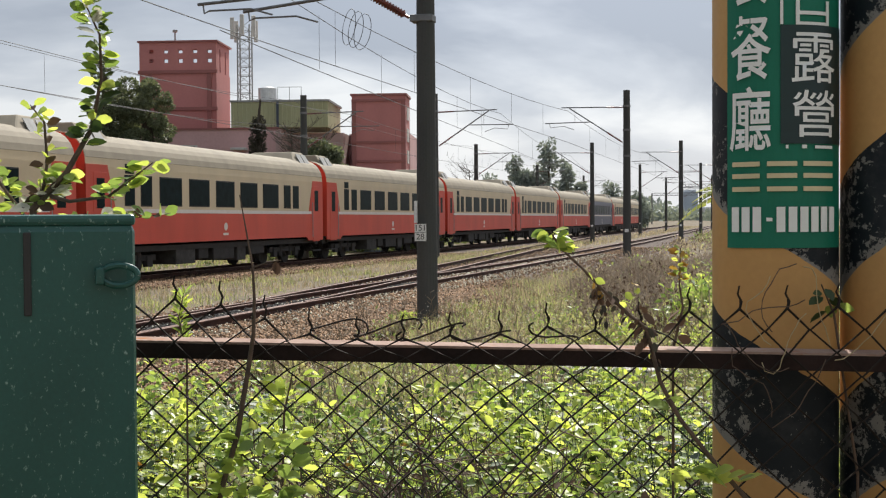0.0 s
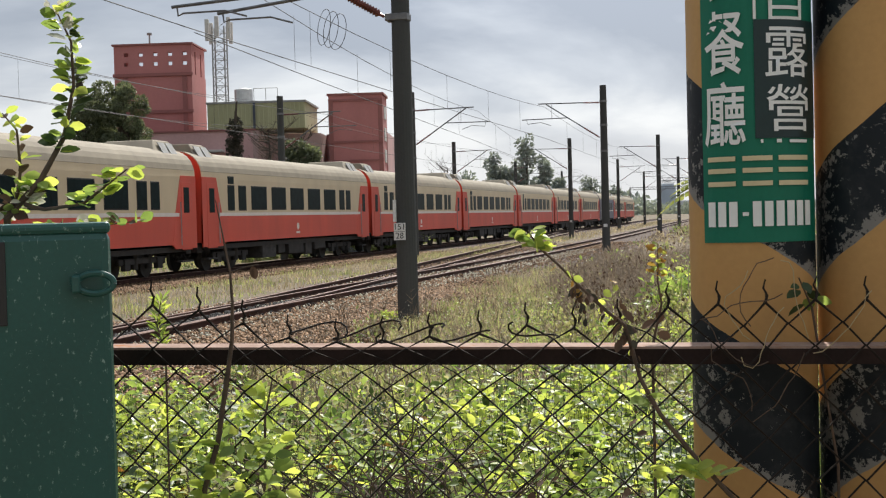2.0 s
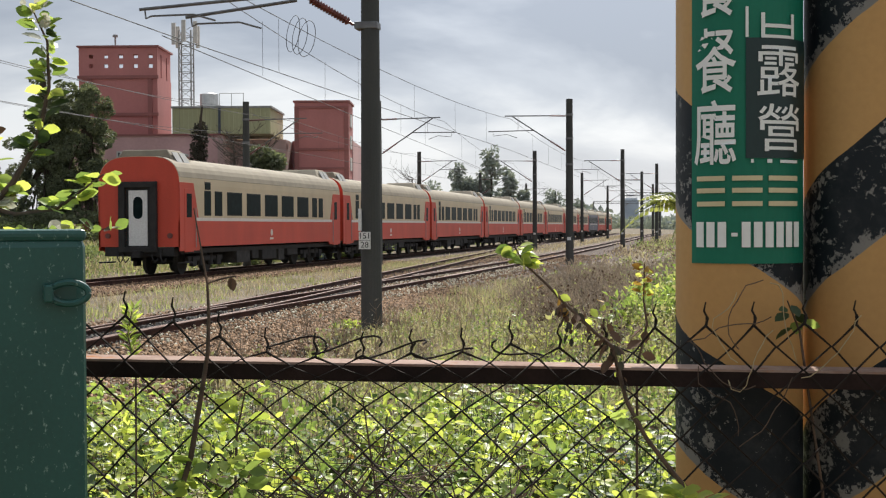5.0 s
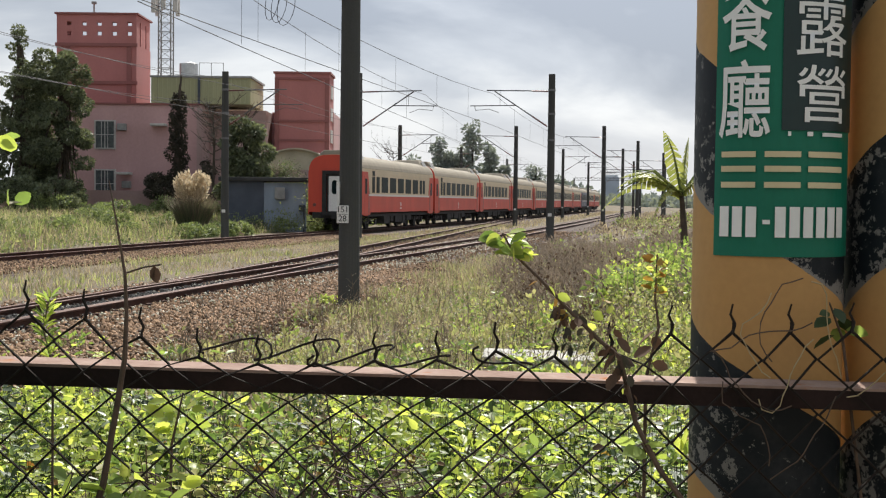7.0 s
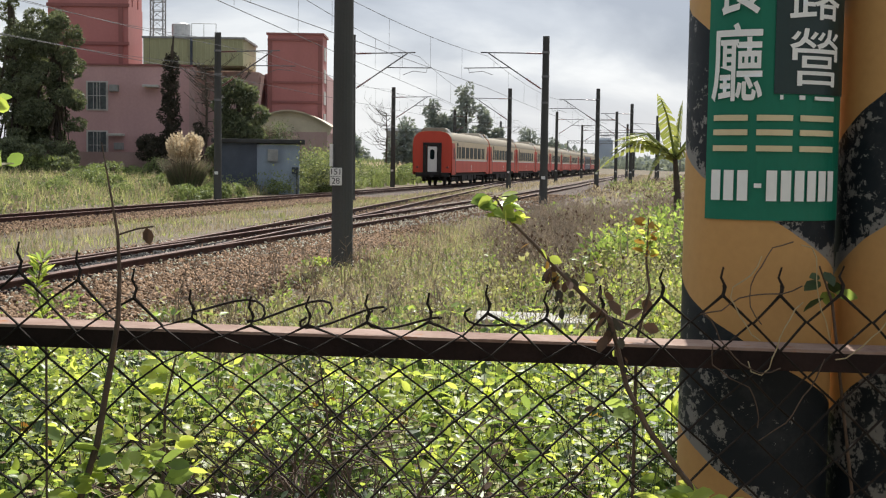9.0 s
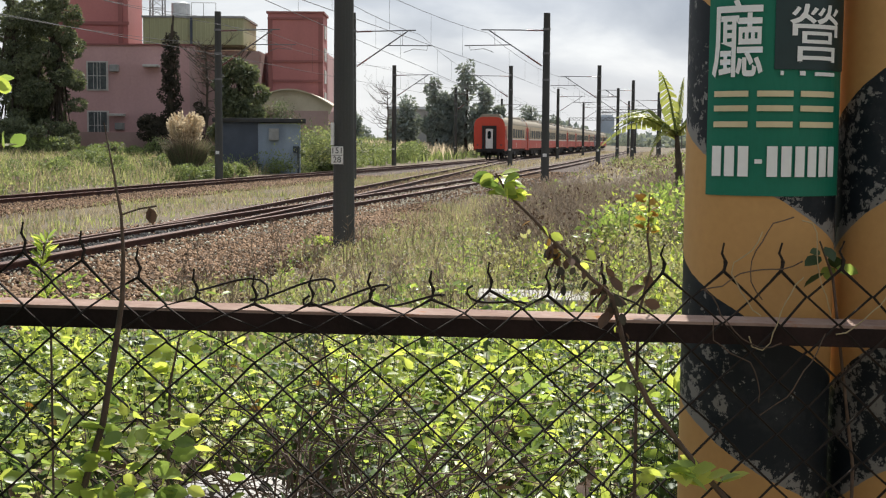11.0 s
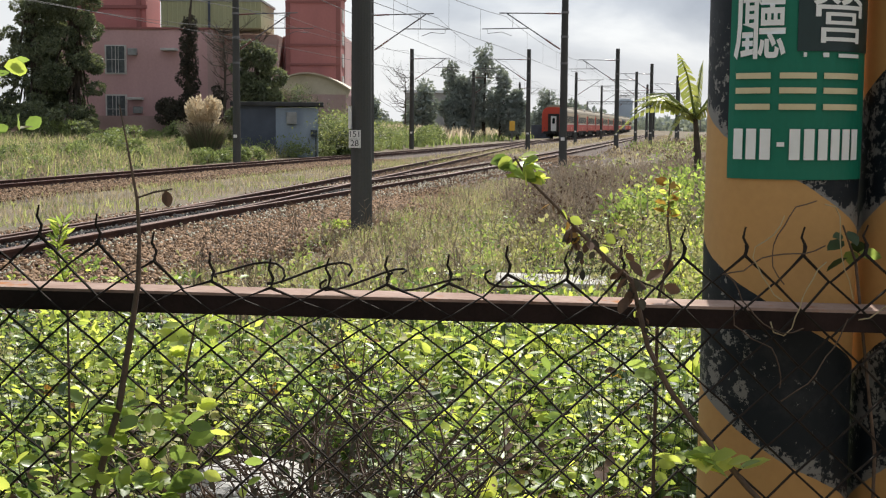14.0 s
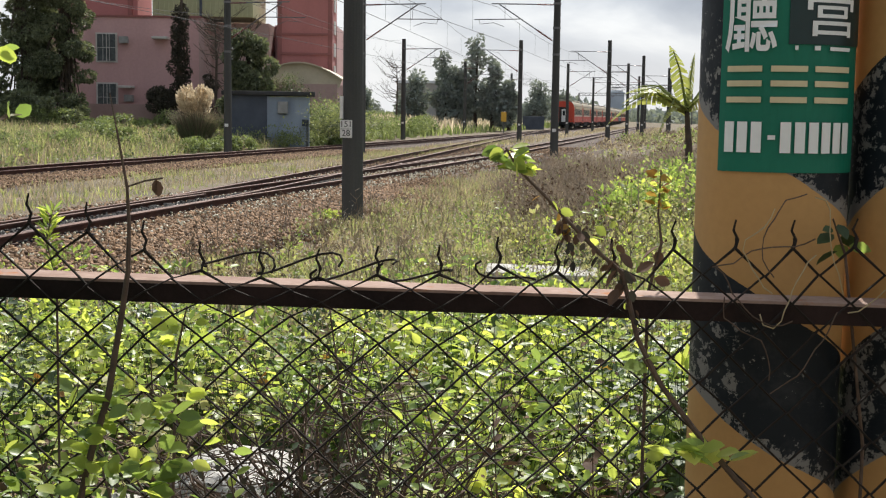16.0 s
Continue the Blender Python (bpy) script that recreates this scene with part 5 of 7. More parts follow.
def whorled_plants(n, label):
    """Upright herbs: a thin stem with whorls of broad leaves, larger and lower leaves first."""
    pos, aim, up, size, key = [], [], [], [], []
    stems = bmesh.new()
    for k in range(n):
        y = 2.15 + 5.9 * rng.uniform(0, 1)
        x = rng.uniform(-0.40 * y - 0.3, min(0.27 * y + 0.25, 2.2))
        if abs(x + 0.68) < 0.46 and y < 4.5:
            continue
        if (-0.165 < x / y < -0.07 and y < 4.4 or 0.09 < x / y < 0.20 and y < 3.7) and rng.uniform() < 0.85:
            continue
        lump = noise.noise(Vector((x / 0.75, y / 0.95, 2.5)))
        if lump < -0.20:
            continue
        z0 = float(ground_z(x, y))
        h = min(0.95, max(0.2, 0.52 + 0.75 * lump + rng.uniform(-0.2, 0.2))) * (0.62 + 0.38 * float(smooth01(2.4, 5.0, y)))
        h = low_before_rock(x, y, h)
        if h < 0.1:
            continue
        big = rng.uniform(0.022, 0.044) * (1 + 0.10 * (y - 3)) * (0.8 if rng.uniform() < 0.5 else 1.25)
        tone = noise.noise(Vector((x / 0.7 + 4, y / 0.9, 8.0))) + rng.uniform(-0.4, 0.4)
        mk = "leafbright" if tone > 0.08 + 0.15 * (y < 3.6) else "leaf"
        drier = noise.noise(Vector((x / 0.5 - 3, y / 0.8, 1.7))) + rng.uniform(-0.2, 0.2)
        if drier > 0.30:
            mk = "weedleaf"
        elif drier < -0.38:
            mk = "leafshade"
        lean = (rng.normal(0, 0.10), rng.normal(0, 0.08))
        top = Vector((x + lean[0], y + lean[1], z0 + h))
        pipe(stems, [(x, y, z0), (x + lean[0] * 0.4, y + lean[1] * 0.4, z0 + h * 0.55), top], [0.0026, 0.002, 0.0011], 3)
        tiers = int(rng.integers(3, 6))
        turn = rng.uniform(0, 6.28)
        for t_ in range(tiers):
            f = 1 - 0.60 * t_ / tiers
            c = Vector((x, y, z0)).lerp(top, f)
            m = 3 if t_ == 0 else int(rng.integers(2, 5))
            for j in range(m):
                a = turn + t_ * 1.2 + 6.283 * j / m + rng.normal(0, 0.25)
                d = (math.cos(a), math.sin(a), rng.normal(0.45 if t_ == 0 else 0.05, 0.30))
                pos.append((c.x + d[0] * 0.012, c.y + d[1] * 0.012, c.z)); aim.append(d)
                up.append((rng.normal(0, 0.42), rng.normal(0, 0.42), 1.0))
                size.append(big * (0.6 if t_ == 0 else 0.85 + 0.12 * t_) * rng.uniform(0.75, 1.25)); key.append(mk if rng.uniform() < 0.93 else "leafdead")
    tagged(part("herb_stems", stems, M["leafshade"]), "thin green stems of the herbs behind the fence", "stems", kind="stuff")
    key = np.array(key)
    for mk in ("leaf", "leafbright", "weedleaf", "leafshade", "leafdead"):
        q = key == mk
        tagged(scatter("herb_leaves", LEAF if mk in ("leaf", "leafdead") else BROAD_LEAF, np.array(pos)[q], np.array(aim)[q], np.array(up)[q], np.array(size)[q] * (1.25 if mk == "leaf" else 1.0), None, M[mk]), label[mk], "herbs", kind="stuff")


whorled_plants(2700, {"leaf": "broad mid-green leaves of herbs behind the fence", "leafbright": "broad sunlit yellow-green herb leaves", "weedleaf": "dusty pale herb leaves behind the fence", "leafshade": "dark green herb leaves low behind the fence", "leafdead": "withered brown herb leaves"})
plots = []
for k in range(2600):
    y = 8.3 + 17 * rng.uniform(0, 1) ** 1.2
    x = rng.uniform(-0.42 * y, 0.2 * y)
    s_, o_ = x * TS + y * TC, x * TC - y * TS
    if o_ < siding_off(s_) + 2.6 + 1.4 * float(smooth01(40, 14, s_)) + 0.6 * math.sin(s_ * 1.3):
        continue
    green = noise.noise(Vector((x / 1.8, y / 2.6, 3.0))) + rng.uniform(-0.3, 0.3) - 0.03 * (y - 12)
    mk = ("weedleaf", "weedleaf", "leaf", "grass")[int(rng.integers(4))] if green > -0.14 else ("grass" if rng.uniform() < 0.55 else ("dryweed" if rng.uniform() < 0.55 else "straw"))
    plots.append((x, y, float(ground_z(x, y)) - 0.02, rng.uniform(0.08, 0.42), rng.uniform(0.08, 0.34), rng.uniform(0.035, 0.075), int(rng.integers(20, 48)), mk))
shrubs("verge_leaves", plots, SMALL_LEAF, "mixed low weeds and dry tufts on the verge", "weeds")
plots = []
for k in range(46):
    # bushes round the hut and the curved shed
    x, y = rng.uniform(-7.6, -4.6), rng.uniform(66.5, 72)
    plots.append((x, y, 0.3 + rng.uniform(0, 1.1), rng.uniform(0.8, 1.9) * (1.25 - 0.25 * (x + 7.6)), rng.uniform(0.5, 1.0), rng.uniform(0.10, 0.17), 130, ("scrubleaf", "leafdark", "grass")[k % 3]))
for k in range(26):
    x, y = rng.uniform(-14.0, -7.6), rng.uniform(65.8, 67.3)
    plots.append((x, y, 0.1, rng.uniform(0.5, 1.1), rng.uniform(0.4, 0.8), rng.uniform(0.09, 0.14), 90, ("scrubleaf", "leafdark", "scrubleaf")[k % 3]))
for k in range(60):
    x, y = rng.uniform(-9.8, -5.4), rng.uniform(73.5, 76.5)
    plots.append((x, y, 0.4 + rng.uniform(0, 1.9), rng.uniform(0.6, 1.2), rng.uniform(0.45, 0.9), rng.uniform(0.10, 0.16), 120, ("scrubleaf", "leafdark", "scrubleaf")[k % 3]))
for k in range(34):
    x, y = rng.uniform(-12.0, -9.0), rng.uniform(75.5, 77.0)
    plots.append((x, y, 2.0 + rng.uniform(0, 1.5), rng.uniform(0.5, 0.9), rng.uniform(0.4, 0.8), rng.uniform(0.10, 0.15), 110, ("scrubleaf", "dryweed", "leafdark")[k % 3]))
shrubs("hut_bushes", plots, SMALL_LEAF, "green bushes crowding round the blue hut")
plots = []
for k in range(1500):
    sv, ov = rng.uniform(28, 84), -20.5 - 16 * rng.uniform(0, 1) ** 1.2
    p_ = T(sv, ov)
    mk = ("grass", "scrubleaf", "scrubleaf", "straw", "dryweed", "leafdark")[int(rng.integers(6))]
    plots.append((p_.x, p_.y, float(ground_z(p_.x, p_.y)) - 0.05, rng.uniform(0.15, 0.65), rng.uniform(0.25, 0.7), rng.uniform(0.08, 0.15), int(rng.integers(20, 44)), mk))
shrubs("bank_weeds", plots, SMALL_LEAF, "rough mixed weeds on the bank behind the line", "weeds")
plots = []
for k in range(720):
    y = rng.uniform(5.0, 34)
    x = rng.uniform(0.065 * y + 0.85, 0.27 * y + 1.2)
    if y > 15:
        x = rng.uniform(0.045 * y + 0.0, 0.25 * y)
    dry = 0.6 * noise.noise(Vector((x / 1.6, y / 3.0, 9.0))) + 0.10 * (y - 14.5) - 7.0 * max(0, x / y - 0.115) + rng.uniform(-0.25, 0.25)
    mk = ("dryweed" if rng.uniform() < 0.75 else "leafdead") if dry > 0.05 else ("weedleaf", "leaf", "weedleaf", "weedleaf", "leafbright", "grass")[int(rng.integers(6))]
    if dry > 0.05 and rng.uniform() < 0.10:
        mk = "grass"
    plots.append((x, y, float(ground_z(x, y)) - 0.05, rng.uniform(0.25, 0.75), rng.uniform(0.22, 0.55), rng.uniform(0.025, 0.055) * (1 + 0.03 * y), int(rng.integers(90, 170)), mk))
for k in range(90):
    # rank growth before the banana plant
    y = rng.uniform(17, 25)
    r_ = rng.uniform(0.135, 0.215)
    mk = ("leaf", "dryweed", "leafbright", "grass", "leaf")[k % 5]
    plots.append((r_ * y, y, float(ground_z(r_ * y, y)) + rng.uniform(0, 0.35), rng.uniform(0.35, 0.85) * (0.55 + 6 * (r_ - 0.13)), rng.uniform(0.3, 0.6), rng.uniform(0.06, 0.11), 110, mk))
for k in range(900):
    sv, ov = rng.uniform(34, 150), rng.uniform(-4.6, 16)
    p_ = T(sv, ov)
    mk = ("dryweed", "dryweed", "straw", "leafdead", "grass", "leaf")[int(rng.integers(6))]
    plots.append((p_.x, p_.y, float(ground_z(p_.x, p_.y)) - 0.08, rng.uniform(0.2, 0.8), rng.uniform(0.4, 1.1), rng.uniform(0.10, 0.2), int(rng.integers(30, 60)), mk))
for x, y, r, h, mk in ((-2.15, 21.0, 0.28, 0.22, "leaf"), (-2.0, 21.2, 0.2, 0.18, "leafbright"), (-1.25, 20.8, 0.22, 0.16, "grass"), (-4.4, 14.6, 0.25, 0.2, "leaf")):
    plots.append((x, y, -0.15, h, r, 0.07, 120, mk))
for k in range(16):
    # dark shrub behind the slab
    x, y = 1.55 + rng.normal(0, 0.28), 13.6 + rng.normal(0, 0.25)
    plots.append((x, y, float(ground_z(x, y)) - 0.05, rng.uniform(0.3, 0.5), rng.uniform(0.2, 0.34), 0.04, 150, "leafshade" if k % 4 else "leaf"))
shrubs("mound_leaves", plots, SMALL_LEAF, "tangle of green vines and dry weeds over the mound")
leaf_carpet("bush_leaves", 110, -3.0, 2.6, 4.8, 8.5, lambda x, y: bush_top(x, y) + 0.02, 0.07, M["leafyellow"], "scattered yellowed leaves", -9, depth=0.2)
leaf_carpet("bush_litter", 5000, -3.0, 2.6, 2.6, 8.0, lambda x, y: bush_top(x, y) - 0.2, 0.06, M["leafdead"], "withered brown leaves under the shrubs", -9, depth=0.3)
# small pale flowers and seed heads in the verge
n = 4200
y = rng.uniform(8.5, 24, n); x = rng.uniform(-0.3, 0.2, n) * y
k = (x * TC - y * TS) > -6.3
x, y = x[k], y[k]
tagged(scatter("verge_flowers", SMALL_LEAF, np.stack([x, y, ground_z(x, y) + rng.uniform(0.12, 0.42, len(x))], 1), rand_dirs(len(x)), rand_dirs(len(x)), rng.uniform(0.014, 0.034, len(x)), None, M["petal"]),
       "small pale flowers and seed heads in the weeds", "flowers", kind="stuff")
# dry upright stalks
sk = bmesh.new()
for k in range(480):
    y = rng.uniform(8.5, 22)
    x = rng.uniform(-0.22 * y, 0.22 * y)
    if x * TC - y * TS < -6.0:
        continue
    b = Vector((x, y, float(ground_z(x, y))))
    h = rng.uniform(0.25, 0.7)
    m_ = b + Vector((rng.normal(0, 0.05), 0, h * 0.6)); e = m_ + Vector((rng.normal(0, 0.08), 0, h * 0.4))
    pipe(sk, [b, m_, e], [0.006, 0.005, 0.003], 3)
    for j in range(3):
        a = m_.lerp(e, rng.uniform(0, 1))
        pipe(sk, [a, a + Vector((rng.normal(0, 0.09), rng.normal(0, 0.05), rng.uniform(0.03, 0.12)))], [0.004, 0.002], 3)
tagged(part("dry_stalks", sk, M["dryweed"]), "dry brown weed stalks standing in the verge", "stalks", kind="stuff")

# dead twigs in the shrubs
tw = bmesh.new()
for k in range(380):
    x, y = (rng.normal(-0.31, 0.10), rng.uniform(2.5, 3.1)) if k % 5 < 3 else ((rng.normal(0.42, 0.2), rng.uniform(2.7, 3.3)) if k % 5 == 3 else (rng.normal(0.2, 0.9), rng.uniform(3.0, 6.0)))
    b = Vector((x, y, float(ground_z(x, y))))
    h = rng.uniform(0.5, 1.05) * (1 - 0.45 * min(1.0, abs(x + 0.3) / 0.7))
    pts = [b]
    d = Vector((rng.normal(0, 0.3), rng.normal(0, 0.2), 1))
    for j in range(5):
        d = (d + Vector((rng.normal(0, 0.35), rng.normal(0, 0.25), rng.normal(-0.08, 0.2)))).normalized()
        pts.append(pts[-1] + d * h / 5)
    pipe(tw, pts, [0.008, 0.007, 0.0055, 0.0042, 0.003, 0.0016], 4)
    for j in range(9):
        a = pts[2 + j % 4].lerp(pts[min(5, 3 + j % 4)], rng.uniform(0, 1))
        e = a + Vector((rng.normal(0, 0.09), rng.normal(0, 0.07), rng.uniform(-0.05, 0.10)))
        pipe(tw, [a, a.lerp(e, 0.5) + Vector((0, 0, rng.normal(0, 0.02))), e], [0.0022, 0.0016, 0.001], 3)
tagged(part("dead_twigs", tw, M["twig"]), "tangle of thin dead twigs in the shrubs", "twigs", kind="stuff")


# rock and concrete slabs
def rock(name, loc, size, seed, material, label, category="rock"):
    bm = bmesh.new()
    bmesh.ops.create_icosphere(bm, subdivisions=4, radius=1)
    for v in bm.verts:
        p = v.co.copy()
        k = 1 + 0.35 * noise.noise(p * 1.1 + Vector((seed, 0, 0))) + 0.13 * noise.noise(p * 3.3 + Vector((0, seed, 0))) + 0.05 * noise.noise(p * 9)
        q = p * k
        q = Vector((q.x, q.y, min(q.z, 0.78 - 0.25 * q.x)))
        v.co = Vector((q.x * size[0], q.y * size[1], q.z * size[2]))
    ob = part(name, bm, material)
    ob.location = loc
    return tagged(ob, label, category)


rock("rock", (-0.71, 4.15, 0.28), (0.38, 0.28, 0.24), 2.0, M["rock"], "pale grey broken rock among the shrubs")
rock("rock", (-1.06, 4.2, 0.18), (0.2, 0.2, 0.16), 5.0, M["rock"], "small pale rock beside the larger one")
slab = part("concrete_slab", boxm(-0.55, 0.75, -0.3, 0.3, -0.06, 0.035, bevel=0.012), M["slab"])
slab.matrix_basis = pose(0.95, 13.1, 0.02, 2, 1, -4)
tagged(slab, "pale concrete slab lying in the weeds", "slab")

# banana plant on the mound
bp = thing("banana_plant", None, "banana plant with torn yellow-green leaves", "plant")
b0 = Vector((5.35, 28.0, 0.2))
part("stem", pipe(bmesh.new(), [b0, b0 + Vector((-0.03, 0, 0.9)), b0 + Vector((-0.1, 0, 1.7))], [0.10, 0.08, 0.05], 10), M["bark"], bp)


def banana_leaf(tip, droop, width):
    bm = bmesh.new()
    a = b0 + Vector((-0.1, 0, 1.65)); e = Vector(tip)
    m_ = a.lerp(e, 0.5) + Vector((0, 0, droop))
    n_ = 16
    side = (e - a).cross(Vector((0, 0.35, 1))).normalized()
    for i in range(n_):
        f0, f1 = i / n_, (i + 0.82) / n_
        def pt(f):
            return a * (1 - f) ** 2 + m_ * 2 * f * (1 - f) + e * f * f
        w0, w1 = (width * max(0.06, math.sin(math.pi * min(1, 0.12 + 0.88 * f) ** 0.8)) for f in (f0, f1))
        for sgn in (-1, 1):
            dz = Vector((0, 0, -0.35 * width - rng.uniform(0, 0.08)))
            vs = [pt(f0), pt(f1), pt(f1) + side * sgn * w1 + dz * w1 / width, pt(f0) + side * sgn * w0 + dz * w0 / width]
            bm.faces.new([bm.verts.new(v) for v in vs])
    pipe(bm, [a, a.lerp(m_, 0.6).lerp(m_.lerp(e, 0.3), 0.4), e.lerp(m_, 0.4)], [0.035, 0.025, 0.01], 5)
    part("leaf", bm, M["banana"], bp)


for tip, dr, w in (((4.75, 27.6, 3.25), 0.45, 0.2), ((5.45, 28.3, 3.15), 0.3, 0.16), ((3.75, 27.8, 1.95), 0.75, 0.24), ((3.9, 28.2, 2.2), 0.6, 0.2),
                   ((3.45, 28.0, 1.45), 0.95, 0.2), ((6.3, 28.5, 2.4), 0.6, 0.22), ((6.0, 27.5, 1.5), 0.8, 0.2), ((4.5, 27.4, 1.2), 0.8, 0.18)):
    banana_leaf(tip, dr, w)

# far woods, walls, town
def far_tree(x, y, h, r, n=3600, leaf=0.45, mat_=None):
    tree("tree", (x, y, 0), (x, y, h * 0.85), 0.25, uneven_blobs(x, y, h * 0.2, h * 0.98, r, 22, 0.65), n, leaf, mat_ or M["farleaf"], "dark green tree beyond the line, haze mixed into its colour", 6)


for x, h, r in ((0.8, 9.5, 2.2), (4.6, 11.5, 2.4), (-2.8, 7.0, 2.5), (2.6, 7.2, 2.4), (6.6, 8.6, 2.0), (8.6, 6.0, 2.2)):
    far_tree(x - 1.5, 152, h, r)
for x, h, r in ((14, 7.2, 3.0), (18, 5.6, 2.6), (-14, 6, 3.0), (-20, 6.5, 3.5)):
    far_tree(x, 200, h, r)
bare_tree((-6.0, 140, 0), 9.0, 3.4, 40, "distant leafless grey tree beyond the line", M["palebark"], r=0.1)
def scrub(stations, offs, r, n, leaf, material, label):
    pts = [T(sv, o) for sv, o in zip(stations, offs)]
    blobs = []
    for i, p in enumerate(pts):
        gz_ = float(ground_z(p.x, p.y))
        for k in range(3):
            rr = r * rng.uniform(0.5, 1.0)
            blobs.append((p.x + rng.normal(0, r * 0.5), p.y + rng.normal(0, r * 0.5), gz_ + rr * rng.uniform(0.3, 1.1), rr, rr, rr * 0.75))
    c = pts[len(pts) // 2]
    tree("scrub", (c.x, c.y, float(ground_z(c.x, c.y)) - 0.1), (c.x, c.y, float(ground_z(c.x, c.y)) + 0.5), 0.05, blobs, n, leaf, material, label, 0, category="bush")


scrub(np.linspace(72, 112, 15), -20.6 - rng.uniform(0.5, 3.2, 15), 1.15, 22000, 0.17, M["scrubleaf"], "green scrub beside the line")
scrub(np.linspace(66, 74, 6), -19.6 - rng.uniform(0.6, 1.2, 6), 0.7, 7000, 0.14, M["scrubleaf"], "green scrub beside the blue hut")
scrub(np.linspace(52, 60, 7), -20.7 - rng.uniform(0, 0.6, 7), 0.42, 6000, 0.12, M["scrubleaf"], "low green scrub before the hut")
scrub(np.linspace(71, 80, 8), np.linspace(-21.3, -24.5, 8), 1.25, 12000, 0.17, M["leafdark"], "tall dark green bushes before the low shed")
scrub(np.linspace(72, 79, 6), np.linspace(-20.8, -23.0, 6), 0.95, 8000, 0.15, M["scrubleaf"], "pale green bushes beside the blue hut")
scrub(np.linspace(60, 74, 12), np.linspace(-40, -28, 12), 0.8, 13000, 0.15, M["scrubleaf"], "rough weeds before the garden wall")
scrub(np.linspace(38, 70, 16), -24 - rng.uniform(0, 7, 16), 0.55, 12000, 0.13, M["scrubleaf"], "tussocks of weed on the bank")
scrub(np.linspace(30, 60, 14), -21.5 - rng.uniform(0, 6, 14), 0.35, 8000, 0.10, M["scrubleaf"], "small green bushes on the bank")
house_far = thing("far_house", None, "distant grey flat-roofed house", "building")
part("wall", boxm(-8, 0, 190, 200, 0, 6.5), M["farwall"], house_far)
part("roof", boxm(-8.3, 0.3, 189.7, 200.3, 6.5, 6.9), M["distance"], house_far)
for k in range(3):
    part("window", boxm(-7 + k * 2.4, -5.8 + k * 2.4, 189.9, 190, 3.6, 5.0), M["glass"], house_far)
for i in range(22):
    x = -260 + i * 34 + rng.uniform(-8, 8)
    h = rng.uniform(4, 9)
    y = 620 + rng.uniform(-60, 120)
    b = thing("far_building", None, "distant building, pale with haze put into its colour", "building", "far town")
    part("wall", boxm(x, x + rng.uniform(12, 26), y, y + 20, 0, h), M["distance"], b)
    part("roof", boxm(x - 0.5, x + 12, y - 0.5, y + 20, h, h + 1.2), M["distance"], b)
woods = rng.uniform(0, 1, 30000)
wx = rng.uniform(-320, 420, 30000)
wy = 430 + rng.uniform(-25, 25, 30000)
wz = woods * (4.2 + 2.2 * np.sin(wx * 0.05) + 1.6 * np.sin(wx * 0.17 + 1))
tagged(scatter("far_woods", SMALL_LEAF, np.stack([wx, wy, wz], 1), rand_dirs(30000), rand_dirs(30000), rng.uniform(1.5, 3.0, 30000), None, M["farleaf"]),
       "low belt of trees on the horizon, haze mixed into its colour", "trees", kind="stuff")
# trackside cabinets far along the line
for s_, o_, w, h, mt, lb in ((142, -19.2, 0.6, 2.2, "yellowbox", "small yellow trackside cabinet on a post"), (178, -19.8, 3.0, 1.8, "hutdark", "long dark green trackside cabinet")):
    cb = thing("trackside_cabinet", Matrix.Translation(T(s_, o_)), lb, "cabinet")
    part("post", boxm(-0.06, 0.06, -0.06, 0.06, -0.2, h * 0.55), M["steel"], cb)
    part("body", boxm(-w / 2, w / 2, -0.3, 0.3, h * 0.5 if w < 1 else -0.1, h, bevel=0.03), M[mt], cb)
# portal gantries over the tracks
for s_, o0, o1 in ((236, -12.5, 2.0), (318, -24.0, 4.0)):
    g = thing("portal_gantry", Matrix.Translation(T(s_, 0)) @ pose(0, 0, 0, 0, 0, -TURN), "grey steel lattice gantry spanning the tracks", "gantry")
    for o in (o0, o1):
        part("post", boxm(o - 0.15, o + 0.15, -0.15, 0.15, -0.3, 7.9), M["steel"], g)
    bm = bmesh.new()
    for z in (7.3, 7.9):
        box(bm, o0, o1, -0.05, 0.05, z - 0.05, z + 0.05)
    k = o0
    while k < o1 - 0.5:
        rod(bm, (k, 0, 7.3), (k + 0.6, 0, 7.9), 0.04, None, 4); rod(bm, (k + 0.6, 0, 7.9), (k + 1.2, 0, 7.3), 0.04, None, 4)
        k += 1.2
    part("lattice_beam", bm, M["steel"], g)
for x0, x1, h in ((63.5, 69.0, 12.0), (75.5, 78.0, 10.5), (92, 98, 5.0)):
    b = thing("far_building", None, "blue-grey distant tower block, haze put into its colour", "building", "far town")
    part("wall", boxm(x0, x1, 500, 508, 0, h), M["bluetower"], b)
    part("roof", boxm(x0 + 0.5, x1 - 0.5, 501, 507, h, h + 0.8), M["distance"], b)


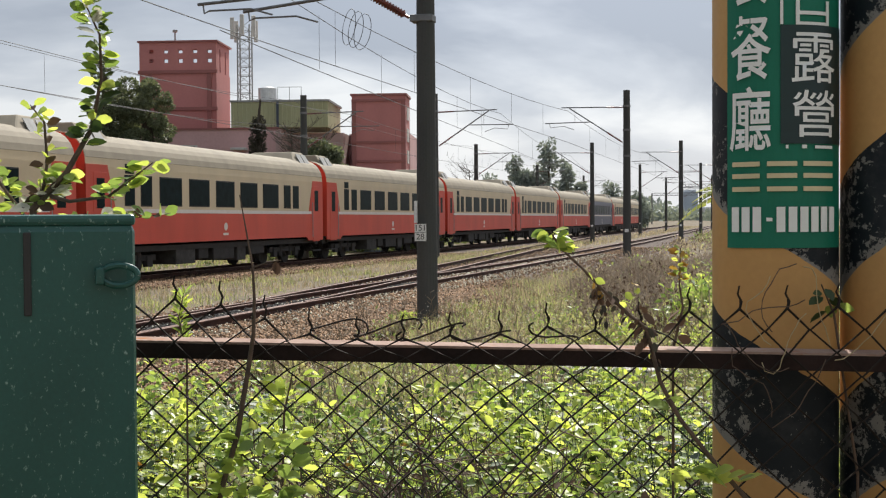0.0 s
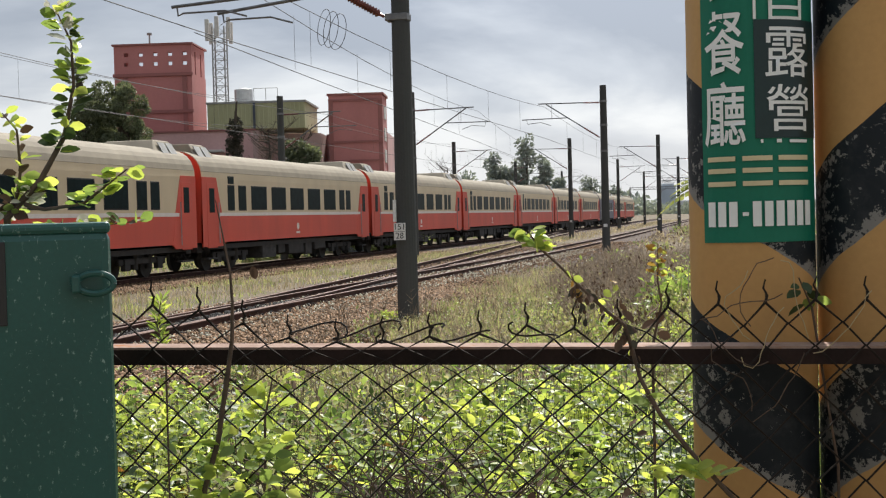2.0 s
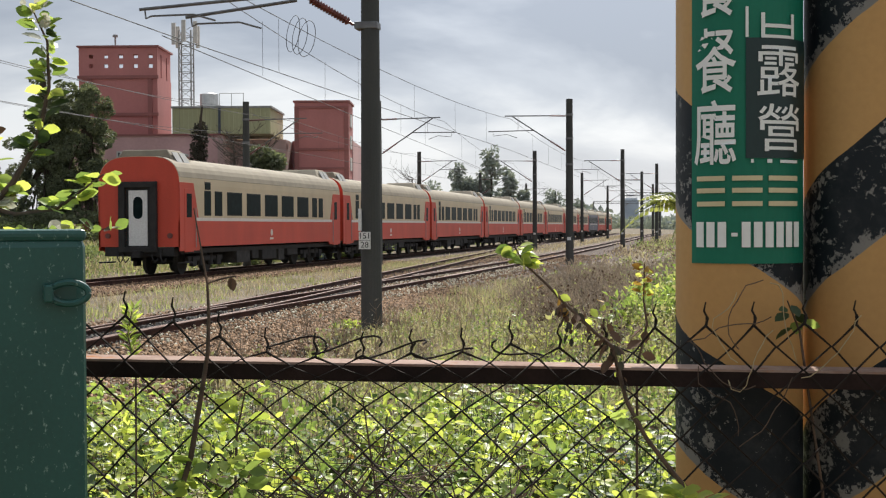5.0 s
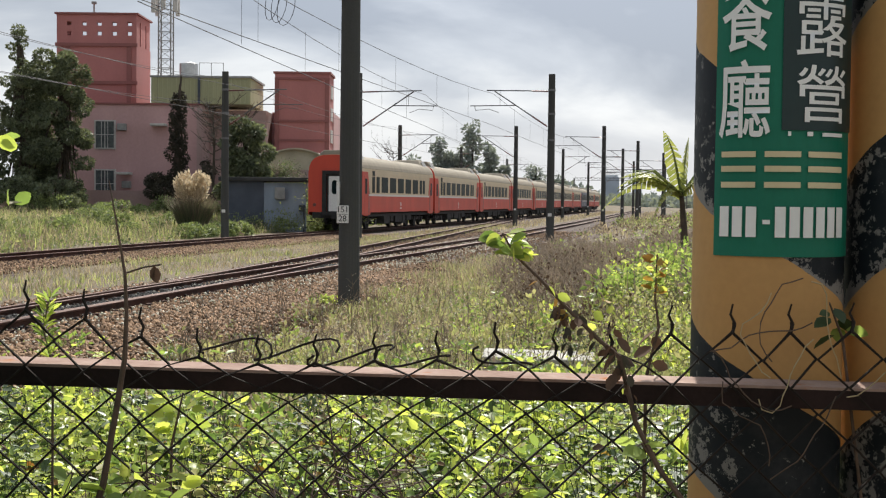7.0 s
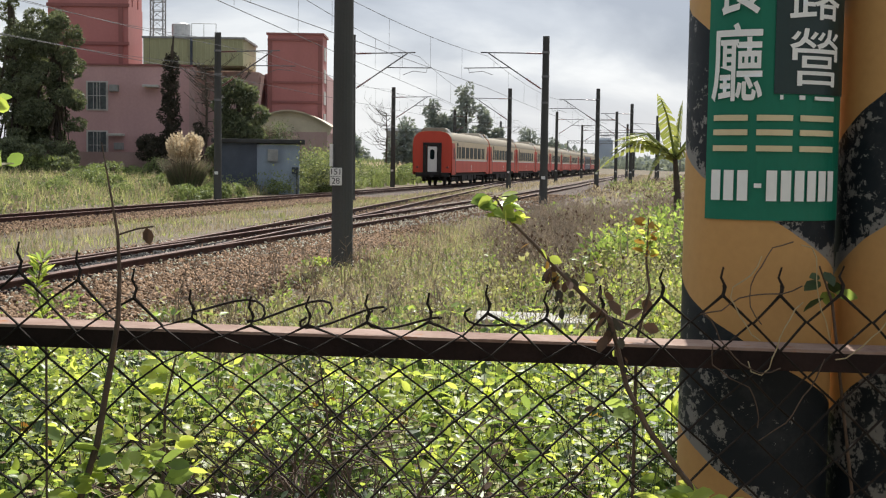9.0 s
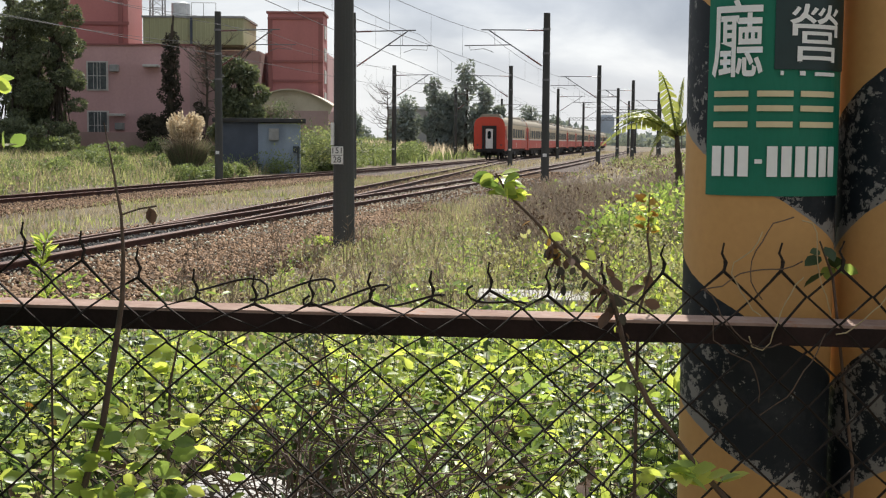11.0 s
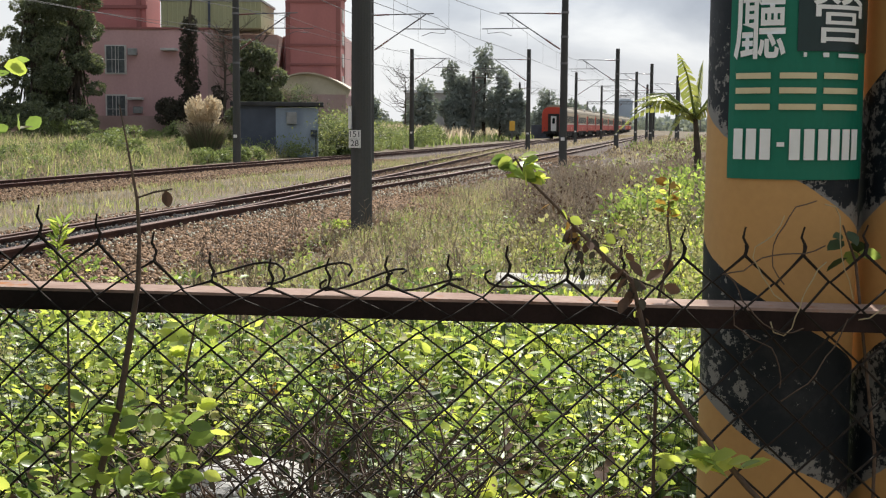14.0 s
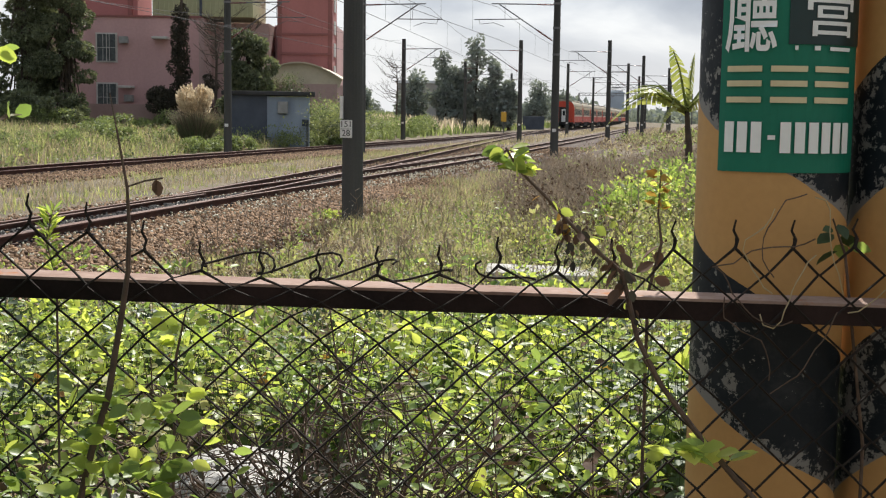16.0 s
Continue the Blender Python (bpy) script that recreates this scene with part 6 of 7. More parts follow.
# ---- striped posts ----
def stripe_material(name, mirror):
    m = mat(name, (0.60, 0.355, 0.135), (0.47, 0.27, 0.10), 0.55, spec=0.25, scale=3, fine=90, bump=0.08, bump_dist=0.002, wear=(0.34, 0.20, 0.085), wear_at=0.60, wear_scale=6, streak=0.35)
    nt = m.node_tree
    n, l = nt.nodes, nt.links
    b = n["Principled BSDF"]
    old = b.inputs["Base Color"].links[0].from_socket
    tcn = n.new("ShaderNodeTexCoord")
    sp = n.new("ShaderNodeSeparateXYZ")
    l.new(tcn.outputs["Object"], sp.inputs[0])

    def op(kind, a, b_=None):
        q = n.new("ShaderNodeMath"); q.operation = kind
        for i, v in enumerate((a, b_)):
            if v is None:
                continue
            if isinstance(v, (int, float)):
                q.inputs[i].default_value = v
            else:
                l.new(v, q.inputs[i])
        return q.outputs[0]
    wob = n.new("ShaderNodeTexNoise"); wob.inputs["Scale"].default_value = 9; wob.inputs["Detail"].default_value = 5
    l.new(tcn.outputs["Object"], wob.inputs["Vector"])
    # angle round the post from its far left, 0 to 1 over the half turned to the road
    ny = op("MULTIPLY", sp.outputs[1], -1.0)
    ang = op("ARCTAN2", sp.outputs[0], ny)
    a01 = op("ADD", op("DIVIDE", ang, math.pi), 0.5)
    if mirror:
        a01 = op("SUBTRACT", 1.0, a01)
    h = op("ADD", sp.outputs[2], op("MULTIPLY", a01, 0.26 if mirror else 0.192))
    h = op("ADD", h, op("MULTIPLY", op("SUBTRACT", wob.outputs[0], 0.5), 0.02))
    fr = op("FRACT", op("DIVIDE", op("ADD", h, 10 * 0.395 - (1.363 if mirror else 1.275)), 0.395))
    black = op("LESS_THAN", fr, 0.49 if mirror else 0.52)
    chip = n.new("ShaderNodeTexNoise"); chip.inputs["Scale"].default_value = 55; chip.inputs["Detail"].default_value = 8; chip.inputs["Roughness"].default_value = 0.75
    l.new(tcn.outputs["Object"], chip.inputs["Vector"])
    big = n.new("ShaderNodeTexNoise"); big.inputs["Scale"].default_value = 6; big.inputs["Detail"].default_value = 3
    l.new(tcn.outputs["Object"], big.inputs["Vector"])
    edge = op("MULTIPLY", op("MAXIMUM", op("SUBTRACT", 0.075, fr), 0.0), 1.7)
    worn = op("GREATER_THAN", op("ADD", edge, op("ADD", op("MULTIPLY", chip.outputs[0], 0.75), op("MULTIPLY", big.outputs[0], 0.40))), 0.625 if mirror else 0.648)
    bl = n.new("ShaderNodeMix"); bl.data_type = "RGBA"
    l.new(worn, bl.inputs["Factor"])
    dusty = n.new("ShaderNodeMix"); dusty.data_type = "RGBA"
    smudge = n.new("ShaderNodeTexNoise"); smudge.inputs["Scale"].default_value = 17; smudge.inputs["Detail"].default_value = 8; smudge.inputs["Roughness"].default_value = 0.7
    l.new(tcn.outputs["Object"], smudge.inputs["Vector"])
    sm = n.new("ShaderNodeMapRange"); sm.inputs["From Min"].default_value, sm.inputs["From Max"].default_value = 0.5, 0.78
    l.new(smudge.outputs[0], sm.inputs["Value"]); l.new(sm.outputs[0], dusty.inputs["Factor"])
    dusty.inputs["A"].default_value, dusty.inputs["B"].default_value = (0.010, 0.015, 0.020, 1), (0.036, 0.041, 0.046, 1)
    l.new(dusty.outputs["Result"], bl.inputs["A"])
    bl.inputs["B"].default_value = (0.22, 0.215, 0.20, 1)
    mx = n.new("ShaderNodeMix"); mx.data_type = "RGBA"
    l.new(black, mx.inputs["Factor"]); l.new(old, mx.inputs["A"]); l.new(bl.outputs["Result"], mx.inputs["B"])
    l.new(mx.outputs["Result"], b.inputs["Base Color"])
    return m


PX, PY = 0.462, 1.83


def post_radius(z):
    return 0.1075 + (1.58 - z) * 0.001


def striped_post(x, mirror, label):
    bm = bmesh.new()
    zs = np.linspace(-0.2, 3.6, 24)
    pipe(bm, [(0, 0, z) for z in zs], [post_radius(z) for z in zs], 64)
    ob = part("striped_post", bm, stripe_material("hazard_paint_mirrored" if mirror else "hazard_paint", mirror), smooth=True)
    ob.location = (x, PY, 0)
    return tagged(ob, label, "post", "striped posts")


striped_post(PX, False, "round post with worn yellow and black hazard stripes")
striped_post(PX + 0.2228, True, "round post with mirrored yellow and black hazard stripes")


# sign wrapped round the first post
def wrap(me, lift):
    """Bends a flat mesh (x across in metres, z up) round the post."""
    for v in me.vertices:
        r = post_radius(v.co.z) + lift + v.co.y
        a = v.co.x / post_radius(1.6)
        v.co = Vector((math.sin(a) * r, -math.cos(a) * r, v.co.z))


def wrapped_panel(name, x0, x1, z0, z1, lift, material, parent, label=""):
    bm = bmesh.new()
    n_ = 24
    rows = []
    for y in (0.0, 0.0012):
        rows.append([[bm.verts.new((x0 + (x1 - x0) * i / n_, y, z)) for i in range(n_ + 1)] for z in (z0, z1)])
    lo, hi = rows
    for i in range(n_):
        bm.faces.new((hi[0][i], hi[0][i + 1], hi[1][i + 1], hi[1][i]))
        bm.faces.new((lo[0][i], lo[1][i], lo[1][i + 1], lo[0][i + 1]))
        for j in (0, 1):
            bm.faces.new((lo[j][i], lo[j][i + 1], hi[j][i + 1], hi[j][i]))
    for i in (0, n_):
        bm.faces.new((lo[0][i], hi[0][i], hi[1][i], lo[1][i]))
    bmesh.ops.recalc_face_normals(bm, faces=bm.faces)
    me = finish(name, bm, material)
    wrap(me, lift)
    ob = new(name, me)
    ob.parent = parent
    return tagged(ob, label)


def wrapped_text(name, text, xc, zc, w, h, lift, material, parent, weight=0.0):
    cu = bpy.data.curves.new(name, "FONT")
    cu.body, cu.size, cu.align_x, cu.align_y = text, 1.0, "CENTER", "CENTER"
    cu.offset = weight
    cu.resolution_u = 3
    tmp = new(name, cu)
    bpy.context.view_layer.update()
    me = bpy.data.meshes.new_from_object(tmp.evaluated_get(bpy.context.evaluated_depsgraph_get()))
    bpy.data.objects.remove(tmp)
    co = np.array([v.co[:] for v in me.vertices])
    if len(co) == 0:
        return None
    lo, hi = co.min(0), co.max(0)
    for v, c in zip(me.vertices, co):
        v.co = Vector((xc + ((c[0] - lo[0]) / max(hi[0] - lo[0], 1e-6) - 0.5) * w, 0.0, zc + ((c[1] - lo[1]) / max(hi[1] - lo[1], 1e-6) - 0.5) * h))
    bm = bmesh.new()
    bm.from_mesh(me)
    for k in range(1, 14):
        x = xc - w / 2 + w * k / 14
        bmesh.ops.bisect_plane(bm, geom=list(bm.verts) + list(bm.edges) + list(bm.faces), plane_co=(x, 0, 0), plane_no=(1, 0, 0))
    bm.to_mesh(me)
    bm.free()
    wrap(me, lift)
    me.materials.clear()
    me.materials.append(material)
    ob = new(name, me)
    ob.parent = parent
    return ob


sign = thing("advert_sign", Matrix.Translation((PX, PY, 0)), "green vinyl sign with white lettering wrapped round the striped post", "sign")
SX0, SX1, SZ0, SZ1 = -0.106, 0.118, 1.578, 2.35
wrapped_panel("sheet", SX0, SX1, SZ0, SZ1, 0.0015, M["signgreen"], sign)
wrapped_panel("dark_patch", -0.012, 0.113, 1.752, 1.949, 0.0040, M["signdark"], sign, "dark patch pasted over older lettering")
CJK = dict(lift=0.0062, material=M["signwhite"], parent=sign, weight=0.010)
THIN = dict(CJK, weight=0.004, lift=0.0066)
wrapped_text("lettering", "餐", -0.061, 1.914, 0.068, 0.108, **CJK)
wrapped_text("lettering", "廳", -0.062, 1.795, 0.070, 0.108, **CJK)
wrapped_text("lettering", "露", 0.047, 1.895, 0.084, 0.083, **THIN)
wrapped_text("lettering", "營", 0.047, 1.802, 0.082, 0.078, **THIN)
# upper column and the feet of covered letters
wrapped_text("lettering", "餐", -0.061, 2.04, 0.068, 0.108, **CJK)
for i, (x0, x1, z0, z1) in enumerate(((0.012, 0.074, 1.966, 1.972), (0.012, 0.018, 1.950, 1.99), (0.068, 0.074, 1.950, 1.99), (0.012, 0.074, 1.949, 1.954),
                                      (-0.0125, -0.008, 1.95, 2.0), (-0.004, 0.0, 1.744, 1.750), (0.022, 0.03, 1.744, 1.750), (0.045, 0.083, 1.744, 1.749))):
    wrapped_panel("letter_bar", x0, x1, z0, z1, 0.0050, M["signwhite"], sign)
# name of the place as plain cream shapes
for xc, w in ((-0.0685, 0.048), (-0.0095, 0.047), (0.0545, 0.060)):
    for dz in (0.024, 0.004, -0.018):
        wrapped_panel("name_bar", xc - w / 2, xc + w / 2, 1.695 + dz - 0.004, 1.695 + dz + 0.004, 0.0045, M["signcream"], sign)
# row of plain bars where the telephone line stands
for k in range(10):
    x = -0.0935 + k * 0.0188
    if k == 3:
        wrapped_panel("number_bar", x + 0.003, x + 0.0125, 1.623, 1.629, 0.0045, M["signwhite"], sign)
    else:
        wrapped_panel("number_bar", x, x + 0.0135, 1.605, 1.647, 0.0045, M["signwhite"], sign)


# ---- fence ----
FY = 1.62
fence = thing("chain_link_fence", None, "rusty chain-link fence with an angle-iron top rail", "fence")
FALL = -0.0190      # the rail drops a little along its run
bm = bmesh.new()
box(bm, -2.4, 2.2, FY + 0.012, FY + 0.016, 1.3926, 1.4176)
for v in bm.verts:
    v.co.z += FALL * v.co.x
top_rail = part("top_rail", bm, M["rust"], fence, "rusty angle-iron rail")
# Separate flange so the rail's sunlit top can be coloured paler.
bm = boxm(-2.4, 2.2, FY + 0.012, FY + 0.077, 1.4178, 1.4216)
for v in bm.verts:
    v.co.z += FALL * v.co.x
part("flange", bm, M["dusty"], top_rail, "dusty upper flange of the rail, its sunlit paleness put into the colour")
for x in (-1.45, 1.35):
    part("post", boxm(x - 0.025, x + 0.025, FY + 0.02, FY + 0.07, -0.1, 1.4176 + FALL * x), M["rust"], fence)
DW, DH = 0.0765, 0.0725


def sag_top(x):
    """How far the upper edge of the mesh is beaten down, by place."""
    return float(np.interp(x, [-0.62, -0.52, -0.42, -0.30, 0.0, 0.10, 0.16, 0.23, 0.3], [0.0, 0.0, 0.03, 0.075, 0.06, 0.035, 0.06, 0.025, 0.0]))


def mesh_point(x, z):
    """Irregular drift of the mesh."""
    f = max(0.0, (z - 1.36) / 0.14)
    dz = -sag_top(x) * min(1.0, f) * 0.9 + FALL * (x - 0.36)
    q = Vector((x * 3.1, z * 3.7, 0.4))
    dx = 0.010 * noise.noise(q) + 0.010 * noise.noise(q * 3) * min(1.0, 0.3 + f)
    dz += 0.008 * noise.noise(q + Vector((5, 0, 0))) + 0.006 * noise.noise(q * 3.3)
    return dx, dz


ZTOP = 1.488
x_first = 0.364 - 30 * DW
for i in range(0, 52):
    xa = x_first + i * DW
    bm = bmesh.new()
    pts = []
    # twisted end, then zig-zag down
    levels = 20
    dx, dz = mesh_point(xa, ZTOP)
    tipdir = noise.noise(Vector((xa * 20, 3, 1)))
    tip = [Vector((xa + dx + 0.006 * tipdir, FY, ZTOP + dz + 0.038)), Vector((xa + dx - 0.003, FY, ZTOP + dz + 0.024)), Vector((xa + dx + 0.003, FY, ZTOP + dz + 0.012))]
    pts += tip
    for k in range(levels):
        side = (k % 2)
        x = xa + side * DW / 2
        z = ZTOP - k * DH / 2
        dx, dz = mesh_point(x, z)
        over = 0.0035 if side else -0.0035
        pts.append(Vector((x + dx, FY + over, z + dz)))
    pipe(bm, pts, [0.0013, 0.0018, 0.0021] + [0.0023] * levels, 5)
    part("wire", bm, M["mesh"], fence)
    bm = bmesh.new()
    pts = []
    for k in range(levels):
        side = (k % 2)
        x = xa - side * DW / 2
        z = ZTOP - k * DH / 2
        dx, dz = mesh_point(x, z)
        over = -0.0035 if side else 0.0035
        pts.append(Vector((x + dx, FY + over, z + dz)))
    dx, dz = mesh_point(xa, ZTOP)
    pts = [Vector((xa + dx + 0.002, FY + 0.003, ZTOP + dz + 0.014))] + pts
    pipe(bm, pts, 0.0023, 5)
    part("wire", bm, M["mesh"], fence)

# loose wire loops along the beaten-down edge
for k, x in enumerate((-0.28, -0.2, -0.13, -0.05, 0.07)):
    pts = [Vector((x + 0.048 * math.cos(a) * (1 + 0.2 * math.sin(k)), FY + 0.01 + 0.02 * math.sin(a), 1.446 + FALL * x + 0.012 * math.sin(a + k) + 0.006 * math.sin(2 * a))) for a in np.linspace(-0.4, math.pi + 0.6, 12)]
    part("loose_wire", pipe(bmesh.new(), pts, 0.0017, 5), M["mesh"], fence)

# ---- green cabinet ----
BX1, BY0, BZ = -0.514, 1.3, 1.628
cab = thing("green_cabinet", Matrix.Translation((BX1, BY0, 0)) @ pose(0, 0, 0, 0, 0, 20), "dark green painted steel cabinet with scratches", "cabinet")
bm = boxm(-0.62, 0.0, 0.0, 0.34, -0.05, BZ, bevel=0.012)
part("body", bm, M["greenbox"], cab, smooth=False)
part("lid", boxm(-0.621, 0.001, -0.001, 0.341, BZ - 0.004, BZ + 0.012, bevel=0.006), M["greenbox"], cab)
part("hinge_slot", boxm(-0.147, -0.137, -0.004, 0.001, BZ - 0.125, BZ - 0.012, bevel=0.0015), M["ink"], cab, "dark slot in the door")
bm = bmesh.new()
lx, lz = -0.022, BZ - 0.072
pipe(bm, [Vector((lx + 0.024 * math.cos(a), -0.012 - 0.004 * math.cos(a), lz + 0.014 * math.sin(a))) for a in np.linspace(0, 2 * math.pi, 25)], 0.0045, 8)
box(bm, lx - 0.032, lx - 0.02, -0.02, 0.002, lz - 0.012, lz + 0.012, bevel=0.003)
part("latch", bm, M["greenbox"], cab, "painted ring latch")


# ---- stems before and behind the fence ----
def leafy(name, stems, leaves, label, wide=0.9, category="plant"):
    """stems: lists of points with radii; leaves: (x, y, z, size, aim) or counts along stems."""
    t = thing(name, None, label, category)
    bm = bmesh.new()
    for pts, r in stems:
        pipe(bm, pts, r, 7)
    part("stem", bm, M["twig"], t)
    groups = {}
    for mt, pos, aim, size in leaves:
        groups.setdefault(mt, []).append((pos, aim, size))
    for mt, items in groups.items():
        pos = np.array([i[0] for i in items]); aim = np.array([i[1] for i in items]); sz = np.array([i[2] for i in items])
        up = rand_dirs(len(items), 0.3, 1.0)
        scatter("leaves" if mt != "petal" else "blossoms", BROAD_LEAF, pos, aim, up, sz, sz * wide, M[mt], t)
    return t


def along(pts, f):
    pts = [Vector(p) for p in pts]
    f = f * (len(pts) - 1)
    i = min(int(f), len(pts) - 2)
    return pts[i].lerp(pts[i + 1], f - i)


def sprig(points, n, size, mats, f0=0.2, f1=1.0, spread=0.012, droop=-0.1):
    """Leaves set round a stem."""
    out = []
    for k in range(n):
        p = along(points, f0 + (f1 - f0) * (k + rng.uniform(0, 1)) / n)
        a = rng.uniform(0, 2 * math.pi)
        d = (math.cos(a), 0.6 * math.sin(a), droop + rng.uniform(-0.3, 0.5))
        out.append((mats[int(rng.integers(len(mats)))], (p.x + d[0] * spread * 0.3, p.y + d[1] * spread * 0.3, p.z), d, size * rng.uniform(0.65, 1.3)))
    return out


# thin bare stem before the fence
st = [(-0.47, 1.57, 0.1), (-0.474, 1.57, 1.153), (-0.459, 1.57, 1.215), (-0.436, 1.57, 1.289), (-0.426, 1.57, 1.347), (-0.418, 1.57, 1.391), (-0.409, 1.57, 1.449),
      (-0.407, 1.57, 1.506), (-0.409, 1.57, 1.555), (-0.421, 1.57, 1.626), (-0.429, 1.57, 1.671)]
tw1 = [(-0.409, 1.57, 1.555), (-0.385, 1.565, 1.563), (-0.362, 1.56, 1.567)]
lv = [("leafdead", (-0.372, 1.565, 1.565), (0.2, 0, -1), 0.022), ("leafdead", (-0.37, 1.565, 1.563), (-0.2, 0.1, -1), 0.018)]
lv += sprig([(-0.46, 1.60, 1.17), (-0.42, 1.60, 1.24), (-0.40, 1.60, 1.29)], 24, 0.024, ["leaf", "leafbright"], 0.0, 1.0, 0.09)
lv += sprig([(-0.45, 1.58, 1.20), (-0.41, 1.57, 1.25), (-0.37, 1.56, 1.31)], 26, 0.023, ["leafbright", "leaf"], 0.0, 1.0, 0.10)
lv += sprig([(-0.44, 1.58, 1.15), (-0.40, 1.57, 1.19), (-0.35, 1.56, 1.21)], 26, 0.023, ["leaf", "leafbright"], 0.0, 1.0, 0.10)
lv += sprig([(-0.455, 1.585, 1.13), (-0.41, 1.58, 1.20), (-0.385, 1.575, 1.29)], 60, 0.030, ["leaf", "leaf", "leafbright"], 0.0, 1.0, 0.16, 0.1)
lv += sprig([(-0.47, 1.6, 1.10), (-0.55, 1.6, 1.16), (-0.62, 1.6, 1.20)], 40, 0.027, ["leafbright", "leaf"], 0.0, 1.0, 0.16, 0.1)
leafy("sapling", [(st, [0.005, 0.0048, 0.0046, 0.0044, 0.0042, 0.004, 0.0034, 0.0026, 0.002, 0.0012, 0.0007]), (tw1, 0.0012)], lv,
      "thin brown stem leaning before the wire fence")
# arching stem with wilting leaves
st = [(0.46, 1.555, 0.1), (0.393, 1.56, 1.165), (0.364, 1.56, 1.194), (0.308, 1.56, 1.259), (0.263, 1.56, 1.317), (0.233, 1.56, 1.374), (0.222, 1.56, 1.417), (0.211, 1.56, 1.458),
      (0.184, 1.56, 1.48), (0.144, 1.56, 1.519), (0.112, 1.56, 1.553), (0.079, 1.56, 1.584), (0.063, 1.56, 1.611)]
lv = sprig(st[-3:], 40, 0.021, ["leaf", "leafbright", "leafbright", "leaf"], 0.45, 1.0, 0.025, -0.1)
lv += sprig(st[-5:-2], 10, 0.014, ["leafyellow", "leafbright", "leafdead"], 0.2, 1.0, 0.02, -0.6)
lv += sprig(st[-6:-3], 12, 0.015, ["leafdead", "creeper"], 0.0, 1.0, 0.02, -1.8)
lv += sprig([(0.215, 1.558, 1.46), (0.222, 1.556, 1.43), (0.228, 1.556, 1.395)], 12, 0.013, ["creeper", "leafdead"], 0.0, 1.0, 0.012, -1.6)
lv += sprig([(0.135, 1.56, 1.525), (0.138, 1.558, 1.505), (0.15, 1.556, 1.47)], 20, 0.014, ["leafdead", "creeper"], 0.0, 1.0, 0.01, -1.8)
lv += sprig(st[-7:-4], 5, 0.015, ["leafdead", "leafbright"], 0.0, 1.0, 0.02, -1.0)
lv += sprig([(0.20, 1.56, 1.50), (0.205, 1.555, 1.47), (0.21, 1.55, 1.43)], 8, 0.022, ["leafdead"], 0.0, 1.0, 0.01, -1.4)
lv += sprig([(0.19, 1.57, 1.49), (0.20, 1.57, 1.53)], 5, 0.016, ["leafbright", "leafyellow"], 0.0, 1.0, 0.01, 0.2)
lv += sprig([(0.275, 1.545, 1.225), (0.31, 1.545, 1.238), (0.345, 1.545, 1.222)], 22, 0.036, ["leafbright", "leafbright", "leaf"], 0.0, 1.0, 0.03, 0.1)
side = [(0.263, 1.56, 1.317), (0.24, 1.558, 1.35), (0.225, 1.556, 1.34)]
lv += sprig(side, 5, 0.034, ["leaf"], 0.3, 1.0, 0.02, -0.3)
leafy("wilting_plant", [(st, [0.006, 0.0042, 0.004, 0.0038, 0.0036, 0.0034, 0.0033, 0.0031, 0.0028, 0.0025, 0.0022, 0.0018, 0.0012]), (side, 0.0016)], lv,
      "arching brown stem with green, yellow and withered leaves")
# second stem behind the mesh
st = [(0.27, 1.72, 0.1), (0.275, 1.75, 1.405), (0.292, 1.75, 1.477), (0.286, 1.75, 1.516), (0.288, 1.75, 1.579)]
leafy("young_plant", [(st, [0.003, 0.0025, 0.002, 0.0016, 0.001])], sprig(st[-2:], 34, 0.015, ["leafbright", "leaf", "leafyellow"], 0.1, 1.0, 0.015, 0.0) + sprig(st[1:3], 6, 0.025, ["leafdead"], 0, 1, 0.01, -0.8),
      "small stem with yellow-green leaves behind the fence")
# creeper leaves over the joint of the posts
st = [(0.575, 1.715, 0.1), (0.575, 1.715, 1.2), (0.53, 1.69, 1.47), (0.505, 1.67, 1.52)]
leafy("creeper", [(st, [0.003, 0.0025, 0.002, 0.0012])], sprig(st[-2:], 7, 0.028, ["leafshade", "leafshade", "leaf"], 0.0, 1.0, 0.03, -0.4), "dark green creeper on the striped posts")
# fern-like weed behind the fence
st = [(-0.64, 2.0, 0.1), (-0.635, 2.0, 1.38), (-0.65, 2.0, 1.44), (-0.64, 2.0, 1.49)]
leafy("weed", [(st, [0.002, 0.002, 0.0015, 0.001])], sprig(st[1:], 100, 0.020, ["leaf", "leafbright"], 0.0, 1.0, 0.01, 0.6), "upright feathery green weed behind the fence", 0.28)
# flowering shrub behind the cabinet
main = [(-0.80, 1.75, 0.1), (-0.785, 1.62, 1.60), (-0.778, 1.6, 1.651), (-0.747, 1.6, 1.683), (-0.721, 1.6, 1.71), (-0.679, 1.6, 1.78), (-0.661, 1.6, 1.862), (-0.663, 1.6, 1.933), (-0.687, 1.6, 1.986)]
s1 = [(-0.747, 1.6, 1.672), (-0.709, 1.58, 1.663), (-0.638, 1.56, 1.67), (-0.602, 1.55, 1.694), (-0.562, 1.55, 1.723)]
s2 = [(-0.778, 1.6, 1.651), (-0.759, 1.6, 1.69), (-0.753, 1.6, 1.729), (-0.757, 1.6, 1.793), (-0.78, 1.6, 1.821)]
s3 = [(-0.785, 1.62, 1.62), (-0.70, 1.63, 1.63), (-0.58, 1.63, 1.64)]
s4 = [(-0.785, 1.62, 1.62), (-0.86, 1.62, 1.72), (-0.90, 1.62, 1.80)]
lv = sprig(main[4:], 74, 0.027, ["leaf", "leaf", "leafbright", "leafshade"], 0.15, 1.0, 0.02, 0.1)
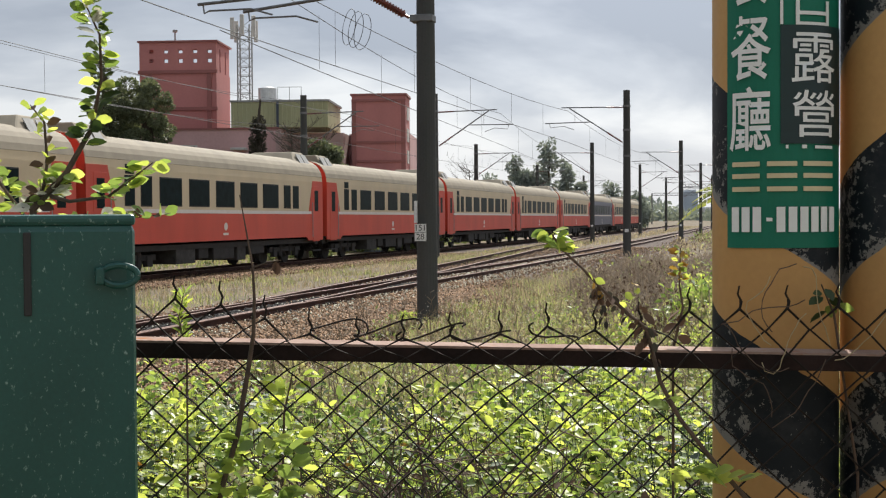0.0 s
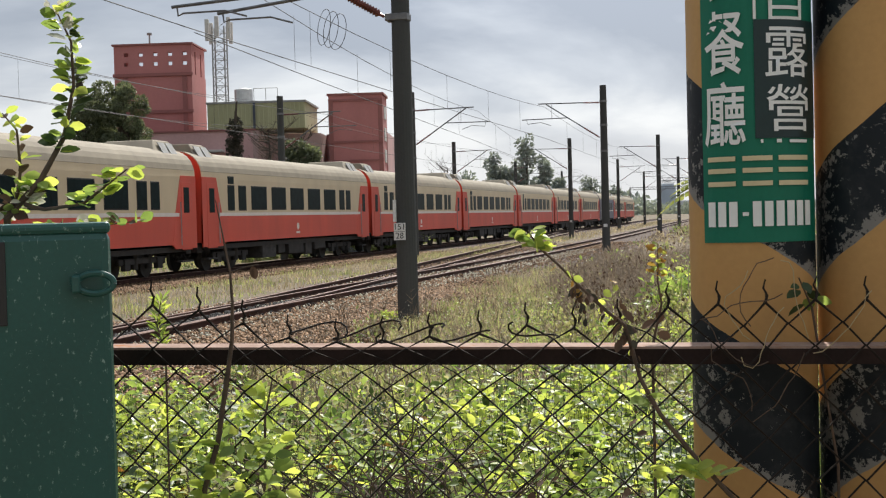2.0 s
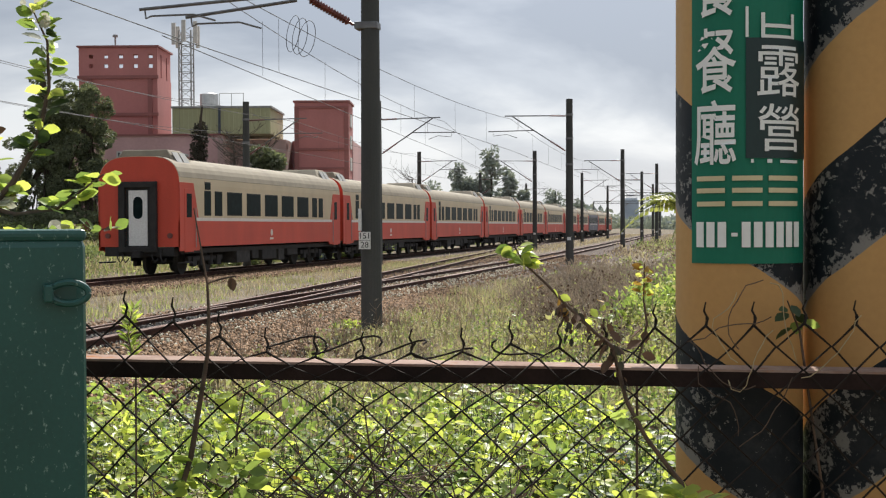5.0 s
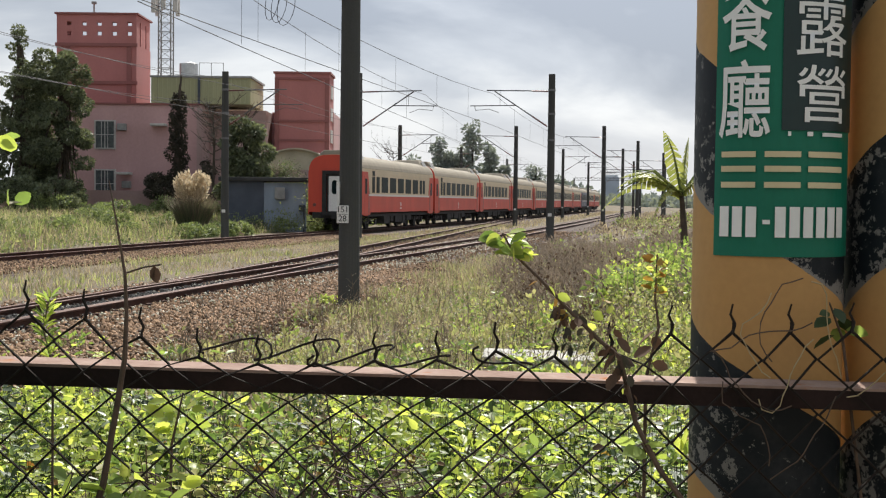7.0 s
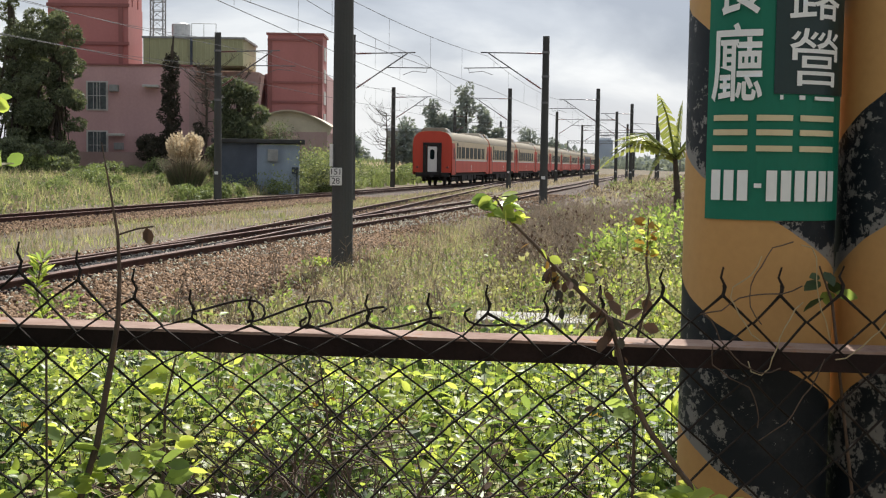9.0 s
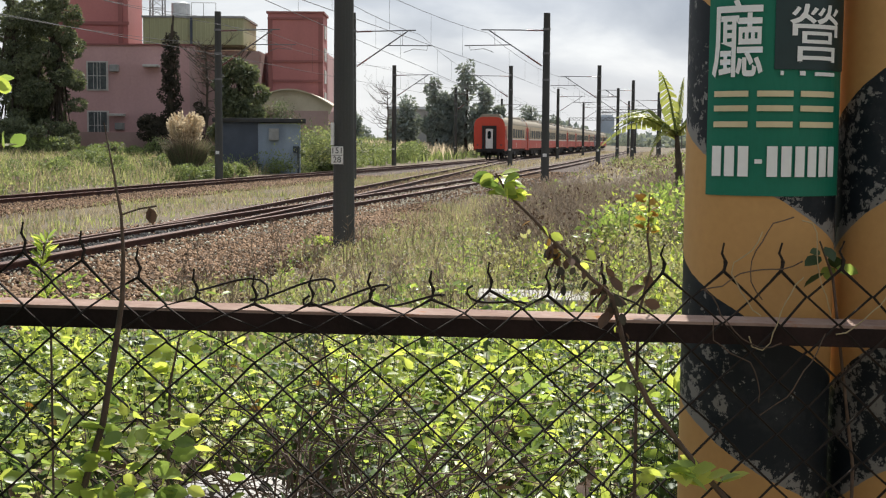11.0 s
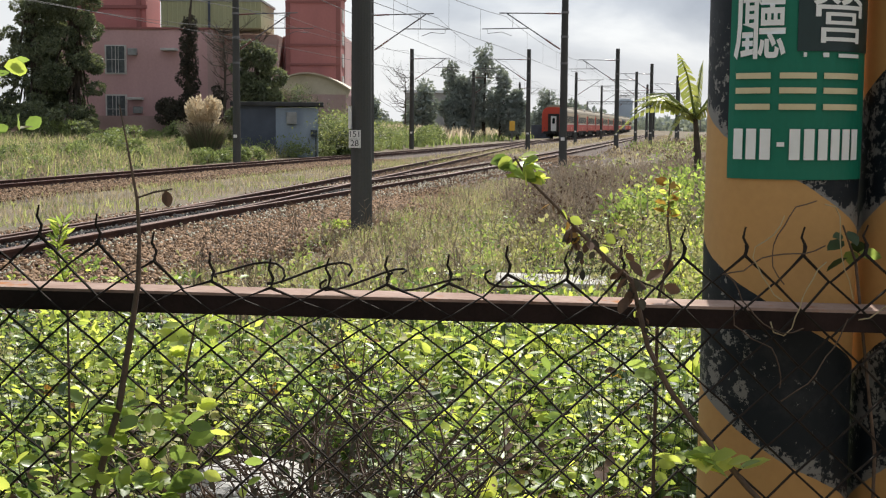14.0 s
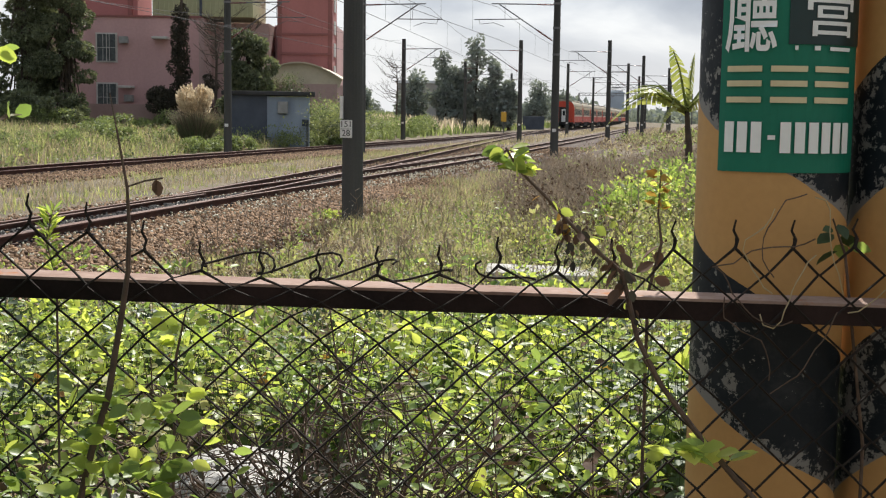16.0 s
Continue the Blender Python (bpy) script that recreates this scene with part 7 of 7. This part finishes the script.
lv += sprig(s1, 34, 0.028, ["leaf", "leaf", "leafbright"], 0.45, 1.0, 0.03, 0.1) + sprig(s2, 34, 0.025, ["leaf", "leafbright", "leafdead"], 0.1, 1.0, 0.02, 0.1)
lv += sprig(s3, 60, 0.026, ["leafbright", "petal", "leaf", "leaf", "leafdead"], 0.0, 1.0, 0.06, 0.2) + sprig(s4, 70, 0.026, ["leaf", "leafbright"], 0.1, 1.0, 0.03, 0.1)
lv += sprig(main[2:5], 46, 0.026, ["leaf", "leaf", "leafbright", "petal", "leafdead"], 0, 1.0, 0.02, 0.0)
lv += [("petal", (-0.685 + rng.normal(0, 0.008), 1.6, 1.985 + rng.normal(0, 0.008)), (rng.normal(), rng.normal(), 0.6), 0.016) for k in range(10)]
lv += [("petal", (-0.665 + rng.normal(0, 0.008), 1.59, 1.955 + rng.normal(0, 0.008)), (rng.normal(), rng.normal(), 0.6), 0.016) for k in range(10)]
leafy("flowering_shrub", [(main, [0.009, 0.007, 0.0065, 0.006, 0.005, 0.004, 0.0028, 0.002, 0.001]), (s1, [0.004, 0.003, 0.0026, 0.002, 0.001]),
                          (s2, [0.004, 0.003, 0.0025, 0.002, 0.001]), (s3, [0.003, 0.0024, 0.001]), (s4, [0.003, 0.0024, 0.001])], lv,
      "leafy shrub with small white blossoms behind the green cabinet")
# broad leaves that crowd up behind the rail
st = [(-0.47, 2.06, 0.1), (-0.46, 2.04, 1.0), (-0.45, 2.03, 1.25), (-0.43, 2.02, 1.335)]
leafy("weed", [(st, [0.004, 0.003, 0.0024, 0.0015])], sprig(st[-2:], 26, 0.034, ["leafbright"], 0.0, 1.0, 0.08, 0.1), "tall weed with large bright leaves behind the rail")
# low weeds at the foot of the fence
for k in range(30):
    x = rng.uniform(-1.0, 0.35)
    y = rng.uniform(1.85, 2.5)
    top = 0.70 + rng.uniform(0, 0.32) - 0.05 * (x > 0)
    base = Vector((x, y, float(ground_z(x, y)) - 0.03))
    st = [base, base + Vector((rng.normal(0, 0.04), 0, top * 0.6)), base + Vector((rng.normal(0, 0.09), 0, top))]
    leafy("weed", [(st, [0.003, 0.002, 0.001])], sprig(st, 24, rng.uniform(0.018, 0.034), [["leaf", "leafbright"], ["leaf"], ["leafdead", "leaf"]][k % 3], 0.45, 1.0, 0.03, 0.1),
          "slender green weed at the foot of the fence")

# pale dry tendrils caught in the mesh before the posts
td = thing("dry_tendrils", None, "pale dry vine tendrils caught in the wire mesh", "vine")
for k in range(9):
    x, z = rng.uniform(0.33, 0.52), rng.uniform(1.40, 1.49)
    d = Vector((rng.normal(0, 1), 0, rng.normal(0, 0.7))).normalized()
    pts = [Vector((x, 1.612, z))]
    for j in range(10):
        d = (d + Vector((rng.normal(0, 0.35), 0, rng.normal(0, 0.35)))).normalized()
        pts.append(pts[-1] + d * 0.014 + Vector((0, rng.normal(0, 0.0015), 0)))
    part("tendril", pipe(bmesh.new(), pts, 0.0009, 4), M["straw"] if k % 2 else M["twig"], td)



# ---- what moves ----
def motions():
    """The train draws away along the main line at a steady pace."""
    times = [0.0, 0.1] + [0.5 * i for i in range(1, 32)] + [15.9, 16.0]
    for i, c in enumerate(cars):
        rows = []
        for t in times:
            s = 63.2 + 13.3 * (t - 7.0) + CAR * i + 4.25 * (1.0 - float(smooth01(3.0, 6.5, t)))
            p, q = T(s, main_off(s), RAIL), T(s + CAR, main_off(s + CAR), RAIL)
            rows.append((t, pose(p.x, p.y, p.z, 0, 0, math.degrees(math.atan2(p.x - q.x, q.y - p.y)))))
        walk(c, rows)


motions()
